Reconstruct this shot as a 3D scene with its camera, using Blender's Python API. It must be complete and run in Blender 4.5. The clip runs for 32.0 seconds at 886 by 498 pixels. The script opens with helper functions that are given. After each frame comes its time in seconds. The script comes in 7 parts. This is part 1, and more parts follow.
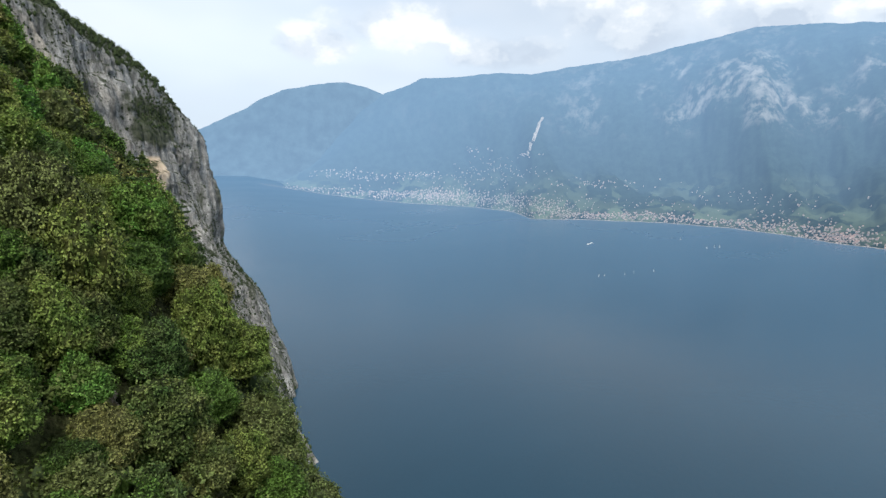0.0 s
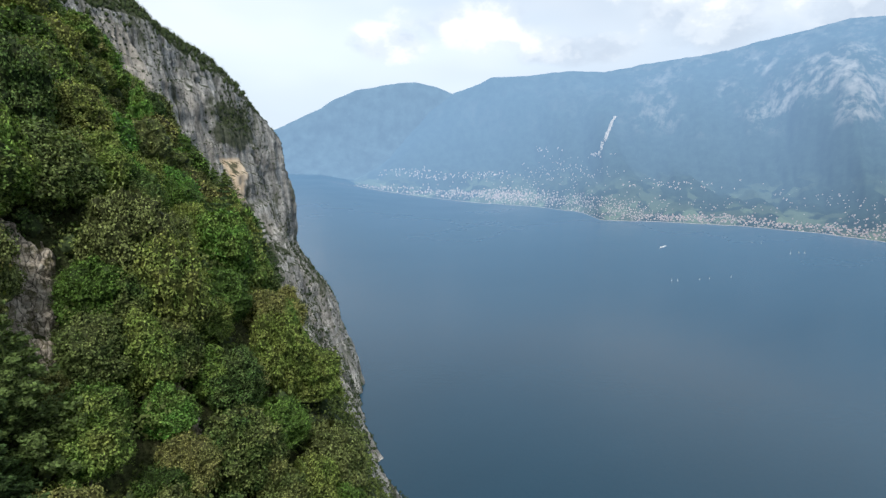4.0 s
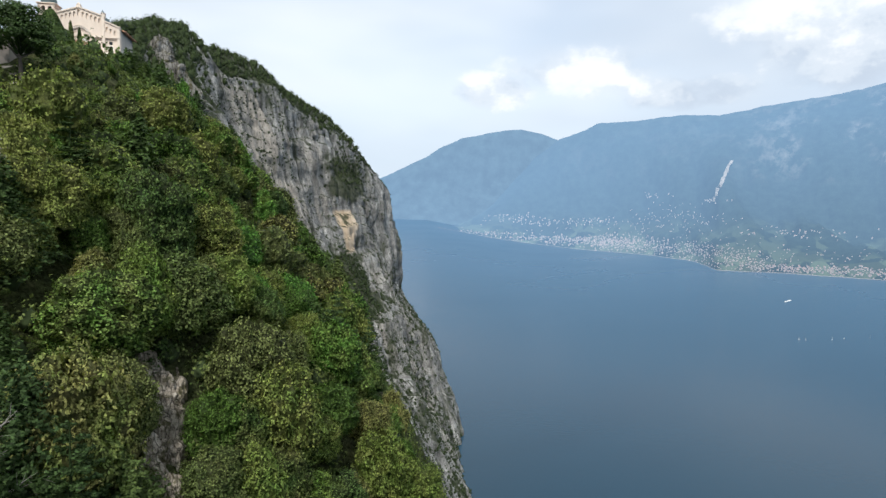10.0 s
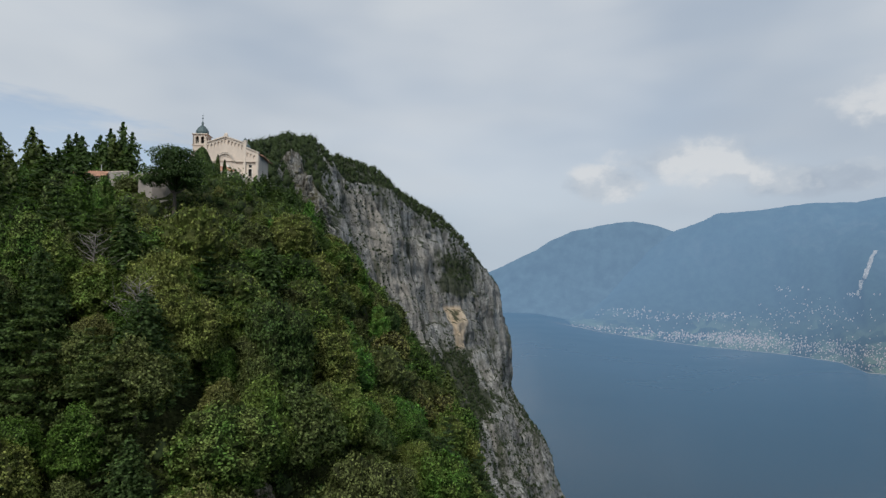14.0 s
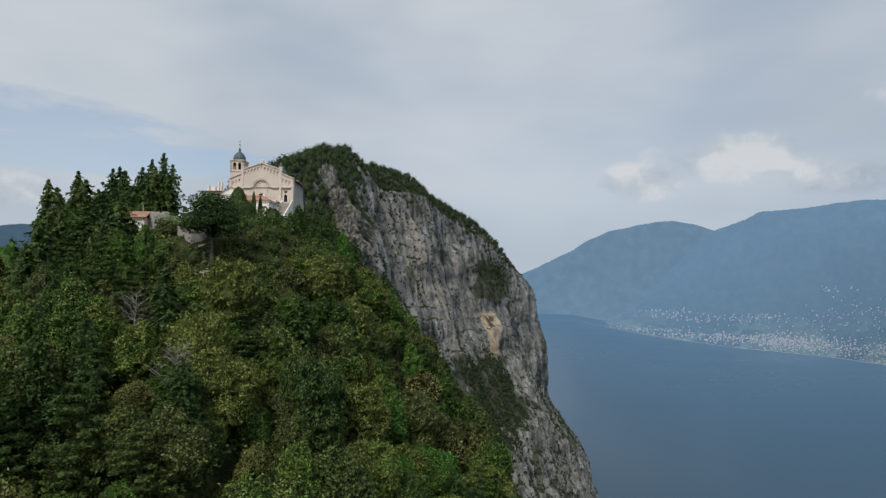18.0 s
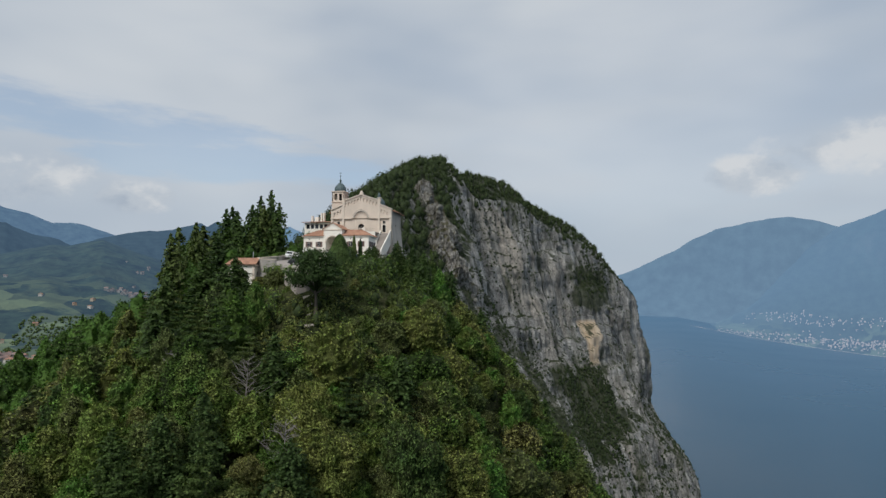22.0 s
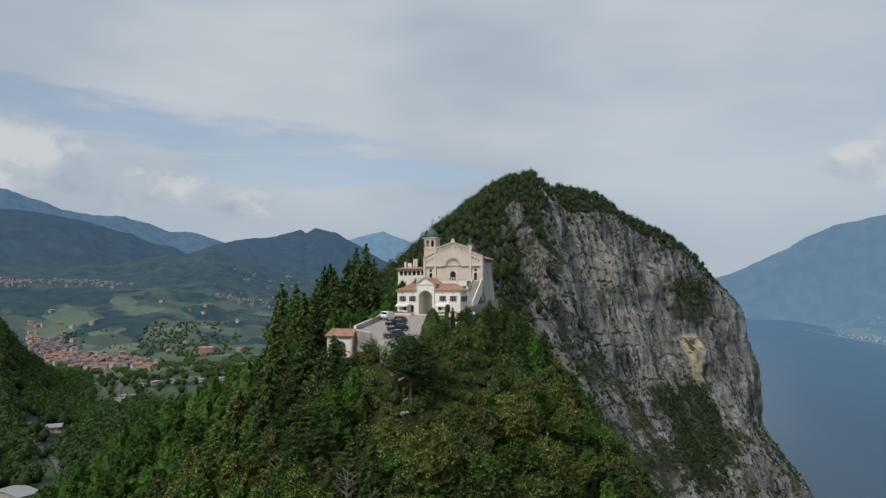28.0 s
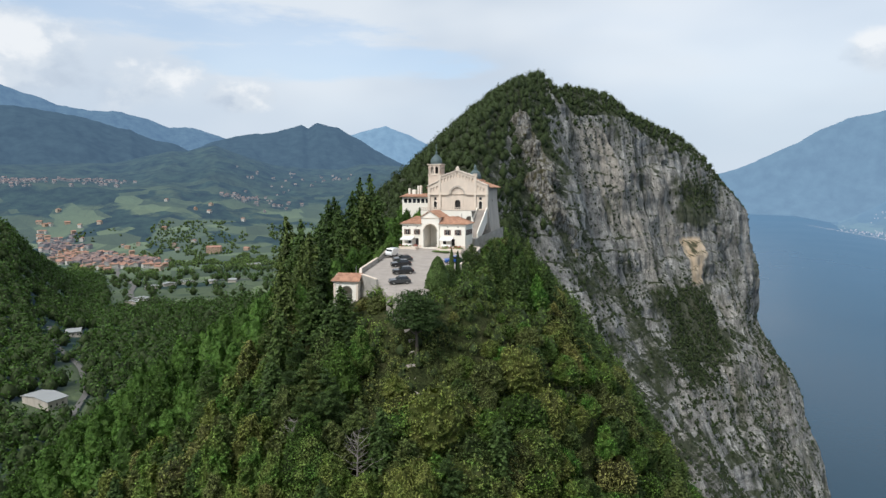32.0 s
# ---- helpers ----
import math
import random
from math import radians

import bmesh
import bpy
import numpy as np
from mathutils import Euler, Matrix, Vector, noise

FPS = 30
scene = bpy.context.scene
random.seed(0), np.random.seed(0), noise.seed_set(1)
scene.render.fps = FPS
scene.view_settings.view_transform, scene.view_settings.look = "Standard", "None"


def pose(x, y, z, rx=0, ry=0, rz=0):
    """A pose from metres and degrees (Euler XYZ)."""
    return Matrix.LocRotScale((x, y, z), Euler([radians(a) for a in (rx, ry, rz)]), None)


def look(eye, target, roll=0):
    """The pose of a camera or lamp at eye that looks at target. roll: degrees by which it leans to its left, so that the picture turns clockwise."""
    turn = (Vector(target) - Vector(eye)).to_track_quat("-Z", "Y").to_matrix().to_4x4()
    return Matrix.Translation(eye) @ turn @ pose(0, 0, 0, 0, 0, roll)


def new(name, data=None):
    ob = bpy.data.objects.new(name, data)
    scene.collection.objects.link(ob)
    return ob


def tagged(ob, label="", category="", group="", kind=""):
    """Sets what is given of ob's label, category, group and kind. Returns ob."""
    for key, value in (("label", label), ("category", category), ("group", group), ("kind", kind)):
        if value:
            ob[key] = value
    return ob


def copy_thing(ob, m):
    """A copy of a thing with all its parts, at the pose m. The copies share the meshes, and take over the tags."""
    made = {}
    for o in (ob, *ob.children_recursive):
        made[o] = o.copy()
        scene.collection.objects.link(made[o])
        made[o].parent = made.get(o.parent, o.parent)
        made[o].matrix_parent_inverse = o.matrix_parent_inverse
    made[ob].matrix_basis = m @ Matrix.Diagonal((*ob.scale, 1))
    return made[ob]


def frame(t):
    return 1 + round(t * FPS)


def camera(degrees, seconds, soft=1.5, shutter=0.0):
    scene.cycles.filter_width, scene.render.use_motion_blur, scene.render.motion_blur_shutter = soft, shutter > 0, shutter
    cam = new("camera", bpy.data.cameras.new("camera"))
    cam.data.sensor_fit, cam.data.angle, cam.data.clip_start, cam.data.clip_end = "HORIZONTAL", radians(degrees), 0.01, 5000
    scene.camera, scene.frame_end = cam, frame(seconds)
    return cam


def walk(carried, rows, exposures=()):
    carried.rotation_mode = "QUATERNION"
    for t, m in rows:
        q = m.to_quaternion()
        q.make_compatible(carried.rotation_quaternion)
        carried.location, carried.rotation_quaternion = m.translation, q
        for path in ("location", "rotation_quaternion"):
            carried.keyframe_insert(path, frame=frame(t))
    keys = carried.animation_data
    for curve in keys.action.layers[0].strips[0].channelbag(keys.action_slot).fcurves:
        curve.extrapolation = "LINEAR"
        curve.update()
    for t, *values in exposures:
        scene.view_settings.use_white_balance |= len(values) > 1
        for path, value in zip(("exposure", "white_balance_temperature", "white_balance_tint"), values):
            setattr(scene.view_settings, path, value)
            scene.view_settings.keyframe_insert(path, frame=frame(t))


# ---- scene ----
cam = camera(72.33, 32.0, soft=1.45)
# seconds, x, y, z, heading to the right of north, tilt up, lean (degrees)
PATH = [
    (0, -0.09, -0.47, 0.00, 49.72, -8.64, -0.02),
    (0.5, -0.16, -0.56, 0.43, 48.61, -8.68, -0.05),
    (1, -0.21, -0.64, 0.84, 46.53, -8.71, -0.15),
    (1.5, -0.18, -0.68, 1.25, 45.07, -8.70, -0.22),
    (2, -0.16, -0.65, 1.65, 44.44, -8.71, -0.17),
    (2.5, -0.16, -0.56, 2.02, 44.07, -8.71, -0.13),
    (3, -0.12, -0.45, 2.40, 43.77, -8.71, -0.08),
    (3.5, -0.10, -0.36, 2.85, 43.48, -8.73, 0.03),
    (5.5, -0.21, -0.20, 5.47, 42.73, -8.78, -0.06),
    (6, -0.12, -0.15, 6.21, 41.78, -8.80, -0.03),
    (6.5, -0.04, -0.11, 6.91, 40.53, -8.84, 0.01),
    (7, -0.02, -0.06, 7.56, 39.38, -8.86, -0.05),
    (7.5, -0.03, -0.02, 8.22, 38.45, -8.87, -0.08),
    (8, -0.00, -0.00, 8.89, 37.56, -8.89, -0.08),
    (8.5, 0.00, 0.00, 9.54, 36.68, -8.88, -0.11),
    (9, 0.02, 0.04, 10.21, 35.63, -8.90, -0.10),
    (9.5, 0.02, 0.09, 10.91, 34.48, -7.75, -0.09),
    (10, -0.03, 0.13, 11.63, 33.60, -4.58, 0.12),
    (10.5, -0.06, 0.17, 12.28, 32.74, -1.39, 0.16),
    (11, -0.05, 0.20, 12.83, 31.75, 1.77, 0.08),
    (11.5, -0.07, 0.25, 13.32, 31.07, 2.40, 0.06),
    (12, -0.08, 0.34, 13.81, 30.29, 3.27, 0.07),
    (12.5, -0.09, 0.47, 14.29, 29.56, 4.13, 0.03),
    (13, -0.05, 0.60, 14.72, 27.81, 4.13, 0.04),
    (13.5, 0.01, 0.73, 15.13, 25.73, 4.16, 0.08),
    (14, 0.05, 0.80, 15.58, 23.28, 4.14, 0.19),
    (14.5, 0.06, 0.80, 16.14, 20.89, 4.13, 0.26),
    (16.5, 0.24, 0.50, 19.34, 20.11, 4.17, 0.28),
    (17, 0.26, 0.35, 20.22, 20.07, 4.17, 0.19),
    (17.5, 0.28, 0.16, 21.10, 20.03, 4.17, 0.15),
    (18, 0.28, 0.01, 21.98, 19.99, 4.17, 0.06),
    (18.5, 0.27, -0.03, 22.90, 19.95, 4.17, 0.04),
    (19, 0.23, 0.04, 23.87, 19.77, 4.17, 0.04),
    (19.5, 0.17, 0.15, 24.86, 19.25, 4.16, -0.01),
    (20, 0.13, 0.26, 25.85, 17.29, 4.16, -0.05),
    (20.5, 0.09, 0.34, 26.85, 14.01, 4.17, 0.08),
    (21, 0.08, 0.37, 27.89, 12.19, 4.18, 0.11),
    (21.5, 0.11, 0.34, 28.97, 11.51, 4.16, 0.11),
    (22, 0.14, 0.28, 30.06, 10.95, 4.16, 0.12),
    (22.5, 0.15, 0.18, 31.15, 10.26, 4.15, 0.09),
    (23, 0.17, 0.07, 32.24, 8.73, 4.13, 0.07),
    (23.5, 0.17, -0.04, 33.31, 7.13, 4.14, 0.13),
    (24, 0.13, -0.15, 34.37, 5.56, 4.14, 0.18),
    (24.5, 0.06, -0.27, 35.39, 4.11, 4.17, 0.08),
    (25, 0.01, -0.38, 36.42, 2.87, 4.21, 0.05),
    (25.5, -0.05, -0.46, 37.51, 2.55, 4.21, 0.02),
    (27.5, -0.13, -0.65, 42.30, 2.41, 4.22, -0.07),
    (28, -0.10, -0.61, 43.59, 2.34, 4.23, -0.09),
    (28.5, -0.07, -0.52, 44.91, 2.30, 4.22, -0.13),
    (29, -0.05, -0.39, 46.20, 2.28, 4.20, -0.15),
    (29.5, -0.06, -0.24, 47.47, 2.20, 3.82, -0.12),
    (30, -0.07, -0.08, 48.70, 2.16, 2.02, -0.16),
    (30.5, -0.09, 0.07, 49.92, 2.10, -0.01, -0.19),
    (31, -0.11, 0.21, 51.13, 2.05, -2.04, -0.19),
    (31.5, -0.15, 0.34, 52.32, 1.99, -4.08, -0.23),
    (32, -0.21, 0.46, 53.49, 1.93, -5.70, -0.26),
]


def aim(x, y, z, heading, tilt, lean):
    h, p = radians(heading), radians(tilt)
    way = (math.sin(h) * math.cos(p), math.cos(h) * math.cos(p), math.sin(p))
    return look((x, y, z), (x + way[0], y + way[1], z + way[2]), lean)


walk(cam, [(row[0], aim(*row[1:])) for row in PATH],
     exposures=[(0, 0.58), (6.0, 0.68), (9.0, 0.72), (10, 0.57), (11, 0.10), (12.5, -0.08), (16, -0.13), (22, -0.15), (25, -0.20), (29.5, -0.22), (30.3, -0.04), (31.2, 0.14), (32, 0.34)])

# ---- light ----
SUN_AZ, SUN_EL = 222.0, 48.0          # heading and height of the veiled sun
world = bpy.data.worlds.new("cloudy_sky")
scene.world = world
world.use_nodes = True
wt = world.node_tree
wt.nodes.clear()


def node(tree, kind, **sockets):
    n = tree.nodes.new(kind)
    for key, value in sockets.items():
        n.inputs[key.replace("_", " ")].default_value = value
    return n


def ramp(tree, fac, stops, smooth=False):
    n = tree.nodes.new("ShaderNodeValToRGB")
    if smooth:
        n.color_ramp.interpolation = "EASE"
    els = n.color_ramp.elements
    while len(els) < len(stops):
        els.new(0.5)
    for e, (p, c) in zip(els, stops):
        e.position = p
        e.color = (c, c, c, 1) if isinstance(c, (int, float)) else (*c, 1)
    tree.links.new(fac, n.inputs["Fac"])
    return n.outputs["Color"]


def mixc(tree, fac, a, b, mode="MIX"):
    n = tree.nodes.new("ShaderNodeMix")
    n.data_type, n.blend_type = "RGBA", mode
    for sock, v in ((n.inputs["Factor"], fac), (n.inputs[6], a), (n.inputs[7], b)):
        if isinstance(v, bpy.types.NodeSocket):
            tree.links.new(v, sock)
        elif isinstance(v, (int, float)):
            sock.default_value = v
        else:
            sock.default_value = (*v, 1)
    return n.outputs[2]


def mathn(tree, op, a, b=0.0, clamp=False):
    n = tree.nodes.new("ShaderNodeMath")
    n.operation, n.use_clamp = op, clamp
    for sock, v in zip(n.inputs, (a, b)):
        if isinstance(v, bpy.types.NodeSocket):
            tree.links.new(v, sock)
        else:
            sock.default_value = v
    return n.outputs[0]


def noisen(tree, vec, scale, detail=5.0, rough=0.55, stretch=(1, 1, 1), shift=(0, 0, 0)):
    m = tree.nodes.new("ShaderNodeMapping")
    m.inputs["Scale"].default_value = stretch
    m.inputs["Location"].default_value = shift
    tree.links.new(vec, m.inputs["Vector"])
    n = node(tree, "ShaderNodeTexNoise", Scale=scale, Detail=detail, Roughness=rough)
    tree.links.new(m.outputs[0], n.inputs["Vector"])
    return n.outputs["Fac"]


def build_sky():
    t = wt
    out = t.nodes.new("ShaderNodeOutputWorld")
    sky = t.nodes.new("ShaderNodeTexSky")
    sky.sky_type, sky.sun_disc = "NISHITA", False
    sky.sun_elevation, sky.sun_rotation = radians(SUN_EL), radians(SUN_AZ)
    sky.altitude, sky.air_density, sky.dust_density, sky.ozone_density = 700, 1.0, 2.0, 1.0
    tc = t.nodes.new("ShaderNodeTexCoord")
    vec = tc.outputs["Generated"]
    sep = t.nodes.new("ShaderNodeSeparateXYZ")
    t.links.new(vec, sep.inputs[0])
    up = sep.outputs["Z"]
    # heading (degrees) and slope of the line of sight
    flat = mathn(t, "SQRT", mathn(t, "ADD", mathn(t, "MULTIPLY", sep.outputs["X"], sep.outputs["X"]), mathn(t, "MULTIPLY", sep.outputs["Y"], sep.outputs["Y"])))
    heading = mathn(t, "MULTIPLY", mathn(t, "ARCTAN2", sep.outputs["X"], sep.outputs["Y"]), 57.29578)
    rise = mathn(t, "DIVIDE", up, mathn(t, "MAXIMUM", flat, 0.02))

    def bank(h, e, wide, high, tilt=0.0):
        """1 in the heart of a bank of cloud, 0 at its rim, falling on outside."""
        a = mathn(t, "DIVIDE", mathn(t, "SUBTRACT", heading, h), wide)
        b = mathn(t, "DIVIDE", mathn(t, "SUBTRACT", rise, mathn(t, "ADD", mathn(t, "MULTIPLY", a, tilt), e)), high)
        return mathn(t, "SUBTRACT", 1.0, mathn(t, "ADD", mathn(t, "MULTIPLY", a, a), mathn(t, "MULTIPLY", b, b)))

    def most(items):
        r = items[0]
        for i in items[1:]:
            r = mathn(t, "MAXIMUM", r, i)
        return r

    # high veil, with thin blue gaps in the north-west
    veil = noisen(t, vec, 1.6, 5, 0.5, (1.0, 1.0, 4.0), (0.35, 0.1, 0.4))
    tone = noisen(t, vec, 2.0, 3, 0.5, (1, 1, 2.6), (1.3, 0.2, 0.0))
    veil_col = ramp(t, tone, [(0.30, (0.455, 0.525, 0.615)), (0.68, (0.635, 0.680, 0.728))], True)
    ragged = mathn(t, "MULTIPLY", mathn(t, "SUBTRACT", noisen(t, vec, 5.0, 7, 0.6, (1, 1, 4.5), (0.9, 0.4, 0.2)), 0.5), 3.4)
    gap = most([bank(-20, 0.252, 22, 0.040, -0.010), bank(-34, 0.285, 14, 0.022), bank(-8, 0.20, 16, 0.035)])
    clear = mathn(t, "MULTIPLY", ramp(t, mathn(t, "ADD", gap, ragged), [(-0.2, 0.0), (0.9, 1.0)], True), 0.52)
    cover = mathn(t, "SUBTRACT", ramp(t, veil, [(0.30, 0.84), (0.55, 0.98)], True), clear, True)
    base = mixc(t, 1.0, sky.outputs[0], (0.165, 0.160, 0.150), "MULTIPLY")
    col = mixc(t, cover, base, veil_col)
    # pale haze along the skyline
    col = mixc(t, ramp(t, up, [(0.0, 0.80), (0.24, 0.0)], True), col, (0.47, 0.55, 0.645))

    # heaped clouds low in the sky, banked over the lake and over the western hills
    def billow(shift):
        return noisen(t, vec, 9.0, 11, 0.58, (1, 1, 1.5), shift)

    puff = billow((0.2, 0.75, 0.3))
    lift = billow((0.23, 0.79, 0.215))
    broad = noisen(t, vec, 4.2, 3, 0.5, (1, 1, 1.5), (0.7, 0.1, 0.9))
    heaps = most([bank(46.5, 0.198, 7.5, 0.052), bank(56, 0.168, 8, 0.032), bank(66, 0.220, 10, 0.085), bank(77, 0.21, 10, 0.07), bank(88, 0.22, 12, 0.08), bank(38, 0.175, 6, 0.030),
                  bank(-31, 0.168, 7, 0.066), bank(-24, 0.158, 6, 0.058), bank(-16.8, 0.140, 3.6, 0.026), bank(-40, 0.19, 8, 0.09)])
    dens = mathn(t, "ADD", mathn(t, "MAXIMUM", heaps, -2.0), mathn(t, "ADD", mathn(t, "MULTIPLY", mathn(t, "SUBTRACT", puff, 0.5), 3.8), mathn(t, "MULTIPLY", mathn(t, "SUBTRACT", broad, 0.5), 2.0)))
    mask = ramp(t, dens, [(-0.8, 0.0), (0.95, 1.0)], True)
    lit = mathn(t, "ADD", mathn(t, "MULTIPLY", mathn(t, "SUBTRACT", puff, lift), 2.6), mathn(t, "ADD", 0.43, mathn(t, "MULTIPLY", mathn(t, "SUBTRACT", rise, 0.16), 2.2)))
    puff_col = ramp(t, lit, [(0.10, (0.40, 0.465, 0.555)), (0.45, (0.53, 0.585, 0.65)), (0.90, (0.72, 0.74, 0.76))], True)
    col = mixc(t, mathn(t, "MULTIPLY", mask, 0.80), col, puff_col)
    bg = node(t, "ShaderNodeBackground", Strength=1.0)
    t.links.new(col, bg.inputs["Color"])
    t.links.new(bg.outputs[0], out.inputs["Surface"])


build_sky()
sun = new("sun", bpy.data.lights.new("sun", "SUN"))
sun.data.energy, sun.data.angle, sun.data.color = 2.7, radians(12), (1.0, 0.975, 0.93)
_h, _e = radians(SUN_AZ), radians(SUN_EL)
sun.matrix_world = look((0, 0, 400), (-400 * math.sin(_h) * math.cos(_e), -400 * math.cos(_h) * math.cos(_e), 400 - 400 * math.sin(_e)))


# ---- materials ----
def material(name, rough=0.8, metal=0.0, spec=0.3):
    m = bpy.data.materials.new(name)
    m.use_nodes = True
    t = m.node_tree
    b = t.nodes["Principled BSDF"]
    b.inputs["Roughness"].default_value = rough
    b.inputs["Metallic"].default_value = metal
    b.inputs["Specular IOR Level"].default_value = spec
    geo = t.nodes.new("ShaderNodeNewGeometry")
    return m, t, b, geo


def bump(t, b, height, strength, dist):
    n = node(t, "ShaderNodeBump", Strength=strength, Distance=dist)
    t.links.new(height, n.inputs["Height"])
    t.links.new(n.outputs[0], b.inputs["Normal"])


def plain(name, col, rough=0.8, metal=0.0, spec=0.3, vary=0.15, scale=1.2, bumped=0.02, streak=(1, 1, 1)):
    """A painted or cast surface with soft stains and fine grain."""
    m, t, b, geo = material(name, rough, metal, spec)
    pos = geo.outputs["Position"]
    big = noisen(t, pos, scale * 0.35, 4, 0.6, streak)
    fine = noisen(t, pos, scale * 6, 4, 0.6, streak)
    f = mathn(t, "ADD", mathn(t, "MULTIPLY", big, 0.7), mathn(t, "MULTIPLY", fine, 0.3))
    lo, hi = [c * (1 - vary) for c in col], [min(1, c * (1 + vary)) for c in col]
    t.links.new(ramp(t, f, [(0.32, lo), (0.68, hi)]), b.inputs["Base Color"])
    if bumped:
        bump(t, b, fine, 0.5, bumped)
    return m


def foliage(name, cols, rough=0.6, bloom=(0.30, 0.26, 0.11)):
    """Leaves: colours vary from tree to tree and from leaf to leaf; an object's alpha below one sets it in bloom."""
    m, t, b, geo = material(name, rough, 0, 0.12)
    info = t.nodes.new("ShaderNodeObjectInfo")
    pos = geo.outputs["Position"]
    r = mathn(t, "ADD", mathn(t, "MULTIPLY", info.outputs["Random"], 0.86),
              mathn(t, "MULTIPLY", noisen(t, pos, 0.45, 2), 0.20))
    base = ramp(t, r, [(0.08 + 0.84 * i / (len(cols) - 1), c) for i, c in enumerate(cols)])
    leaf = ramp(t, geo.outputs["Random Per Island"], [(0.0, 0.38), (1.0, 1.65)])
    col = mixc(t, 1.0, mixc(t, 1.0, base, leaf, "MULTIPLY"), info.outputs["Color"], "MULTIPLY")
    col = mixc(t, 1.0, col, ramp(t, noisen(t, pos, 7.0, 3, 0.7), [(0.34, 0.45), (0.62, 1.35)]), "MULTIPLY")
    spray = mathn(t, "MULTIPLY", ramp(t, noisen(t, pos, 1.1, 4, 0.7), [(0.46, 0.0), (0.60, 1.0)]), mathn(t, "SUBTRACT", 1.0, info.outputs["Alpha"]))
    col = mixc(t, spray, col, mixc(t, 1.0, bloom, leaf, "MULTIPLY"))
    t.links.new(col, b.inputs["Base Color"])
    tr = t.nodes.new("ShaderNodeBsdfTranslucent")
    t.links.new(mixc(t, 1.0, col, (1.05, 1.25, 0.5), "MULTIPLY"), tr.inputs["Color"])
    mx = node(t, "ShaderNodeMixShader", Fac=0.26)
    t.links.new(b.outputs[0], mx.inputs[1])
    t.links.new(tr.outputs[0], mx.inputs[2])
    t.links.new(mx.outputs[0], t.nodes["Material Output"].inputs["Surface"])
    return m


GREENS = [(0.056, 0.096, 0.024), (0.104, 0.186, 0.035), (0.205, 0.222, 0.062), (0.084, 0.205, 0.036), (0.215, 0.210, 0.072), (0.060, 0.112, 0.030), (0.150, 0.176, 0.060)]
LEAF = foliage("broadleaf_foliage", GREENS)
# the same greens at 0.40: shade between the leaves, put into the colour
SHADED = foliage("broadleaf_foliage_shade", [tuple(c * 0.40 for c in g) for g in GREENS], bloom=(0.10, 0.09, 0.04))
NEEDLE = foliage("conifer_foliage", [(0.038, 0.066, 0.022), (0.060, 0.098, 0.028), (0.088, 0.116, 0.036)])
WOODS = foliage("woods_foliage", [(0.042, 0.072, 0.020), (0.070, 0.116, 0.026), (0.100, 0.126, 0.036), (0.062, 0.124, 0.026)])
BRUSH = foliage("brush_foliage", [(0.028, 0.042, 0.020), (0.042, 0.060, 0.024), (0.058, 0.078, 0.030)])
BARK = plain("bark", (0.10, 0.085, 0.068), 0.9, vary=0.3, scale=3, streak=(1, 1, 0.3))
# dark green painted on clump cores as the shade inside the foliage
CORE_SHADE = plain("shade_dark_leaf_core", (0.033, 0.050, 0.017), 0.95, vary=0.45, scale=2.5)
DEAD = plain("bare_grey_wood", (0.24, 0.22, 0.20), 0.9, vary=0.25, scale=4)


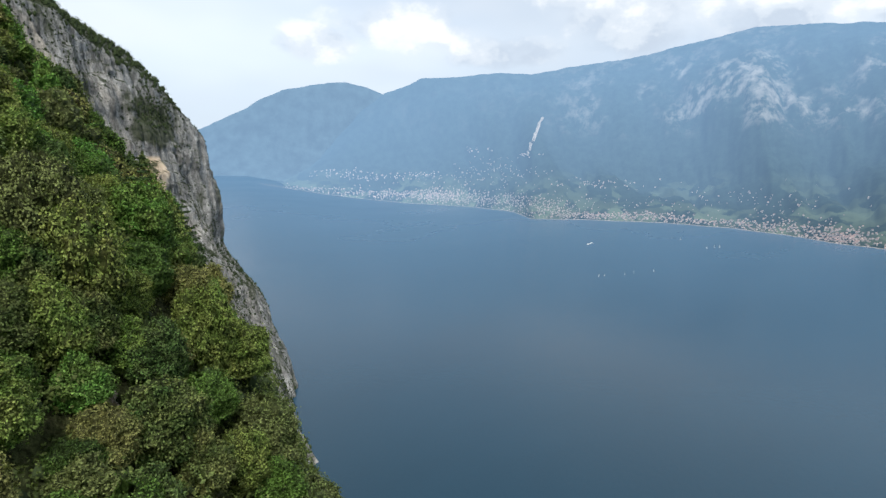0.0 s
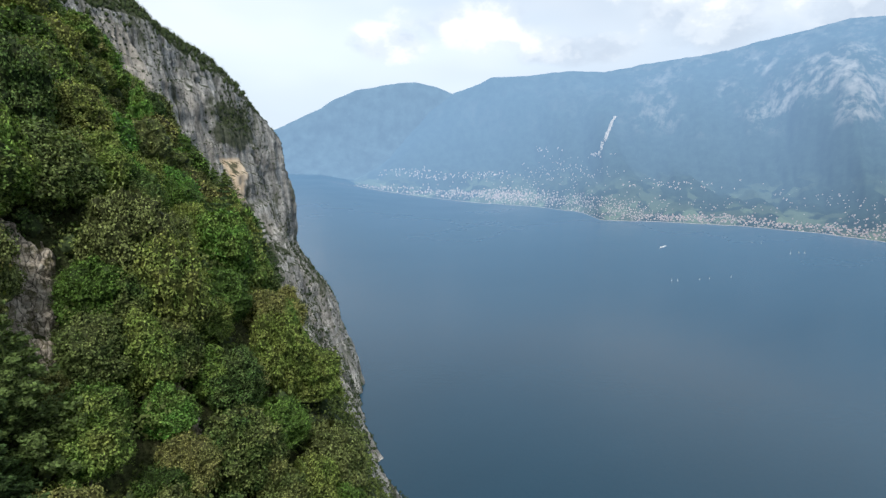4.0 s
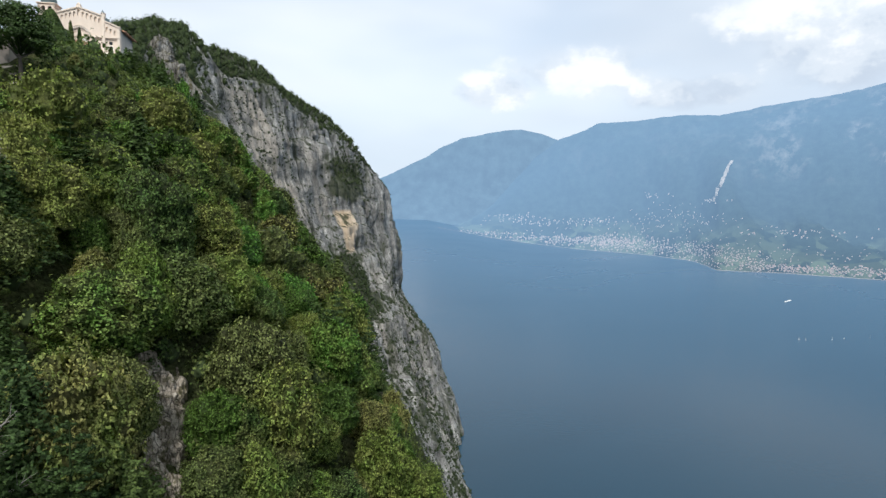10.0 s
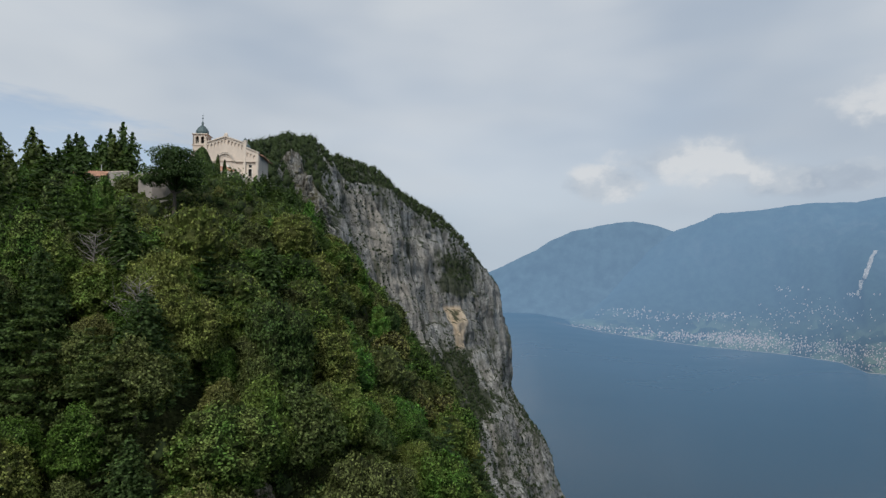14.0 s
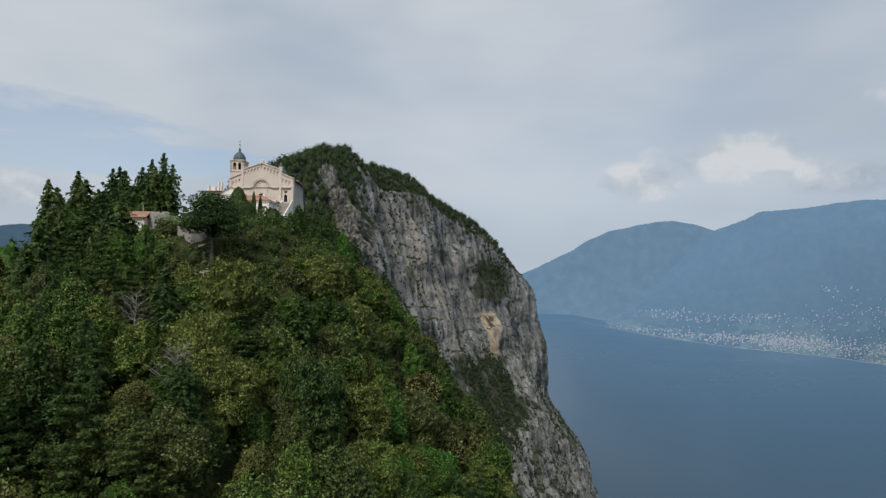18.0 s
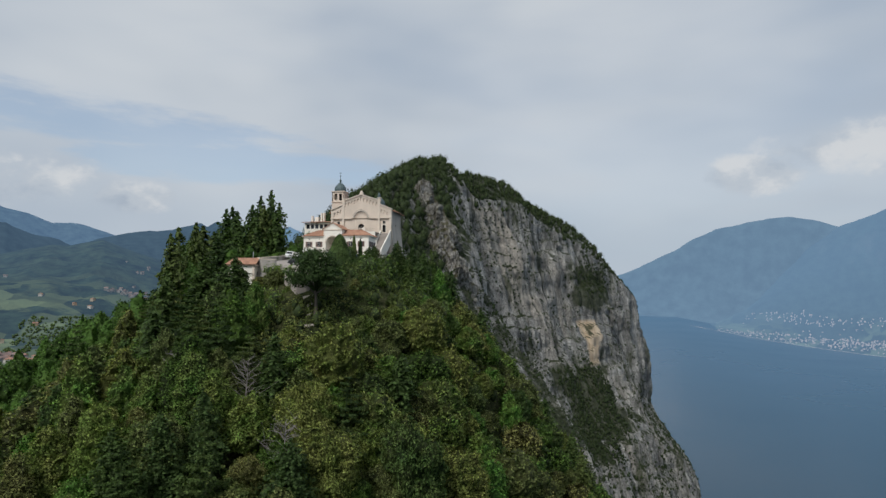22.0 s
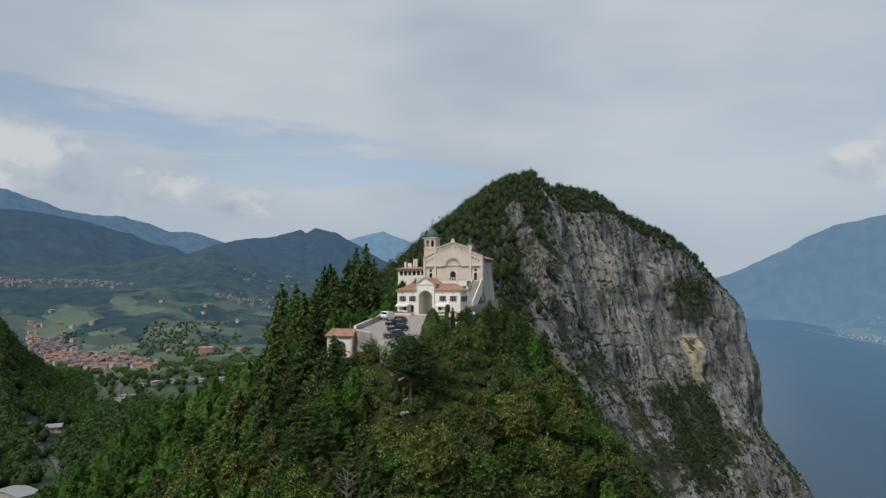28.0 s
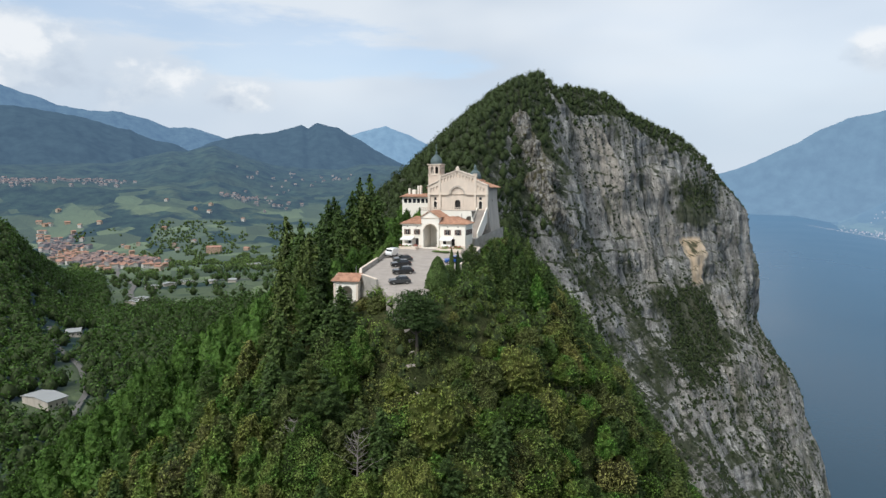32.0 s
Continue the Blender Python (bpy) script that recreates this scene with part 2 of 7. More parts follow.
def rock_material():
    m, t, b, geo = material("limestone_cliff", 0.92, 0, 0.15)
    pos = geo.outputs["Position"]
    sepn = t.nodes.new("ShaderNodeSeparateXYZ")
    t.links.new(geo.outputs["Normal"], sepn.inputs[0])
    streak = noisen(t, pos, 0.10, 10, 0.72, (1, 1, 0.22))
    patch = noisen(t, pos, 0.013, 5, 0.62, (1, 1, 0.6), (3, 1, 2))
    fine = noisen(t, pos, 0.38, 8, 0.72, (1, 1, 0.45))
    crack = noisen(t, pos, 0.20, 6, 0.6, (1, 1, 0.12), (4, 4, 4))
    grey = ramp(t, streak, [(0.34, (0.075, 0.077, 0.076)), (0.44, (0.185, 0.185, 0.178)), (0.55, (0.325, 0.323, 0.31)), (0.67, (0.56, 0.55, 0.52))])
    warm = mixc(t, ramp(t, patch, [(0.48, 0.0), (0.62, 0.55)]), grey, mixc(t, ramp(t, streak, [(0.4, 0.0), (0.62, 1.0)]), (0.22, 0.20, 0.172), (0.44, 0.40, 0.345)))
    speck = mixc(t, ramp(t, fine, [(0.37, 0.65), (0.48, 0.0)]), warm, (0.075, 0.075, 0.068))
    speck = mixc(t, ramp(t, crack, [(0.34, 0.75), (0.41, 0.0)]), speck, (0.06, 0.06, 0.056))
    bed = noisen(t, pos, 0.10, 6, 0.6, (0.25, 0.25, 2.0), (2, 7, 1))
    speck = mixc(t, ramp(t, bed, [(0.35, 0.5), (0.42, 0.0)]), speck, (0.085, 0.083, 0.078))
    grit = noisen(t, pos, 1.5, 6, 0.75, (1, 1, 0.6), (8, 2, 5))
    speck = mixc(t, 1.0, speck, ramp(t, grit, [(0.33, 0.42), (0.50, 1.0), (0.66, 1.42)]), "MULTIPLY")
    # the fresh pale-orange scar where a slab has fallen
    sepp = t.nodes.new("ShaderNodeSeparateXYZ")
    t.links.new(pos, sepp.inputs[0])
    wob = mathn(t, "MULTIPLY", mathn(t, "SUBTRACT", noisen(t, pos, 0.09, 4), 0.5), 8.0)
    tall = mathn(t, "DIVIDE", mathn(t, "ADD", sepp.outputs["Z"], 22.0), 24.0)
    along = mathn(t, "ADD", mathn(t, "MULTIPLY", sepp.outputs["X"], 0.66), mathn(t, "MULTIPLY", sepp.outputs["Y"], 0.75))
    skew = mathn(t, "MULTIPLY", tall, -7.0)
    wide = mathn(t, "DIVIDE", mathn(t, "ADD", mathn(t, "ADD", along, -SCAR_S), mathn(t, "ADD", skew, wob)), 23.0)
    far = mathn(t, "MAXIMUM", mathn(t, "ABSOLUTE", tall), mathn(t, "ABSOLUTE", wide))
    scar = mathn(t, "MULTIPLY", ramp(t, far, [(0.84, 1.0), (1.0, 0.0)]), 0.9)
    speck = mixc(t, scar, speck, mixc(t, ramp(t, streak, [(0.4, 0.0), (0.7, 1.0)]), (0.52, 0.39, 0.26), (0.66, 0.55, 0.42)))
    # the tall smooth slab of warm pale limestone in the middle of the face
    slab_w = mathn(t, "DIVIDE", mathn(t, "ADD", mathn(t, "ADD", along, -531.0), mathn(t, "ADD", mathn(t, "MULTIPLY", sepp.outputs["Z"], 0.22), mathn(t, "MULTIPLY", wob, 2.2))), 27.0)
    slab_h = mathn(t, "DIVIDE", mathn(t, "ADD", sepp.outputs["Z"], -58.0), 56.0)
    slab = mathn(t, "MULTIPLY", ramp(t, mathn(t, "MAXIMUM", mathn(t, "ABSOLUTE", slab_w), mathn(t, "ABSOLUTE", slab_h)), [(0.72, 1.0), (1.05, 0.0)]), 0.62)
    speck = mixc(t, slab, speck, mixc(t, ramp(t, fine, [(0.34, 0.0), (0.6, 1.0)]), (0.20, 0.18, 0.155), (0.50, 0.45, 0.385)))
    # grassed hollows, and earth, moss and low brush where it is less steep
    drift = mathn(t, "MULTIPLY", mathn(t, "SUBTRACT", noisen(t, pos, 0.03, 5, 0.65), 0.5), 2.2)

    def hollow(s0, sw, z0, zw):
        a = mathn(t, "ABSOLUTE", mathn(t, "DIVIDE", mathn(t, "ADD", along, -s0), sw))
        h = mathn(t, "ABSOLUTE", mathn(t, "DIVIDE", mathn(t, "ADD", sepp.outputs["Z"], -z0), zw))
        return mathn(t, "ADD", mathn(t, "MAXIMUM", a, h), drift)

    hollows = mathn(t, "MINIMUM", hollow(585, 56, -76, 36), hollow(708, 60, 38, 25))
    mossy = noisen(t, pos, 0.045, 7, 0.68, (1, 1, 0.28), (6, 3, 8))
    flat = mathn(t, "ADD", mathn(t, "ABSOLUTE", sepn.outputs["Z"]), mathn(t, "MULTIPLY", mathn(t, "SUBTRACT", noisen(t, pos, 0.06, 8, 0.72), 0.5), 0.95))
    green = ramp(t, fine, [(0.35, (0.018, 0.027, 0.013)), (0.65, (0.052, 0.062, 0.028))])
    col = mixc(t, ramp(t, flat, [(0.50, 0.0), (0.62, 0.92)]), speck, green)
    col = mixc(t, mathn(t, "MULTIPLY", mathn(t, "SUBTRACT", 1.0, scar), mathn(t, "MAXIMUM", ramp(t, hollows, [(0.75, 0.85), (1.05, 0.0)]), ramp(t, mossy, [(0.52, 0.0), (0.62, 0.8)]))), col, green)
    t.links.new(col, b.inputs["Base Color"])
    h = mathn(t, "ADD", mathn(t, "MULTIPLY", streak, 1.0), mathn(t, "MULTIPLY", fine, 0.45))
    bump(t, b, h, 1.0, 4.0)
    return m


SCAR_S = 652.0
ROCK = rock_material()


def soil_material():
    m, t, b, geo = material("woodland_floor", 0.95, 0, 0.1)
    pos = geo.outputs["Position"]
    a = noisen(t, pos, 0.35, 6, 0.65)
    c = noisen(t, pos, 0.06, 4, 0.6)
    col = ramp(t, a, [(0.30, (0.018, 0.026, 0.010)), (0.55, (0.050, 0.060, 0.022)), (0.75, (0.085, 0.080, 0.040))])
    t.links.new(mixc(t, ramp(t, c, [(0.5, 0.0), (0.7, 0.6)]), col, (0.10, 0.085, 0.06)), b.inputs["Base Color"])
    tufts = noisen(t, pos, 2.6, 5, 0.7)
    b_in = b.inputs["Base Color"].links[0].from_socket
    t.links.new(mixc(t, 1.0, b_in, ramp(t, tufts, [(0.36, 0.35), (0.64, 1.6)]), "MULTIPLY"), b.inputs["Base Color"])
    bump(t, b, mathn(t, "ADD", a, tufts), 0.9, 0.6)
    return m


SOIL = soil_material()


def water_material():
    m, t, b, geo = material("lake_water", 0.16, 0, 0.22)
    pos = geo.outputs["Position"]
    wind = noisen(t, pos, 0.0011, 5, 0.55, (1.0, 2.2, 1))
    t.links.new(ramp(t, wind, [(0.35, (0.008, 0.031, 0.050)), (0.65, (0.011, 0.040, 0.064))]), b.inputs["Base Color"])
    away = t.nodes.new("ShaderNodeVectorMath")
    away.operation = "LENGTH"
    t.links.new(pos, away.inputs[0])
    chop = ramp(t, mathn(t, "DIVIDE", away.outputs["Value"], 4500.0), [(0.1, 0.16), (1.0, 0.35)])
    t.links.new(mathn(t, "ADD", chop, mathn(t, "MULTIPLY", mathn(t, "SUBTRACT", wind, 0.5), 0.25)), b.inputs["Roughness"])
    b.inputs["IOR"].default_value = 1.33
    # kilometres of hazy air over the far water, painted as a blue glow that grows with distance
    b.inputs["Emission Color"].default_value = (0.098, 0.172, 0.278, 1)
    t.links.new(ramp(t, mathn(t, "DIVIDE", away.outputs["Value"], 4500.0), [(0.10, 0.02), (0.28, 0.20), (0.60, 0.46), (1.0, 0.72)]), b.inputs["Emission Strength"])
    rip = noisen(t, pos, 0.10, 5, 0.6, (1, 1.6, 1))
    bump(t, b, rip, 0.10, 2.0)
    return m


WATER = water_material()


def far_material(name, woods, fields, air, veil, field_mix=0.0, rocks=0.0, size=0.004, fields_near=0, near=0.30, contrast=0.45, relief=30.0):
    """Distant country seen through kilometres of hazy air: woods, meadows and pale rock, under a veil of airlight put
    in as emission.
    """
    m, t, b, geo = material(name, 1.0, 0, 0.0)
    pos = geo.outputs["Position"]
    a = noisen(t, pos, size, 7, 0.6)
    c = noisen(t, pos, size * 6, 5, 0.62)
    wood = mixc(t, ramp(t, c, [(0.35, 0.0), (0.65, 1.0)]), [w * (1 - contrast) for w in woods], [w * (1 + contrast) for w in woods])
    col = wood
    if field_mix:
        vor = node(t, "ShaderNodeTexVoronoi", Scale=size * 3.2)
        t.links.new(pos, vor.inputs["Vector"])
        sepc = t.nodes.new("ShaderNodeSeparateColor")
        t.links.new(vor.outputs["Color"], sepc.inputs[0])
        if fields_near:
            # the valley floor is mostly meadow
            ln = t.nodes.new("ShaderNodeVectorMath")
            ln.operation = "LENGTH"
            t.links.new(pos, ln.inputs[0])
            floor = ramp(t, mathn(t, "DIVIDE", ln.outputs["Value"], fields_near), [(0.24, 0.0), (0.30, 0.16), (0.60, 0.13), (0.74, 0.0)], True)
            a = mathn(t, "ADD", a, floor)
        meadow = ramp(t, sepc.outputs[0], [(0.0, [f * 0.6 for f in fields]), (0.6, fields), (1.0, [min(1, f * 1.5) for f in fields])])
        pick = mathn(t, "MULTIPLY", ramp(t, mathn(t, "ADD", a, mathn(t, "MULTIPLY", sepc.outputs[1], 0.25)), [(0.57, 0.0), (0.63, 1.0)]), field_mix)
        if fields_near:
            pick = mathn(t, "MULTIPLY", pick, ramp(t, mathn(t, "DIVIDE", ln.outputs["Value"], fields_near), [(near, 0.0), (near + 0.05, 1.0), (0.75, 1.0), (1.0, 0.10)]))
        else:
            low = t.nodes.new("ShaderNodeSeparateXYZ")
            t.links.new(pos, low.inputs[0])
            pick = mathn(t, "MULTIPLY", pick, ramp(t, mathn(t, "DIVIDE", mathn(t, "ADD", low.outputs["Z"], 330.0), 330.0), [(0.1, 1.0), (0.8, 0.0)]))
        col = mixc(t, pick, wood, meadow)
    if rocks:
        s = noisen(t, pos, size * 3.0, 10, 0.72, (1, 1, 0.30), (5, 2, 1))
        faces = ramp(t, noisen(t, pos, size * 0.75, 4, 0.55, (1, 1, 1.2), (1, 6, 3)), [(0.40, 0.0), (0.56, 1.0)], True)
        hi = t.nodes.new("ShaderNodeSeparateXYZ")
        t.links.new(pos, hi.inputs[0])
        zone = ramp(t, mathn(t, "DIVIDE", hi.outputs["Z"], 700.0), [(0.12, 0.0), (0.4, 1.0), (0.85, 1.0), (1.0, 0.3)], True)
        side = mathn(t, "DIVIDE", hi.outputs["X"], mathn(t, "ADD", mathn(t, "ABSOLUTE", hi.outputs["Y"]), mathn(t, "ABSOLUTE", hi.outputs["X"])))
        zone = mathn(t, "MULTIPLY", zone, ramp(t, side, [(0.60, 0.08), (0.72, 1.0)], True))
        pick = mathn(t, "MULTIPLY", mathn(t, "MULTIPLY", ramp(t, s, [(0.47, 0.0), (0.62, 1.0)]), mathn(t, "MULTIPLY", zone, faces)), rocks)
        col = mixc(t, pick, col, (0.42, 0.38, 0.34))
    t.links.new(col, b.inputs["Base Color"])
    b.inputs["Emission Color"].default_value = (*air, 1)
    # the emission that stands for haze grows with distance from the ridge
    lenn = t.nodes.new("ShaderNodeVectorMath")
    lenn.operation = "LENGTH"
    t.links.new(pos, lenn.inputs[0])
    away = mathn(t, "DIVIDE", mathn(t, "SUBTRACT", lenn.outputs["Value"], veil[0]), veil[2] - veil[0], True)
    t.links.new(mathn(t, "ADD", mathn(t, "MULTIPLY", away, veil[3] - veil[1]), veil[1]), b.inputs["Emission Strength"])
    bump(t, b, mathn(t, "ADD", a, mathn(t, "MULTIPLY", c, 0.35)), 0.8, relief)
    return m


# ---- helpers for building ----
def sheet(name, P, mat, smooth=True):
    """A grid of points (rows, columns, 3) as one mesh."""
    a, b = P.shape[:2]
    i = np.arange(a * b).reshape(a, b)
    q = np.stack([i[:-1, :-1], i[:-1, 1:], i[1:, 1:], i[1:, :-1]], -1).reshape(-1, 4)
    me = bpy.data.meshes.new(name)
    me.vertices.add(a * b)
    me.vertices.foreach_set("co", P.reshape(-1).astype(np.float32))
    me.loops.add(q.size)
    me.loops.foreach_set("vertex_index", q.reshape(-1).astype(np.int32))
    me.polygons.add(len(q))
    me.polygons.foreach_set("loop_start", np.arange(0, q.size, 4, dtype=np.int32))
    me.polygons.foreach_set("use_smooth", np.full(len(q), smooth))
    me.materials.append(mat)
    me.update()
    me.validate()
    return new(name, me)


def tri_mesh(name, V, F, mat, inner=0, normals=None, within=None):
    """Triangles from arrays, quickly; the last ones may be cores coloured dark as shade."""
    me = bpy.data.meshes.new(name)
    me.vertices.add(len(V))
    me.vertices.foreach_set("co", np.asarray(V, np.float32).reshape(-1))
    F = np.asarray(F, np.int32)
    me.loops.add(F.size)
    me.loops.foreach_set("vertex_index", F.reshape(-1))
    me.polygons.add(len(F))
    me.polygons.foreach_set("loop_start", np.arange(0, F.size, F.shape[1], dtype=np.int32))
    me.materials.append(mat)
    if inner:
        me.materials.append(within or CORE_SHADE)
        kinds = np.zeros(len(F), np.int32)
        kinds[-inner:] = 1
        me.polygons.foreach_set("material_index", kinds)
    me.update()
    if normals is not None:
        me.polygons.foreach_set("use_smooth", np.ones(len(F), bool))
        me.normals_split_custom_set_from_vertices(normals.astype(np.float32).tolist())
    return me


def lattice(ix, iy, iz, seed):
    n = (ix * 374761393 + iy * 668265263 + iz * 2147483647 + seed * 974711) & 0x7FFFFFFF
    n = ((n ^ (n >> 13)) * 1274126177) & 0x7FFFFFFF
    n = n ^ (n >> 16)
    return (n & 0xFFFF) / 65535.0


def vnoise(x, y, z=0.0, seed=0):
    """Smooth value noise, -1 to 1, for arrays."""
    x, y, z = np.broadcast_arrays(np.asarray(x, float), np.asarray(y, float), np.asarray(z, float))
    x0, y0, z0 = np.floor(x).astype(np.int64), np.floor(y).astype(np.int64), np.floor(z).astype(np.int64)
    fx, fy, fz = x - x0, y - y0, z - z0
    fx, fy, fz = (f * f * (3 - 2 * f) for f in (fx, fy, fz))
    r = 0
    for i in (0, 1):
        for j in (0, 1):
            for k in (0, 1):
                w = (fx if i else 1 - fx) * (fy if j else 1 - fy) * (fz if k else 1 - fz)
                r = r + w * lattice(x0 + i, y0 + j, z0 + k, seed)
    return 2 * r - 1


def fbm(x, y, z=0.0, octaves=4, gain=0.5, seed=0):
    r, a = 0, 1.0
    for o in range(octaves):
        r = r + a * vnoise(np.asarray(x) * 2 ** o, np.asarray(y) * 2 ** o, np.asarray(z) * 2 ** o, seed + o * 17)
        a *= gain
    return r


def smooth01(t):
    t = np.clip(t, 0, 1)
    return t * t * (3 - 2 * t)


# ---- lake ----
# far shore, set to fit the camera's view: heading, distance, height of the water there
SHORE = np.array([(-40, 4300, -165), (27, 4250, -165), (32, 4300, -165), (38, 4200, -242), (42, 4150, -280), (46.3, 4050, -306), (52, 3850, -313), (56.2, 3560, -317),
                  (58, 3180, -320), (63.7, 3180, -320), (70, 3140, -320), (75.6, 3010, -320), (79.8, 2840, -320), (83, 2670, -320), (86, 2600, -320), (100, 2500, -320), (200, 2600, -320)])
LAKE = -320.0


def shore_r(az):
    return np.interp(az, SHORE[:, 0], SHORE[:, 1]) + 14 * vnoise(np.asarray(az) * 1.3, 0.5, 0, 5) + 6 * vnoise(np.asarray(az) * 5, 0.5, 0, 6)


def lake_z(az, r):
    # water is lifted far out so the shoreline fits the camera's view
    lift = np.interp(az, SHORE[:, 0], SHORE[:, 2]) - LAKE
    return LAKE + lift * np.clip(r / shore_r(az), 0, 1.2) ** 2


def polar(az, r, z):
    a = np.radians(az)
    return np.stack([r * np.sin(a), r * np.cos(a), z], -1)


_az = np.arange(-180, 181, 3.0)
_az = np.unique(np.concatenate([_az, np.arange(20, 95, 0.5)]))
A, R = np.meshgrid(_az, np.array([0, 150, 400, 800, 1300, 1900, 2500, 3100, 3600, 4100, 4500, 4950.0]), indexing="ij")
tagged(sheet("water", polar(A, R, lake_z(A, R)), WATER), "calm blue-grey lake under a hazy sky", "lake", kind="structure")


# ---- the mountain: a spine with a profile to each side ----
# x, y, height of the crest
SPINE = np.array([(-10, -90, -80), (-8, -40, -58), (-6, 0, -38), (-5, 30, -18), (-5, 48, -5), (-4, 65, 11), (-2, 80, 17), (-1, 95, 23), (-2, 104, 33.6), (-1, 118, 35.4), (2, 140, 37.2),
                  (6, 165, 38.2), (12, 205, 43), (20, 250, 58), (35, 330, 92), (62, 430, 123), (95, 530, 150), (150, 590, 146), (215, 640, 132), (290, 700, 115),
                  (345, 735, 92), (398, 775, 52), (418, 790, -30), (430, 800, -130), (440, 810, -240), (455, 822, -345)], float)
D_RIGHT = np.array([0, 8, 25, 38, 48, 60, 75, 95, 125, 165, 220, 300, 400.0])
GENTLE = [0, 5, 17, 28, 50, 80, 112, 145, 190, 250, 310, 370, 430]
WOODED = [0, 3, 18, 30, 41, 68, 104, 142, 190, 250, 310, 370, 430]
FLAT = [0, 0.5, 13, 30, 44, 62, 100, 142, 190, 250, 310, 370, 430]
NECK = [0, 3, 16, 30, 44, 60, 90, 130, 180, 245, 310, 380, 440]
SPUR = [0, 8, 34, 56, 72, 90, 112, 140, 190, 268, 370, 470, 560]
CLIFF = [0, 5, 25, 64, 102, 140, 178, 214, 266, 348, 452, 560, 640]
CLIFF_END = [0, 5, 30, 72, 116, 160, 192, 228, 320, 412, 480, 540, 600]
RIGHT = np.array([GENTLE] * 6 + [WOODED] * 2 + [FLAT] * 4 + [NECK, SPUR, SPUR] + [CLIFF] * 4 + [CLIFF_END] * 7, float)
D_LEFT = np.array([0, 10, 25, 60, 75, 110, 180, 280, 420.0])
LEFT = np.array([[0, 1, 5, 24, 36, 72, 130, 190, 250]] * 7 + [[0, 2, 10.5, 30, 41, 74, 120, 170, 230]] * 6 + [[0, 3, 12, 42, 57, 94, 160, 230, 300]] * 13, float)
_len = np.concatenate([[0], np.cumsum(np.hypot(*np.diff(SPINE[:, :2], axis=0).T))])
_u = np.arange(0, _len[-1], 2.0)


def soften(a, width):
    k = np.hanning(2 * int(width / 2) + 1)
    return np.convolve(np.pad(a, len(k) // 2, "edge"), k / k.sum(), "valid")


_sx, _sy, _sz = (soften(np.interp(_u, _len, SPINE[:, i]), w) for i, w in ((0, 60), (1, 60), (2, 14)))
# knolls and notches along the crest, shaped to fit its outline in the camera's view
_sz = _sz + soften(np.interp(_u, [430, 465, 500, 530, 560, 600, 630, 642, 652, 664, 690, 715, 745, 765, 785, 813, 871, 905, 925, 959, 1005, 1030],
                             [0, -5, -3, -2, 0, -2, -1, 1, -7, -10, -3, 0, 5, 4, -1, -2, -2, -4, -4, -7, -5, 0]), 4)
_tx, _ty = soften(np.gradient(_sx), 60), soften(np.gradient(_sy), 60)
_tl = np.hypot(_tx, _ty)
_tx, _ty = _tx / _tl, _ty / _tl
_right = np.stack([np.interp(_u, _len, RIGHT[:, k]) for k in range(len(D_RIGHT))], 1)
_left = np.stack([np.interp(_u, _len, LEFT[:, k]) for k in range(len(D_LEFT))], 1)
U_Y = lambda y: float(np.interp(y, _sy, _u))


def knots(table, dist, u, d):
    f = np.clip(u / 2.0, 0, len(_u) - 1.001)
    i = f.astype(int)
    w = f - i
    j = np.clip(np.searchsorted(dist, d, "right") - 1, 0, len(dist) - 2)
    e = (d - dist[j]) / (dist[j + 1] - dist[j])
    at = lambda a, b: table[a, b] * (1 - e) + table[a, b + 1] * e
    return at(i, j) * (1 - w) + at(i + 1, j) * w


def bedding(s, z):
    """Where between two ledges a point of the cliff lies: 0 just above one, 1 under the next lip."""
    f = (z + 6.0 * vnoise(s * 0.022, z * 0.012, 0, 37) + 2.0 * vnoise(s * 0.11, z * 0.05, 0, 39)) / 10.5
    return f - np.floor(f)


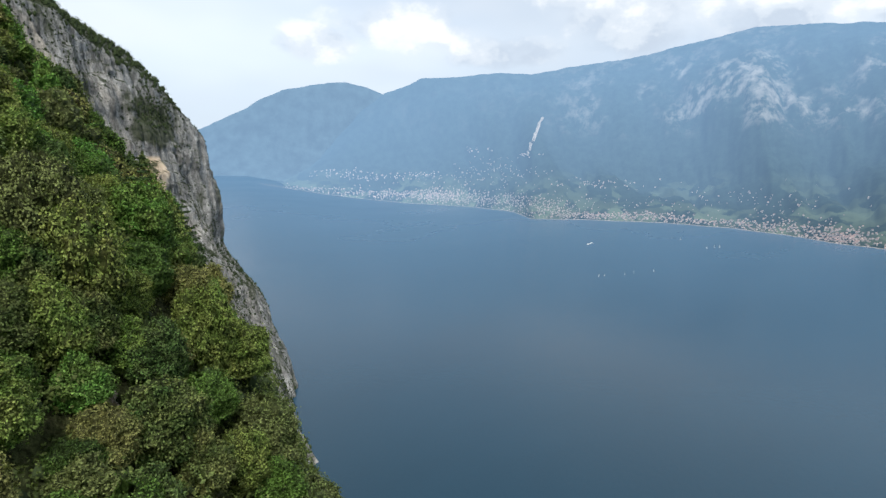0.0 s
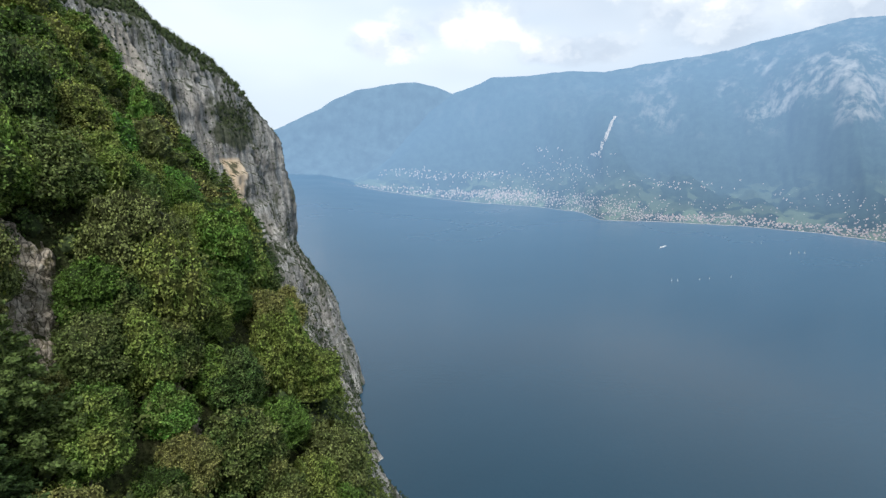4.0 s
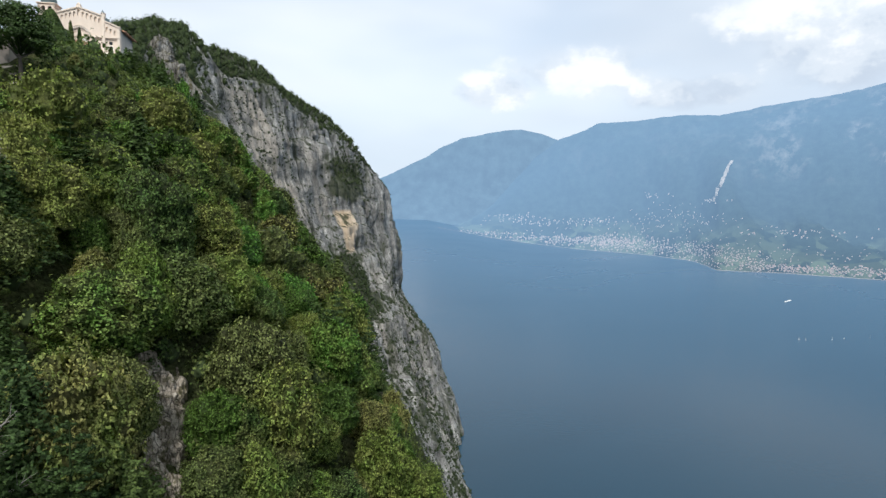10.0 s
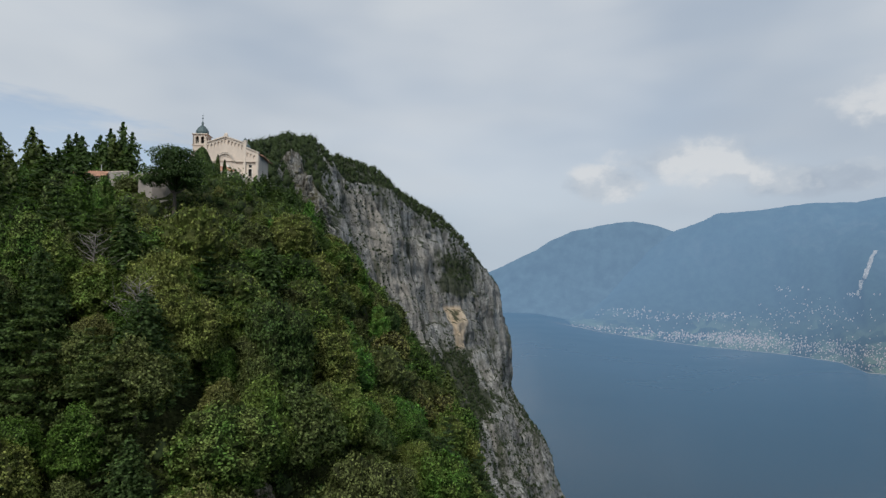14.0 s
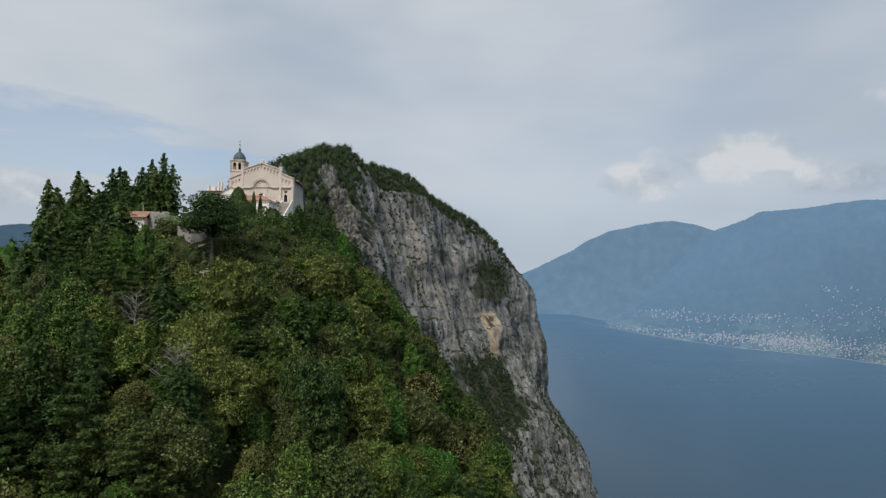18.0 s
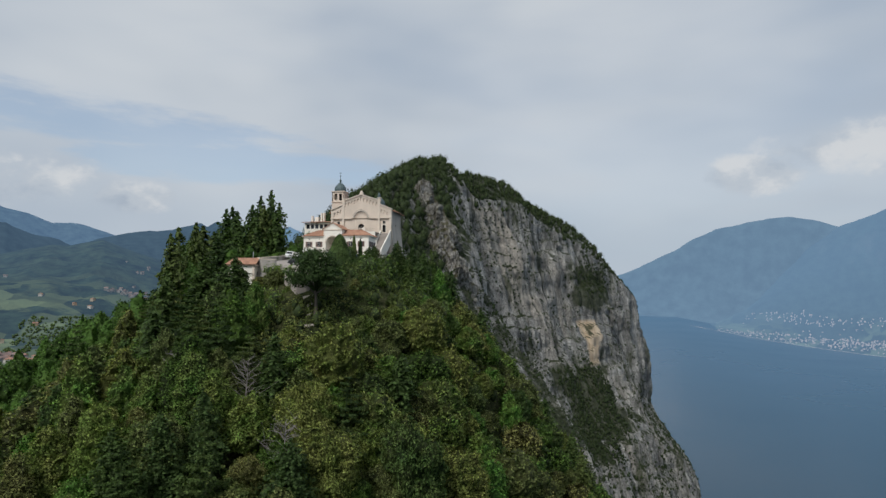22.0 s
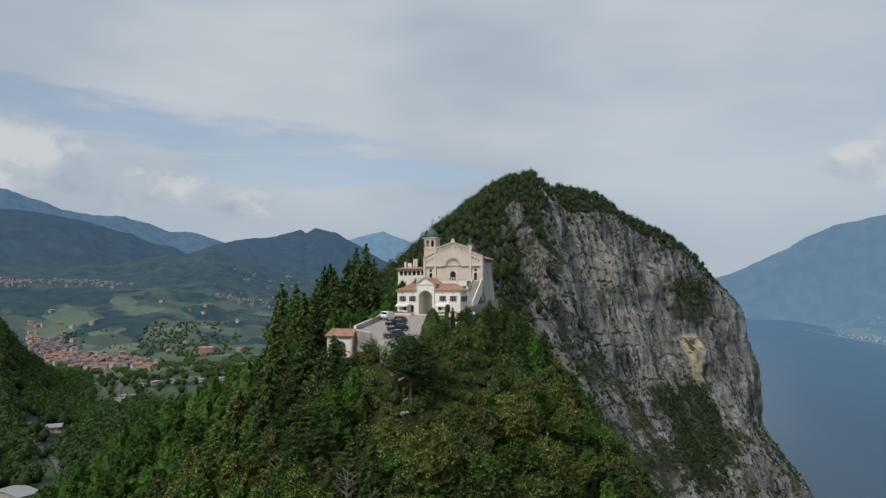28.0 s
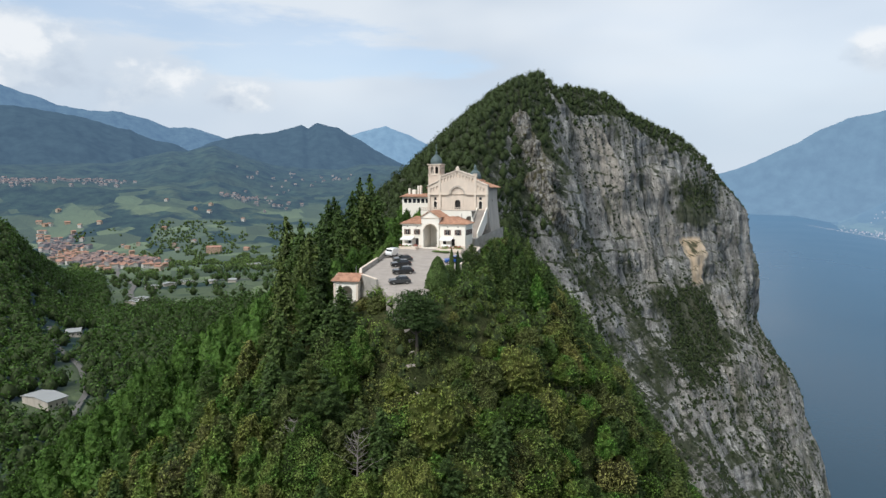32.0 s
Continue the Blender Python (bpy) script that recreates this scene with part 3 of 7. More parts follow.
def hill(u, d):
    """The point of the mountain's surface at u metres along the spine, d metres to its right."""
    u, d = np.broadcast_arrays(np.asarray(u, float), np.asarray(d, float))
    x, y, z = (np.interp(u, _u, a) for a in (_sx, _sy, _sz))
    tx, ty = np.interp(u, _u, _tx), np.interp(u, _u, _ty)
    drop = np.where(d >= 0, knots(_right, D_RIGHT, u, np.maximum(d, 0)), knots(_left, D_LEFT, u, np.maximum(-d, 0)))
    px, py, pz = x + ty * d, y - tx * d, z - drop
    # gullies, buttresses and ledges on the cliff; soft waves elsewhere
    steep = smooth01((u - U_Y(215)) / 60) * smooth01((d - 14) / 20)
    s = 0.66 * px + 0.75 * py
    rib = 10.0 * fbm(s * 0.020, pz * 0.0055, 0, 3, 0.55, 3) + 4.2 * fbm(s * 0.085, pz * 0.016, 0, 2, 0.6, 9) + 2.6 * (0.4 - np.abs(vnoise(s * 0.13, pz * 0.030, 0, 21))) + 1.3 * (0.4 - np.abs(vnoise(s * 0.29, pz * 0.07, 0, 27)))
    ledge = 3.0 * fbm(s * 0.012, pz * 0.045, 0, 3, 0.5, 31) + (1.0 + 1.0 * vnoise(s * 0.02, pz * 0.03, 0, 35)) * (bedding(s, pz) - 0.5)
    push = steep * (rib + ledge)
    px, py = px + ty * push, py - tx * push
    # the seaward end, shifted to fit the camera's view, stands almost plumb above a shoulder, then steps out again
    inset = smooth01((u - 890) / 100) * np.interp(pz, [-450, -370, -300, -250, -205, -163, -124, -74, -20, 5, 20, 45, 80, 110],
                                                  [40, 14, 5, 4, 13, 11, 23, 19, 16, 9, 5, 2, 2, 0])
    px, py = px - 0.88 * inset, py + 0.47 * inset
    calm = 1 - smooth01((np.hypot(px - 2, (py - 152) * 0.75) - 24) / 14)
    wave = (1 - steep) * (1 - calm) * (1.6 * fbm(px * 0.045, py * 0.045, 0, 3, 0.5, 41))
    return np.stack([px, py, pz + wave], -1)


def at_xy(x, y):
    """u and d for a place given in plan."""
    i = np.argmin((_sx - x) ** 2 + (_sy - y) ** 2)
    for _ in range(4):
        u = _u[i]
        d = (x - _sx[i]) * _ty[i] - (y - _sy[i]) * _tx[i]
        along = (x - _sx[i]) * _tx[i] + (y - _sy[i]) * _ty[i]
        i = int(np.clip(i + along / 2, 0, len(_u) - 1))
    return _u[i], d


def ground_z(x, y):
    u, d = at_xy(x, y)
    return float(hill(u, d)[2])


_du = np.concatenate([np.arange(0, U_Y(190), 3.0), np.arange(U_Y(190), _u[-1], 1.35)])
_dd = np.concatenate([-np.arange(420, 60, -12.0), -np.arange(60, 0, -4.0), np.arange(0, 24, 3.0), np.arange(24, 66, 0.55), np.arange(66, 130, 0.9), np.arange(130, 180, 2.0), np.arange(180, 401, 6.0)])
UU, DD = np.meshgrid(_du, _dd, indexing="ij")
P = hill(UU, DD)
_nw = U_Y(200)
k = int(np.searchsorted(_du, _nw))
tagged(sheet("ground_wooded_ridge", P[:k + 1], SOIL), "steep wooded ridge of earth and leaf litter", "hillside", kind="structure")
tagged(sheet("ground_cliff", P[k:], ROCK, False), "tall grey limestone cliff streaked with brush above the lake", "cliff", kind="structure")

# ---- the valley beyond the ridge, one sheet to the hills ----
CREST = np.array([(-180, 0.02), (-40, 0.03), (-34, 0.034), (-26.4, 0.0377), (-22.1, 0.0555), (-20.8, 0.0542), (-18.5, 0.0635), (-16.6, 0.0528), (-13.7, 0.0402), (-10.7, 0.0342), (-7.7, 0.0316), (-5.6, 0.0407), (-1.7, 0.0361), (4, 0.03), (12, 0.0), (180, 0.0)])
SPUR_HILL = np.array([(-180, 60), (-45, 60), (-34.2, 18), (-32.4, -12), (-30.5, -36), (-28.2, -56), (-26.8, -66), (-25.0, -78), (-22.7, -88), (-18, -110), (180, -110)])


def valley_z(az, r):
    top = 53.5 + 2900 * np.interp(az, CREST[:, 0], CREST[:, 1])
    low = np.interp(r, [0, 200, 520, 900, 1400], [-75, -62, -54, -72, -88])
    t = np.clip((r - 1400) / 1500, 0, 1)
    z = np.where(r < 1400, low, -88 + (top + 88) * (0.45 * t + 0.55 * smooth01(t)))
    z = np.where(r > 2900, top - (r - 2900) * 0.35, z)
    x, y = r * np.sin(np.radians(az)), r * np.cos(np.radians(az))
    rough = fbm(x * 0.0022, y * 0.0022, 0, 5, 0.52, 61)
    z = z + rough * np.interp(r, [300, 1300, 1800, 2500, 2900, 3000], [3, 5, 22, 40, 6, 30])
    crest = np.interp(az, SPUR_HILL[:, 0], SPUR_HILL[:, 1]) + 8 * fbm(az * 0.35, 0, 0, 3, 0.5, 71)
    w = (r - 720) / np.where(r < 720, 210, 260)
    z = np.maximum(z, z + (crest - z) * np.exp(-w * w * 1.6))
    gone = smooth01((az - 6) / 14)
    return z * (1 - gone) + (-420) * gone


_r = np.concatenate([np.arange(150, 1000, 14.0), np.arange(1000, 3000, 20.0), np.arange(3000, 3400, 80.0)])
A, R = np.meshgrid(np.concatenate([np.arange(-100, -40, 2.0), np.arange(-40, 22, 0.22)]), _r, indexing="ij")
# valley haze is a blue glow in the ground's own material
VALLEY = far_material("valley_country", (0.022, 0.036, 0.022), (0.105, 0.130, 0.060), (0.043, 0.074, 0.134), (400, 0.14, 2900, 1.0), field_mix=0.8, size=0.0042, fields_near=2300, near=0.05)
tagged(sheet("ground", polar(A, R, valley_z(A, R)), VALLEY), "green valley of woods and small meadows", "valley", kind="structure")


def mountain_range(name, label, line, near, far, foot, mat, eye=53.5, step=0.12, relief=1.0, seed=0, bench=0.3):
    """A distant range: crest heights as slopes seen from the walk, standing between two distances."""
    line = np.array(line, float)
    az = np.arange(line[0, 0], line[-1, 0], step)
    el = np.interp(az, line[:, 0], line[:, 1]) + 0.0012 * fbm(az * 0.9, 0.3, 0, 4, 0.55, seed)
    v = np.concatenate([np.linspace(0, 1, 60) ** 0.9, [1.06, 1.2]])
    A, V = np.meshgrid(az, v, indexing="ij")
    r0 = near(A) if callable(near) else np.full_like(A, near)
    z0 = foot(A) if callable(foot) else np.full_like(A, foot)
    Rr = r0 + (far - r0) * V
    top = eye + far * el[:, None]
    shape = np.interp(V, [0, bench, 1, 1.2], [0, 0.23, 1, 0.7])
    shape = 0.5 * shape + 0.5 * np.where(V <= 1, 0.23 * np.minimum(V / bench, 1) ** 1.2 + 0.77 * smooth01((V - bench * 0.8) / (1 - bench * 0.8)), 1 - (V - 1) * 1.5)
    Z = z0 + (top - z0) * shape
    x = Rr * np.sin(np.radians(A))
    y = Rr * np.cos(np.radians(A))
    body = np.clip(V * (1.0 - V) * 4, 0, 1) * relief
    gully = fbm(A * 0.20 + 1.3 * V, V * 1.6, 0, 6, 0.55, seed + 3)
    Z = Z + body * 0.085 * (top - z0) * gully
    P = polar(A, Rr, Z)
    tagged(sheet(name, P, mat), label, "mountain range", kind="structure")
    return az, P


foot_of_lake = lambda a: lake_z(a, shore_r(a)) - 1.0
# haze on the ranges is emission in their materials, tuned range by range
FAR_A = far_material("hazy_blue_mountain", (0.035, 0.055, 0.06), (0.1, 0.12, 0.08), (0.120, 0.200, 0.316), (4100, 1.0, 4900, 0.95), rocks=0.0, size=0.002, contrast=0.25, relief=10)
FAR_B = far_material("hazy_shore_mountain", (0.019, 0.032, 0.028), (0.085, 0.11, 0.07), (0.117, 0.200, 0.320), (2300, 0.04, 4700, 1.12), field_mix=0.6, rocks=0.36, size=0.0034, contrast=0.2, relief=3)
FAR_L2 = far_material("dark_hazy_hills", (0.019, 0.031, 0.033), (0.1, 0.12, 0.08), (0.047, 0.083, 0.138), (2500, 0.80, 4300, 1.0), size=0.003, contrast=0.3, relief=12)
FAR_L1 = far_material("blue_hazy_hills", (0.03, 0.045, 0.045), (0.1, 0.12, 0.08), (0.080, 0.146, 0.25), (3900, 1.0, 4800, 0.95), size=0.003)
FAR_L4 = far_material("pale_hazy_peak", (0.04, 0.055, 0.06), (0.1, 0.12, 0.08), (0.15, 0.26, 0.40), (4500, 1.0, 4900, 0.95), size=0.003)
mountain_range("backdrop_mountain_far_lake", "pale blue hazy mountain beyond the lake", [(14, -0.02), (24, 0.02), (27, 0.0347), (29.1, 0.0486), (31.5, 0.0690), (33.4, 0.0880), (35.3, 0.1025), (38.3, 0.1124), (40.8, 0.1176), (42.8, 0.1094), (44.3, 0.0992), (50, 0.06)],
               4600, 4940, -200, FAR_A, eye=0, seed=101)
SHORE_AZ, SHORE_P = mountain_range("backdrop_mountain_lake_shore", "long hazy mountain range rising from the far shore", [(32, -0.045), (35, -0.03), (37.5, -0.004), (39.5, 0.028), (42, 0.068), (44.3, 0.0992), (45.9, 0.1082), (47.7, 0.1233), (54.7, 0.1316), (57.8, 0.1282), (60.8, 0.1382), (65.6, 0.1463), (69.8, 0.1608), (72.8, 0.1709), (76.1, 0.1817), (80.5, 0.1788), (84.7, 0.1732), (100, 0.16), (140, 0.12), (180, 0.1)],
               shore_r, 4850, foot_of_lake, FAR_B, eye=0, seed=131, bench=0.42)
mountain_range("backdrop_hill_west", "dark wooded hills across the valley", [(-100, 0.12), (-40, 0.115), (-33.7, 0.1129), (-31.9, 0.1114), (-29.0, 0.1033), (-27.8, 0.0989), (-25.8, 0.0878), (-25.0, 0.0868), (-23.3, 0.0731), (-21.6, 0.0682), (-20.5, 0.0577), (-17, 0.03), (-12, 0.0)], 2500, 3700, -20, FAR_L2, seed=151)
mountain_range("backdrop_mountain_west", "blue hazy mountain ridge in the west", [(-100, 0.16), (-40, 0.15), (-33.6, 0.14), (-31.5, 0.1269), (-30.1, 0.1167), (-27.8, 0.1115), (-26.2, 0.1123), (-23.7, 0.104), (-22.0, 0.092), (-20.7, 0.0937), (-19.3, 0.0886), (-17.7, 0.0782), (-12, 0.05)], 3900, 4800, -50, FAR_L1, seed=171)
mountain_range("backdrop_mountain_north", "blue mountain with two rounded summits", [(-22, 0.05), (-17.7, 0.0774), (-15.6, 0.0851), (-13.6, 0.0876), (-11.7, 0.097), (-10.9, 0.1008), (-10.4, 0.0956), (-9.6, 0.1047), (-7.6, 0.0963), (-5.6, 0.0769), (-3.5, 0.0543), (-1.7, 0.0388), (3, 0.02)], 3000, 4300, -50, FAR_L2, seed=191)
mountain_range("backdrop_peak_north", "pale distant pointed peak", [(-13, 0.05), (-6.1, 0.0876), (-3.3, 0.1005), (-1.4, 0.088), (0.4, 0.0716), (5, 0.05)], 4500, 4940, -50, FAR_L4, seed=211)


# ---- trees ----
def leaf_cards(centres, normals, size, rng, bend=0.35):
    """Small folded leaves facing roughly along the normals. Four corners and two triangles each."""
    n = len(centres)
    a = rng.normal(size=(n, 3))
    nn = normals + 0.42 * rng.normal(size=(n, 3))
    nn /= np.linalg.norm(nn, axis=1, keepdims=True) + 1e-9
    a -= nn * (a * nn).sum(1, keepdims=True)
    a /= np.linalg.norm(a, axis=1, keepdims=True) + 1e-9
    b = np.cross(nn, a)
    s = size * rng.uniform(0.65, 1.35, (n, 1))
    V = np.stack([centres - a * s * 0.6, centres + b * s * 0.38 - nn * s * bend * 0.4, centres + a * s * 0.6, centres - b * s * 0.38 - nn * s * bend * 0.4], 1)
    i = np.arange(n)[:, None] * 4
    F = np.concatenate([i + [0, 2, 1], i + [0, 3, 2]])
    return V.reshape(-1, 3), F


def merge(parts):
    V, F, k = [], [], 0
    for v, f in parts:
        V.append(v)
        F.append(f + k)
        k += len(v)
    return np.concatenate(V), np.concatenate(F)


def ball(centre, radii, rng, rings=5, seg=8, rough=0.18):
    th = np.linspace(0.25, np.pi - 0.25, rings)
    ph = np.arange(seg) * 2 * np.pi / seg
    T, Ph = np.meshgrid(th, ph, indexing="ij")
    p = np.stack([np.sin(T) * np.cos(Ph), np.sin(T) * np.sin(Ph), np.cos(T)], -1) * (1 + rough * rng.uniform(-1, 1, (rings, seg, 1)))
    V = p.reshape(-1, 3) * np.array(radii) + np.array(centre)
    F = []
    for r in range(rings - 1):
        for s in range(seg):
            a, b, c, d = r * seg + s, r * seg + (s + 1) % seg, (r + 1) * seg + (s + 1) % seg, (r + 1) * seg + s
            F += [(a, d, c), (a, c, b)]
    for s in range(1, seg - 1):
        F += [(0, s, s + 1), ((rings - 1) * seg, (rings - 1) * seg + s + 1, (rings - 1) * seg + s)]
    return V, np.array(F)


def tube(path, radii, seg=7):
    path = np.array(path, float)
    V, F = [], []
    for i, (p, r) in enumerate(zip(path, radii)):
        d = path[min(i + 1, len(path) - 1)] - path[max(i - 1, 0)]
        d /= np.linalg.norm(d)
        a = np.cross(d, (0.3, 1, 0.1))
        a /= np.linalg.norm(a)
        b = np.cross(d, a)
        for k in range(seg):
            t = 2 * np.pi * k / seg
            V.append(p + r * (a * np.cos(t) + b * np.sin(t)))
    for i in range(len(path) - 1):
        for k in range(seg):
            q = (i * seg + k, i * seg + (k + 1) % seg, (i + 1) * seg + (k + 1) % seg, (i + 1) * seg + k)
            F += [(q[0], q[1], q[2]), (q[0], q[2], q[3])]
    return np.array(V), np.array(F)


DOME = lambda t: np.where(t > 0.36, np.sqrt(np.clip(1 - ((t - 0.36) / 0.66) ** 2, 0, 1)), 0.72 + 0.28 * t / 0.36)
OVAL = lambda t: np.minimum(1, 0.45 + 2.2 * t) * np.clip(1 - t, 0, 1) ** 0.58
HEAP = lambda t: 0.55 + 0.45 * np.sqrt(np.clip(1 - t * t, 0, 1)) - 0.5 * smooth01((t - 0.7) / 0.3)


def lobed_crown(rng, shape, R, H, leaves, leaf, lump=1.0, stretch=0.8, grid=(32, 48)):
    """A crown whose leafy surface billows in lobes from a common outline; its base at height 0. Also gives soft normals."""
    seed = int(rng.integers(1000))
    off = rng.uniform(0, 50, 3)
    bulge = rng.uniform(0, 6.28, 3)

    def skin(t, a):
        r = R * shape(t) * (1 + 0.10 * np.sin(2 * a + bulge[0]) + 0.08 * np.sin(3 * a + 5 * t + bulge[1]))
        p = np.stack([r * np.cos(a), r * np.sin(a), H * t], -1)
        q = p * [1, 1, stretch] + off
        fold = lambda f, k: 0.45 - 1.4 * np.abs(vnoise(q[..., 0] * f, q[..., 1] * f, q[..., 2] * f, seed + k))
        h = lump * (0.76 * fold(0.62, 0) + 0.78 * fold(1.35, 5) + 0.36 * fold(3.1, 9))
        w = np.clip(r / (0.35 * R), 0, 1)
        out = np.stack([np.cos(a) * w, np.sin(a) * w, 0.25 + 0.9 * np.clip(t * 1.3 - 0.35, 0, 1)], -1)
        return p + out / np.linalg.norm(out, axis=-1, keepdims=True) * h[..., None]

    def facing(t, a):
        n = np.cross(skin(t, a + 0.05) - skin(t, a - 0.05), skin(np.minimum(t + 0.015, 0.999), a) - skin(t - 0.015, a))
        return n / (np.linalg.norm(n, axis=-1, keepdims=True) + 1e-9)

    m, k = grid
    T, A = np.meshgrid(np.linspace(0.02, 0.995, m), np.arange(k) * 2 * np.pi / k, indexing="ij")
    V0, N0 = skin(T, A), facing(T, A)
    i = np.arange(m * k).reshape(m, k)
    j = np.roll(i, -1, axis=1)
    q = np.stack([i[:-1], j[:-1], j[1:], i[1:]], -1).reshape(-1, 4)
    F0 = np.concatenate([q[:, [0, 1, 2]], q[:, [0, 2, 3]]])
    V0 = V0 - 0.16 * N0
    t = rng.uniform(0.03, 0.995, leaves)
    # even cover: keep more where the outline is wide
    t = t[rng.uniform(0, 1, leaves) < 0.25 + 0.75 * shape(t)]
    a = rng.uniform(0, 2 * np.pi, len(t))
    n = facing(t, a)
    p = skin(t, a) + n * (rng.uniform(-0.5, 1.0, (len(t), 1)) ** 3 * 0.60 * lump)
    V1, F1 = leaf_cards(p, n + [0, 0, 0.25], leaf, rng, 0.3)
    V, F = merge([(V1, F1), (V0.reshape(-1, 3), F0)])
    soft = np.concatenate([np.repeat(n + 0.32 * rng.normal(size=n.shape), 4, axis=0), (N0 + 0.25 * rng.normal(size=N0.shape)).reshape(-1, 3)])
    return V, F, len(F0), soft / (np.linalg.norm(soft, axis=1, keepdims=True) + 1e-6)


def conifer_crown(rng, R, H, tiers, leaf, droop=0.28, per=9):
    """Uneven whorls of drooping boughs, narrowing to a ragged top."""
    parts = []
    lean = rng.uniform(0, 6.28)
    for i in range(tiers):
        t = i / (tiers - 1)
        z = H * (0.04 + 0.94 * t ** 0.95)
        reach = (R * (1 - t) ** 0.60 + 0.15) * rng.uniform(0.78, 1.1)
        k = max(4, int(per * (1 - 0.5 * t)))
        for j in range(k):
            ang = 2 * math.pi * (j + 0.5 * (i % 2)) / k + rng.uniform(-0.4, 0.4)
            L = reach * rng.uniform(0.55, 1.2) * (1 + 0.15 * math.sin(ang + lean))
            m = max(5, int(L / (leaf * 0.27)))
            f = np.linspace(0.15, 1, m)
            side = rng.normal(scale=0.17 * L, size=m) * (1.15 - f)
            x, y = f * L * math.cos(ang) - side * math.sin(ang), f * L * math.sin(ang) + side * math.cos(ang)
            zz = z - droop * L * f ** 1.4 + rng.normal(scale=0.06 * L + 0.06, size=m)
            c = np.stack([x, y, zz], 1)
            n = np.tile([0.5 * math.cos(ang), 0.5 * math.sin(ang), 0.9], (m, 1))
            parts.append(leaf_cards(c, n, leaf, rng, 0.6))
    parts.append(tube([(0, 0, 0), (0, 0, H * 0.99)], [R * 0.24, 0.03], 6))
    return merge(parts)


def pine_crown(rng, R, H, leaf, pads=16, leaves=90):
    """Flat layered pads of needles on open limbs."""
    parts = []
    for i in range(pads):
        t = (i + 0.5) / pads
        ang = i * 2.399 + rng.uniform(-0.5, 0.5)
        out = R * (0.25 + 0.65 * math.sqrt(1 - t)) * rng.uniform(0.6, 1.0)
        c = np.array([out * math.cos(ang), out * math.sin(ang), H * (0.15 + 0.82 * t)])
        rad = R * rng.uniform(0.28, 0.46)
        q = rng.normal(size=(leaves, 3))
        q /= np.linalg.norm(q, axis=1, keepdims=True)
        q *= rng.uniform(0.5, 1.0, (leaves, 1))
        n = q.copy()
        n[:, 2] = np.abs(n[:, 2]) + 0.5
        parts.append(leaf_cards(c + q * [rad, rad, rad * 0.38], n, leaf, rng))
        parts.append(tube([(0, 0, H * 0.1 * t), c * [0.5, 0.5, 0.9], c], [0.12, 0.08, 0.04], 4))
    return merge(parts)


def layered_crown(rng, R, H, tiers, leaf, per=7, cards=46):
    """Wide flat sprays of needles in layers, with gaps between them."""
    parts = []
    for i in range(tiers):
        t = i / (tiers - 1)
        reach = R * (1 - 0.86 * t ** 1.3)
        for j in range(max(4, int(per * (1 - 0.4 * t)))):
            ang = j * 2 * math.pi / per + i * 1.1 + rng.uniform(-0.3, 0.3)
            L = reach * rng.uniform(0.75, 1.12)
            n = max(12, int(cards * L / R * 1.6))
            f = rng.uniform(0.12, 1, n) ** 0.7
            side = rng.uniform(-1, 1, n) * 0.34 * L * np.sqrt(1.05 - f) * f ** 0.5
            z = H * (0.06 + 0.93 * t) + L * (-0.10 * f + 0.16 * f * f) + rng.normal(scale=0.035 * L + 0.03, size=n)
            c = np.stack([f * L * math.cos(ang) - side * math.sin(ang), f * L * math.sin(ang) + side * math.cos(ang), z], 1)
            parts.append(leaf_cards(c, np.tile([0.25 * math.cos(ang), 0.25 * math.sin(ang), 1.0], (n, 1)), leaf, rng, 0.5))
            parts.append(tube([(0, 0, H * (0.04 + 0.93 * t)), c[np.argmax(f)]], [0.05, 0.015], 3))
    parts.append(tube([(0, 0, 0), (0, 0, H * 0.99)], [0.2, 0.03], 6))
    return merge(parts)


def cypress_crown(rng, R, H, leaf, leaves):
    t = rng.uniform(0, 1, leaves) ** 0.8
    prof = R * np.minimum(1, 0.55 + t * 2.2) * (1 - t) ** 0.55 * (1 + 0.12 * np.sin(t * 40 + rng.uniform(0, 6, leaves)))
    ang = rng.uniform(0, 2 * np.pi, leaves)
    c = np.stack([prof * np.cos(ang), prof * np.sin(ang), H * t], 1)
    n = np.stack([np.cos(ang), np.sin(ang), np.full(leaves, 0.7)], 1)
    return merge([leaf_cards(c, n, leaf, rng, 0.3), ball((0, 0, H * 0.42), (R * 0.75, R * 0.75, H * 0.42), rng, 7, 8, 0.05)])


def trunk_mesh(rng, H, r, limbs=5, spread=1.6, name="trunk", mat=None):
    bow = rng.uniform(-0.25, 0.25, 2)
    top = np.array([bow[0], bow[1], H])
    parts = [tube([(0, 0, -1.5), (0, 0, 0), top * 0.5 + [0.1, 0, 0], top], [r * 1.5, r * 1.15, r * 0.8, r * 0.45])]
    for i in range(limbs):
        a = i * 2.399 + rng.uniform(-0.4, 0.4)
        s = top * rng.uniform(0.6, 0.95)
        e = s + np.array([math.cos(a) * spread, math.sin(a) * spread, rng.uniform(0.8, 1.8)]) * rng.uniform(0.8, 1.3)
        parts.append(tube([s, (s + e) / 2 + [0, 0, -0.1], e], [r * 0.45, r * 0.3, r * 0.12], 5))
    V, F = merge(parts)
    return tri_mesh(name, V, F, mat or BARK)


def tree_kind(name, label, category, crown_mesh, trunk, lift):
    """One tree: an Empty at its foot with trunk and crown."""
    e = tagged(new(name), label, category)
    t = new("trunk", trunk)
    t.parent = e
    c = new("crown", crown_mesh)
    c.parent = e
    c.location = (0, 0, lift)
    return e


rng = np.random.default_rng(7)
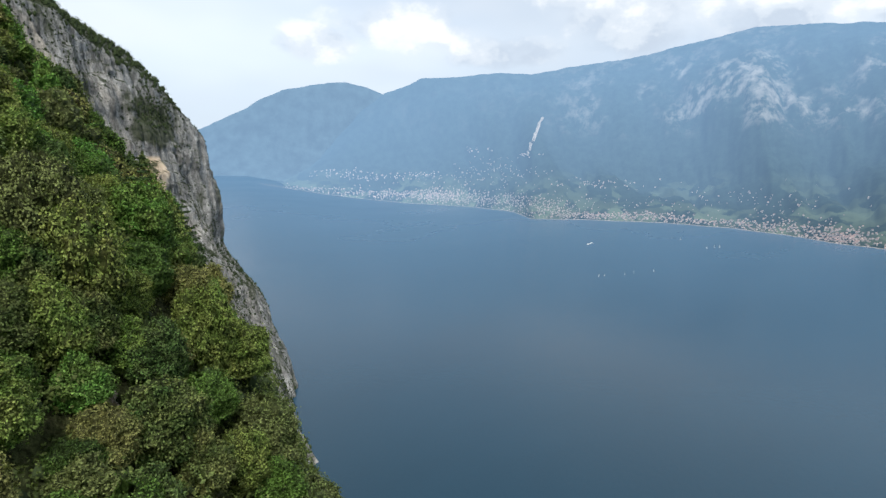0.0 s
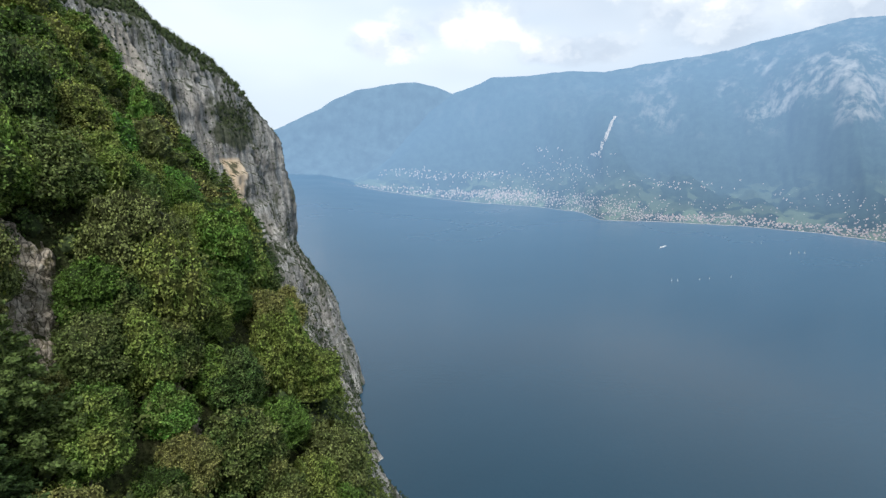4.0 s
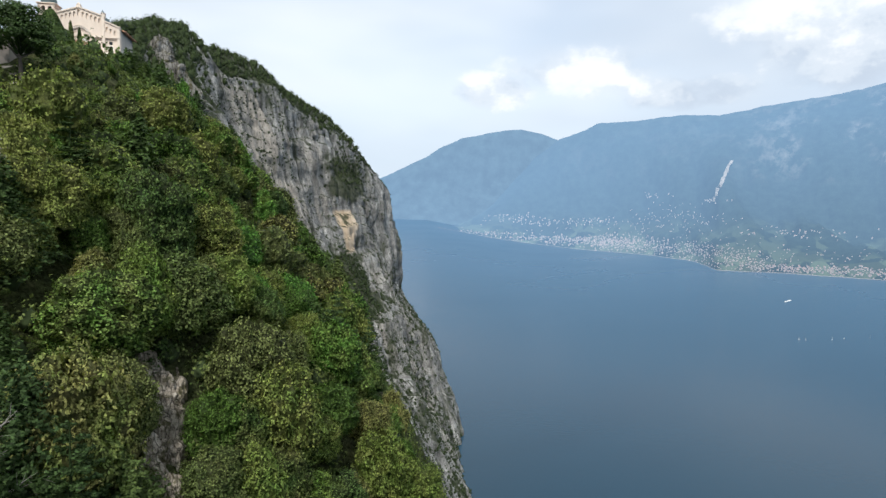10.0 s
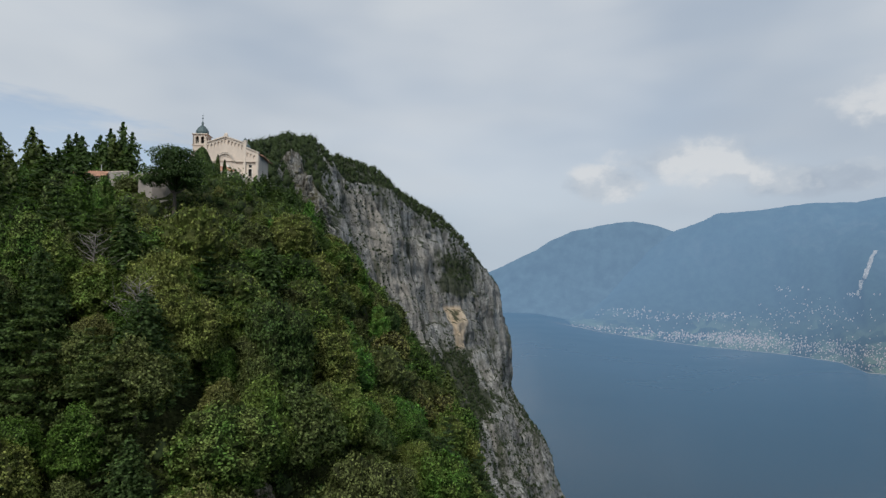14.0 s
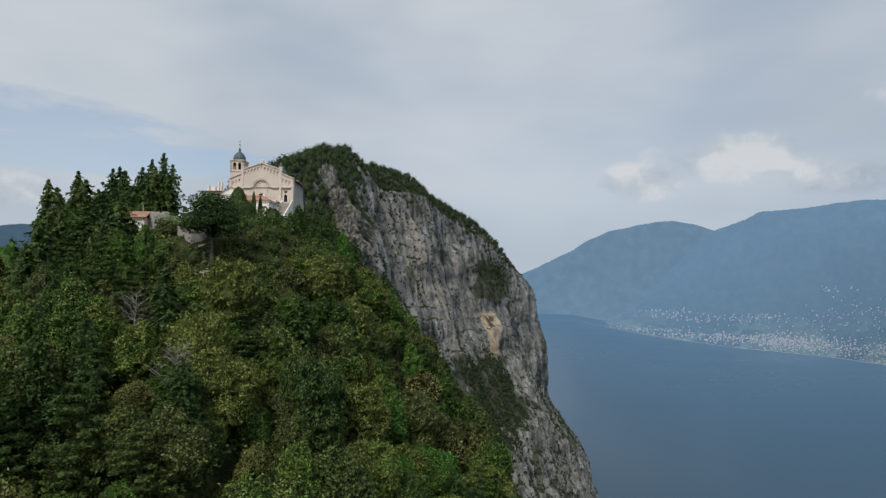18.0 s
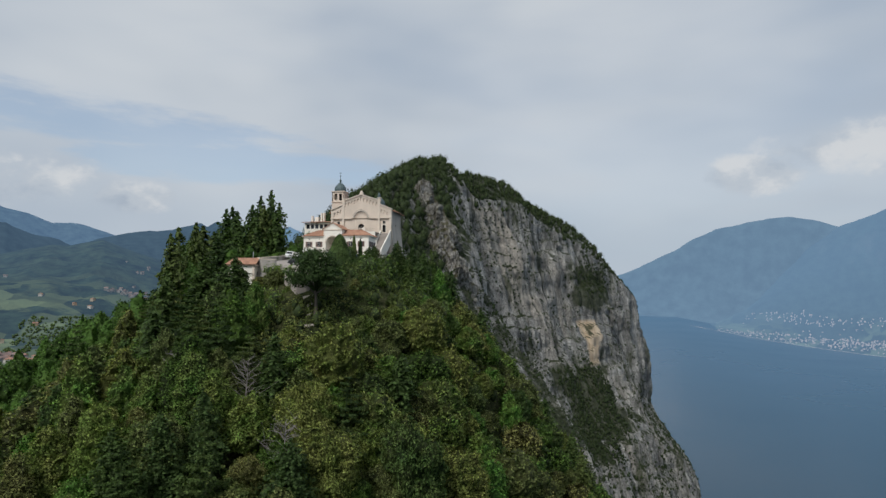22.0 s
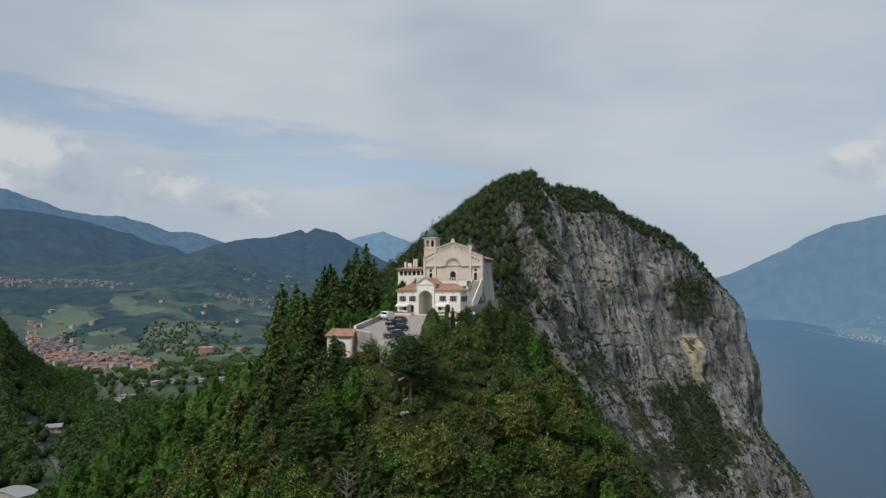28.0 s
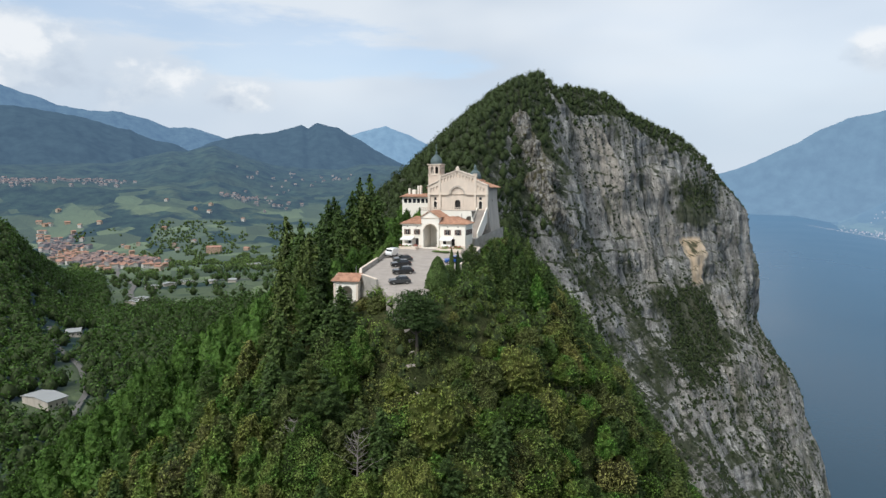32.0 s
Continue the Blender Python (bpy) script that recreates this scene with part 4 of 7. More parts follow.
BROAD, MIDDLE, OVALS, FINE_OVALS, CONES, FINE_CONES, PINES = [], [], [], [], [], [], []


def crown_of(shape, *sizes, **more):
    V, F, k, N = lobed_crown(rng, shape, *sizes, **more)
    # the skin under the leaves takes the shade-dark copy of their greens
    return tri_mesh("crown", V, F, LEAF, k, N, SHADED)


for i in range(9):
    R, H = rng.uniform(2.7, 3.6), rng.uniform(5.2, 7.2)
    bole = trunk_mesh(rng, 3.6, 0.17)
    shape = (DOME, OVAL, HEAP)[i % 3]
    BROAD.append((crown_of(shape, R, H, 10600, 0.19), bole))
    MIDDLE.append((crown_of(shape, R, H, 3000, 0.27, lump=1.05, grid=(26, 38)), bole))
for i in range(4):
    R, H = rng.uniform(2.5, 3.2), rng.uniform(8.5, 10.5)
    bole = trunk_mesh(rng, 3.0, 0.17, 3)
    FINE_OVALS.append((crown_of(OVAL, R, H, 10600, 0.19, lump=0.85), bole))
    OVALS.append((crown_of(OVAL, R, H, 3300, 0.27, lump=0.9, grid=(28, 34)), bole))
for i in range(4):
    R, H = rng.uniform(3.5, 4.4), rng.uniform(11, 13)
    V, F = conifer_crown(rng, R, H, 28, 0.34, per=11)
    FINE_CONES.append((tri_mesh("crown", V, F, NEEDLE), trunk_mesh(rng, 2.5, 0.2, 0)))
    V, F = conifer_crown(rng, R, H, 24, 0.52, per=11)
    CONES.append((tri_mesh("crown", V, F, NEEDLE), trunk_mesh(rng, 2.5, 0.2, 0)))
    V, F = layered_crown(rng, 3.9, 12.0, 14, 0.24, 8, 110)
    PINES.append((tri_mesh("crown", V, F, NEEDLE), trunk_mesh(rng, 2.5, 0.22, 0)))


def clump_cloud(name, places, sizes, rng, mat, leaves=34, leaf=0.30, label="", category="wood", tall=1.0, core=0.55):
    """Many far trees or bushes as one mesh: each a rough core, coloured dark as shade, with leaf cards about it."""
    parts, cores = [], []
    for (x, y, z), s in zip(places, sizes):
        n = rng.normal(size=(leaves, 3))
        n[:, 2] = np.abs(n[:, 2]) * 1.1 - 0.25
        n /= np.linalg.norm(n, axis=1, keepdims=True)
        lump = 1 + 0.28 * np.sin(n[:, :1] * 5 + x) * np.cos(n[:, 1:2] * 5 + y)
        c = np.array([x, y, z + s * 0.55 * tall]) + n * lump * [s * 0.9, s * 0.9, s * 0.95 * tall] * rng.uniform(0.75, 1.05, (leaves, 1))
        parts.append(leaf_cards(c, n, s * leaf * 2, rng))
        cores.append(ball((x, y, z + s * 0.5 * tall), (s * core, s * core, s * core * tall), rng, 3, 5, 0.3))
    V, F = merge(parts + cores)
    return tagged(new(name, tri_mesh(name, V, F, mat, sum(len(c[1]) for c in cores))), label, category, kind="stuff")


def scatter(u0, u1, d0, d1, step, rng, jitter=0.42):
    U, D = np.meshgrid(np.arange(u0, u1, step), np.arange(d0, d1, step), indexing="ij")
    U = U + rng.uniform(-jitter, jitter, U.shape) * step
    D = D + rng.uniform(-jitter, jitter, D.shape) * step
    return U.ravel(), D.ravel()


def scatter_xy(x0, x1, y0, y1, step, rng):
    X, Y = np.meshgrid(np.arange(x0, x1, step), np.arange(y0, y1, step), indexing="ij")
    return list(zip((X + rng.uniform(-1, 1, X.shape)).ravel(), (Y + rng.uniform(-1, 1, Y.shape)).ravel()))


def cleared(x, y):
    """Places kept free of trees: the square, the church, its walls and the garden shrine."""
    lx, ly = (x - 2.5) * CX + (y - 155.6) * -CS, (x - 2.5) * CS + (y - 155.6) * CX
    return (-24 < lx < 19 and -3 < ly < 48 and not (lx < -10 and ly < 22)) or (-13 < x < 13 and 102 < y < 156 and x > -13 + max(0, 118 - y) * 0.45 and x < 5 + (y - 104) * 0.30) or math.hypot(x + 14, y - 122) < 6 or (-21 < x < -6 and 100 < y < 121)


def in_rock(x, y, k):
    """On the bare rock face of the near slope, or just below it."""
    a = (y - 54.5) * 0.97 - (x - 9.2) * 0.25
    return math.hypot((x - 8.7 - (y - 54.5) * 0.05) / 2.7, a / 5.4) < k


CX, CS = math.cos(radians(21)), math.sin(radians(21))
# red, green, blue, and how little it is in bloom
TINTS = {"light": (1.45, 1.40, 1.15, 0.85), "yellow": (1.45, 1.20, 0.85, 0.20), "grey": (1.20, 1.15, 1.25, 0.40), "bright": (1.10, 1.62, 0.95, 1.0), "dark": (0.52, 0.64, 0.64, 1.0), "brown": (1.25, 1.0, 0.9, 1.0), "olive": (2.0, 1.8, 1.3, 1.0), "soft": (0.86, 0.98, 0.90, 1.0)}


def plant(kind, x, y, z, s, tall=1.0, tint=None):
    """A tree of one of the made kinds with its foot at the place given."""
    if kind == "pine":
        crown, trunk = PINES[rng.integers(len(PINES))]
        ob = tree_kind("pine_tree", "dark green pine with layered boughs on the ridge", "tree", crown, trunk, 0.8)
    elif kind == "conifer":
        crown, trunk = (FINE_CONES if y < 70 else CONES)[rng.integers(len(CONES))]
        ob = tree_kind("conifer_tree", "dark green spruce standing on the wooded ridge", "tree", crown, trunk, 0.8)
    elif kind == "oval":
        crown, trunk = (FINE_OVALS if y < 76 else OVALS)[rng.integers(len(OVALS))]
        ob = tree_kind("hornbeam_tree", "tapering mid-green leafy tree on the ridge flank", "tree", crown, trunk, 1.0)
    else:
        crown, trunk = (BROAD if y < 76 else MIDDLE)[rng.integers(len(BROAD))]
        word = {"yellow": "yellow-green flowering", "grey": "grey-green leafy", "bright": "bright green leafy", "dark": "dark green leafy"}.get(tint, "leafy spring-green")
        ob = tree_kind({"yellow": "flowering_tree", "grey": "flowering_tree"}.get(tint, "broadleaf_tree"), word + " tree on the steep slope", "tree", crown, trunk, 1.3)
    ob.matrix_basis = pose(x, y, z, rng.uniform(-4, 4), rng.uniform(-4, 4), rng.uniform(0, 360)) @ Matrix.Diagonal((s, s, s * tall, 1))
    if tint:
        ob.children[1].color = TINTS[tint]
    return ob


# trees that stand out: kind, x, y, height of the top, spread, tint
FEATURES = [("broad", 22, 136, 40.0, 0.95, "yellow"), ("broad", 26, 141, 39.0, 1.0, "yellow"), ("broad", 24.5, 129, 36.0, 0.95, "yellow"), ("pine", 15, 129, 40.0, 0.8, "dark"), ("pine", 17.5, 134, 40.5, 0.8, "dark"), ("conifer", 19.5, 126, 37.5, 0.8, "dark"), ("conifer", 13, 123, 37.5, 0.75, "dark"), ("conifer", 16.5, 120.5, 36.0, 0.75, "dark"), ("conifer", 21, 133, 39.5, 0.8, "dark"), ("conifer", 12.5, 117, 35.5, 0.7, "dark"), ("conifer", 21, 147, 42, 0.7, "dark"), ("conifer", 27, 151, 41, 0.7, "dark"),
            ("broad", 11.4, 62.5, 7.5, 1.4, None), ("broad", 15.6, 57.0, 0.0, 1.0, "dark"), ("broad", 14.0, 49.0, -7.5, 0.9, "grey"), ("broad", 4.0, 52.5, 0.5, 0.9, "bright"), ("broad", 9.5, 46.0, -11.5, 0.7, "light"), ("broad", 4.0, 57.5, 5.5, 1.25, "yellow"), ("broad", 7.2, 60.0, 9.0, 0.95, "yellow"), ("broad", 1.5, 48.5, 3.2, 1.2, "yellow"), ("broad", 17.4, 54.5, -3.5, 1.15, "grey"),
            ("broad", 10.5, 71.0, 16.5, 1.1, "yellow"), ("broad", -1.8, 71.5, 21.2, 1.1, "yellow"), ("broad", 1.6, 82.0, 25.8, 1.15, "yellow"), ("broad", 24.8, 60.0, -7.0, 1.0, "light"),
            ("broad", 29.5, 56.0, -11.5, 0.95, "light"), ("conifer", -26.1, 113.5, 40.5, 1.0, None), ("conifer", -23.0, 119.5, 42.8, 1.05, None), ("conifer", -14.5, 108.5, 32.5, 1.0, None),
            ("pine", -13.5, 84, 29.0, 1.1, "brown"), ("pine", -17.5, 89, 29.5, 1.1, "brown"), ("pine", -9.5, 80, 25.5, 1.0, "brown"), ("pine", -20.5, 96, 31.0, 1.1, "dark"), ("pine", -10.5, 60, 18.5, 1.05, "brown"), ("conifer", -16, 103, 34.5, 1.1, "dark"), ("conifer", -20, 108, 36.5, 1.1, "dark"), ("conifer", -24, 101, 33.5, 1.1, None),
            ("pine", 5.2, 43.0, -4.5, 1.0, "olive"), ("pine", 0.6, 42.0, -1.5, 1.15, "olive"), ("pine", 2.2, 38.0, -9.5, 1.0, "olive"), ("conifer", -12, 100, 29, 0.95, None), ("broad", -8.0, 71.5, 20.2, 1.25, "dark")]
taken = []
for kind, x, y, top, s, tint in FEATURES:
    z = ground_z(x, y)
    own = 8.0 if kind == "broad" else 13.0
    plant(kind, x, y, z - 0.2, s, max(0.6, (top - z) / own / s), tint)
    taken.append((x, y, 2.6 * s))
near_u, near_d = scatter(U_Y(24), U_Y(215), -78, 66, 3.9, rng)
spots = []
for u, d in zip(near_u, near_d):
    x, y, z = hill(u, d)
    if abs(math.degrees(math.atan2(x, y)) - 22) > 66 or y < 27 or (y < 76 and d < -40):
        continue
    edge = np.interp(y, [40, 60, 95, 130, 160, 200], [36, 38, 46, 60, 64, 58])
    if d > edge or cleared(x, y) or math.hypot(x, y) < 20 or in_rock(x, y, 1.25) or any(math.hypot(x - a, y - b) < c for a, b, c in taken):
        continue
    if math.hypot(x + 1.3, y - 96) < 5.0:
        continue
    spots.append((math.hypot(x, y) - (45 if d > 26 and y > 76 else 0), x, y, z, d))
spots.sort()
for i, (far, x, y, z, d) in enumerate(spots[:500]):
    west = d < -8 and y > 52
    pick = rng.uniform()
    if west and pick < 0.50:
        plant("oval", x, y, z - 0.3, rng.uniform(0.75, 1.15), rng.uniform(0.8, 1.1), (None, "soft", "soft", "dark", "bright", "light")[rng.integers(6)])
    elif pick > (0.74 if west and y > 75 else 0.72 if y > 118 and d > 12 else 0.86 if d < 14 else 0.97):
        if -13 < x < 12 and 84 < y < 125:
            continue
        plant("conifer" if rng.uniform() < 0.55 else "pine", x, y, z - 0.2, rng.uniform(0.7, 1.05), rng.uniform(0.75, 1.0), (None, "brown", "brown", "dark", "dark")[rng.integers(5)])
    else:
        size = rng.uniform(0.45, 0.95) if d > 5 and y < 62 else rng.uniform(0.55, 1.12)
        if -13 < x < 17 and 82 < y < 136:
            # kept low where the church and the pine show over them
            size = min(size, (13.8 + 0.150 * math.hypot(x, y) - z) / 8.5)
            size = max(size, 0.34)
        tint = (None, None, "light", "bright", "bright", "yellow", "grey", "dark", "yellow" if d > 4 else "soft", "grey" if d > 4 else None)[rng.integers(10)]
        if y < 82 and -6 < d < 26 and tint in (None, "dark", "soft"):
            tint = ("bright", "light", "bright", "dark", None)[rng.integers(5)]
        plant("broad", x, y, z - 0.3, size, rng.uniform(0.85, 1.15), tint)
rest = spots[500:]
leafy = [q for q in rest if q[4] > -8 or rng.uniform() < 0.25]
tapering = [q for q in rest if q not in leafy]
clump_cloud("woods_on_the_ridge", [q[1:4] for q in leafy], rng.uniform(1.7, 2.9, len(leafy)), rng, WOODS, 90, 0.10, "mixed green woods covering the ridge", "woods", 1.3)
low_oval = [lobed_crown(rng, OVAL, 3.0, 9.5, 1300, 0.36, lump=0.85, grid=(16, 18)) for _ in range(4)]
parts, soft = [], []
for q in tapering:
    V, F, k, N = low_oval[rng.integers(4)]
    c, e, g = math.cos(q[1] * 7), math.sin(q[1] * 7), rng.uniform(0.75, 1.2)
    turn = np.array([[c, -e, 0], [e, c, 0], [0, 0, 1]])
    parts.append((V @ turn.T * [g, g, g * rng.uniform(0.8, 1.05)] + np.array(q[1:4]), F))
    soft.append(N @ turn.T)
V, F = merge(parts)
flank = new("flank_woods", tri_mesh("flank_woods", V, F, WOODS, 0, np.concatenate(soft)))
flank.color = (0.92, 0.98, 0.9, 1)
tagged(flank, "soft mid-green hornbeam and larch woods on the ridge flank", "woods", kind="stuff")

lows = [s for s in scatter_xy(-21, -6, 98, 119, 2.6, rng) if (s[0] < -9 or s[1] < 104) and not (-20 < s[0] < -9 and s[1] > 107 + 0.4 * abs(s[0] + 14.5))]
clump_cloud("garden_bushes", [(x, y, ground_z(x, y)) for x, y in lows], rng.uniform(1.0, 2.0, len(lows)), rng, LEAF, 90, 0.10, "bright green bushes below the chapel", "bushes", 1.1)
# low bushes that close the canopy, beside the square and round the bare rock
beside = []
for x, y in scatter_xy(-2, 24, 97, 144, 2.1, rng):
    side = float(np.interp(y, [97, 103.8, 110, 120, 130, 141], [-2, -1.5, 0.6, 4, 7.6, 11.4]))
    if side + 1.6 < x < side + 9:
        beside.append((x, y, ground_z(x, y)))
for x, y in scatter_xy(3, 18, 44, 64, 1.7, rng):
    if in_rock(x, y, 1.7) and not in_rock(x, y, 0.8):
        beside.append((x, y, ground_z(x, y)))
low_bushes = clump_cloud("slope_bushes", beside, rng.uniform(1.0, 1.8, len(beside)), rng, LEAF, 130, 0.08, "dense green bushes on the slope", "bushes", 1.1, 0.42)
low_bushes.color = (0.85, 0.85, 0.9, 1)
near_pine = [(x, y) for x, y in scatter_xy(-8, 5, 86, 104, 2.2, rng) if math.hypot(x + 1.3, y - 98) > 1.5 and abs(x + 1.2 - 0.25 * (95 - y)) > 1.7 and not cleared(x, y)]
clump_cloud("terrace_bushes", [(x, y, ground_z(x, y)) for x, y in near_pine], rng.uniform(0.9, 1.7, len(near_pine)), rng, LEAF, 110, 0.085, "mixed green bushes round the spreading pine", "bushes", 1.1, 0.45)
bu, bd = scatter(U_Y(20), U_Y(200), -70, 60, 2.5, rng)
P = hill(bu, bd)
ok = [i for i in range(len(P)) if not cleared(P[i, 0], P[i, 1]) and math.hypot(P[i, 0], P[i, 1]) > 24 and not in_rock(P[i, 0], P[i, 1], 0.75)]
clump_cloud("undergrowth", P[ok], rng.uniform(0.9, 2.0, len(ok)) * np.where(P[ok][:, 1] < 75, 1.15, 1.0), rng, WOODS, 84, 0.085, "green undergrowth between the trees", "undergrowth", 1.0, 0.5)
# woods on the summit and its flanks
su, sd = scatter(U_Y(206), _u[-1] - 140, -130, 30, 4.5, rng)
keep = rng.uniform(0, 1, len(su)) > 0.10 + 0.6 * smooth01((sd - 12) / 18)
P = hill(su[keep], sd[keep])
clump_cloud("summit_woods", P, rng.uniform(1.5, 4.2, len(P)), rng, BRUSH, 64, 0.10, "dark green woods capping the mountain", "woods", 1.15, 0.62)
# brush on the ledges of the cliff
cu, cd = scatter(U_Y(196) / 2.6, (_u[-1] - 60) / 2.6, 14, 205, 1.15, rng)
cu = cu * 2.6
P = hill(cu, cd)
s_ = 0.66 * P[:, 0] + 0.75 * P[:, 1]
tuft = fbm(s_ * 0.045, P[:, 2] * 0.016, 0, 4, 0.65, 83)
wild = 16 * vnoise(s_ * 0.03, P[:, 2] * 0.03, 0, 87)
patch = 2.0 * np.exp(-((s_ - 585 + wild) / 52) ** 4 - ((P[:, 2] + 76 + wild) / 34) ** 4) + 1.9 * np.exp(-((s_ - 708 + wild) / 58) ** 4 - ((P[:, 2] - 38 + wild) / 24) ** 4) + 0.50 * smooth01((-P[:, 2] - 10) / 120)
patch += 0.8 * smooth01((190 - s_) / 60) + 0.9 * smooth01((310 - s_) / 90) * smooth01((40 - cd) / 16) + 0.55 * smooth01((34 - cd) / 12)
scarred = (np.abs(s_ - 652) < 26) & (np.abs(P[:, 2] + 22) < 26)
shelf = bedding(s_, P[:, 2])
patch += np.where((shelf < 0.18) | (shelf > 0.92), 0.45, -0.15) - 9 * scarred
keep = rng.uniform(-0.9, 0.9, len(cu)) < tuft * 1.3 - 0.50 + patch
P = P[keep]
grown = 1 + 0.55 * (patch[keep] > 0.9)
print("brush", len(P))
clump_cloud("cliff_brush", P, rng.uniform(0.45, 1.75, len(P)) * grown * np.interp(P[:, 1], [250, 480], [0.78, 1.0]), rng, BRUSH, 16, 0.20, "dark scrub clinging to the limestone cliff", "scrub", 1.0, 0.64)



# ---- building tools ----
def part(name, bm, mat, parent, label=""):
    me = bpy.data.meshes.new(name)
    bm.to_mesh(me)
    bm.free()
    me.materials.append(mat)
    ob = new(name, me)
    ob.parent = parent
    if label:
        ob["label"] = label
    return ob


def block(name, lo, hi, mat, parent, label="", bevel=0.0, taper=0.0):
    """A box from corner to corner; taper draws in the top."""
    bm = bmesh.new()
    bmesh.ops.create_cube(bm, size=1)
    for v in bm.verts:
        k = 1 - taper * (v.co.z + 0.5)
        v.co = Vector([(lo[i] + hi[i]) / 2 + v.co[i] * (hi[i] - lo[i]) * (k if i < 2 else 1) for i in range(3)])
    if bevel:
        bmesh.ops.bevel(bm, geom=bm.edges[:], offset=bevel, segments=2, affect="EDGES")
    return part(name, bm, mat, parent, label)


def solid(name, V, F, mat, parent, label=""):
    me = bpy.data.meshes.new(name)
    me.from_pydata(V, [], F)
    me.materials.append(mat)
    ob = new(name, me)
    ob.parent = parent
    if label:
        ob["label"] = label
    return ob


def arch(cx, z0, w, h, n=12):
    """Outline of an arched opening, its sill at z0 and its crown h above."""
    r = w / 2
    pts = [(cx - r, z0), (cx + r, z0)]
    return pts + [(cx + r * math.cos(math.pi * i / n), z0 + h - r + r * math.sin(math.pi * i / n)) for i in range(n + 1)]


def rect(x0, x1, z0, z1):
    return [(x0, z0), (x1, z0), (x1, z1), (x0, z1)]


def plate(name, outline, holes, thick, mat, parent, y=0.0, label="", turn=None):
    """An upright wall with openings cut through it, its outer face at y, drawn in x and z."""
    cu = bpy.data.curves.new(name, "CURVE")
    cu.dimensions, cu.fill_mode, cu.extrude = "2D", "BOTH", thick / 2
    for pts in [outline] + list(holes):
        s = cu.splines.new("POLY")
        s.points.add(len(pts) - 1)
        for q, p in zip(s.points, pts):
            q.co = (p[0], p[1], 0, 1)
        s.use_cyclic_u = True
    tmp = bpy.data.objects.new(name, cu)
    me = bpy.data.meshes.new_from_object(tmp)
    bpy.data.objects.remove(tmp)
    me.transform(Matrix.Translation((0, y + thick / 2, 0)) @ Matrix.Rotation(math.pi / 2, 4, "X"))
    if turn is not None:
        me.transform(turn)
    me.materials.clear()
    me.materials.append(mat)
    ob = new(name, me)
    ob.parent = parent
    if label:
        ob["label"] = label
    return ob


def ring(cx, cz, r0, r1, y0, y1, a0=0.0, a1=math.pi, n=18):
    """A flat moulded arch band."""
    V, F = [], []
    for i in range(n + 1):
        t = a0 + (a1 - a0) * i / n
        for r, y in ((r0, y0), (r1, y0), (r1, y1), (r0, y1)):
            V.append((cx + r * math.cos(t), y, cz + r * math.sin(t)))
    for i in range(n):
        for k in range(4):
            a, b = i * 4 + k, i * 4 + (k + 1) % 4
            F.append((a, b, b + 4, a + 4))
    return V, F


def roof_tiles(name, corners, mat, parent, thick=0.18, rows=0.42):
    """A pitched roof face with rows of barrel tiles: corners eave-left, eave-right, ridge-right, ridge-left."""
    a, b, c, d = (Vector(p) for p in corners)
    cols = max(4, int((b - a).length / rows) * 2)
    up = ((c + d) / 2 - (a + b) / 2)
    nrm = (b - a).cross(up).normalized()
    if nrm.z < 0:
        nrm = -nrm
    steps = max(2, int(up.length / 0.8))
    V, F = [], []
    for j in range(steps + 1):
        f = j / steps
        for i in range(cols + 1):
            t = i / cols
            p = a.lerp(b, t).lerp(d.lerp(c, t), f)
            V.append(p + nrm * (thick + (0.07 if i % 2 else -0.02) + 0.035 * (j % 2)))
    n = cols + 1
    for j in range(steps):
        for i in range(cols):
            F.append((j * n + i, j * n + i + 1, (j + 1) * n + i + 1, (j + 1) * n + i))
    k = len(V)
    V += [a, b, c, d]
    F += [(k + 3, k + 2, k + 1, k), (k, k + 1, cols, 0), (k + 1, k + 2, len(V) - 5, cols), (k + 3, k, 0, k - n)]
    return solid(name, V, F, mat, parent)


def lathe(profile, n=20, cx=0.0, cy=0.0):
    V, F = [], []
    for r, z in profile:
        for i in range(n):
            t = 2 * math.pi * i / n
            V.append((cx + r * math.cos(t), cy + r * math.sin(t), z))
    for j in range(len(profile) - 1):
        for i in range(n):
            F.append((j * n + i, j * n + (i + 1) % n, (j + 1) * n + (i + 1) % n, (j + 1) * n + i))
    F.append(tuple(range(n))[::-1])
    F.append(tuple((len(profile) - 1) * n + i for i in range(n)))
    return V, F


# ---- materials of the buildings ----
CREAM = plain("cream_stone_facade", (0.64, 0.545, 0.455), 0.9, vary=0.12, scale=1.0, streak=(1, 1, 0.4))
TRIM = plain("pale_stone_trim", (0.66, 0.57, 0.48), 0.85, vary=0.10)
WHITE = plain("white_plaster", (0.80, 0.76, 0.68), 0.9, vary=0.06, streak=(1, 1, 0.35))
GREYWALL = plain("mottled_grey_render", (0.44, 0.40, 0.355), 0.95, vary=0.22, scale=0.9, streak=(1, 1, 0.25))
STONE = plain("grey_stone_wall", (0.34, 0.32, 0.29), 0.95, vary=0.25, scale=2.0, bumped=0.06)
TILE = plain("terracotta_tiles", (0.37, 0.205, 0.135), 0.9, vary=0.42, scale=3.0, bumped=0.03)
SLATE = plain("green_grey_copper", (0.085, 0.12, 0.125), 0.55, 0.2, vary=0.25, scale=1.5)
# near-black in place of the shade inside openings
DARK = plain("dark_interior", (0.030, 0.028, 0.027), 0.9, vary=0.2)
SHUTTER = plain("brown_shutter", (0.16, 0.105, 0.085), 0.8, vary=0.15)
PAVING = plain("grey_brown_paving", (0.33, 0.295, 0.265), 0.95, vary=0.16, scale=1.4, bumped=0.01)
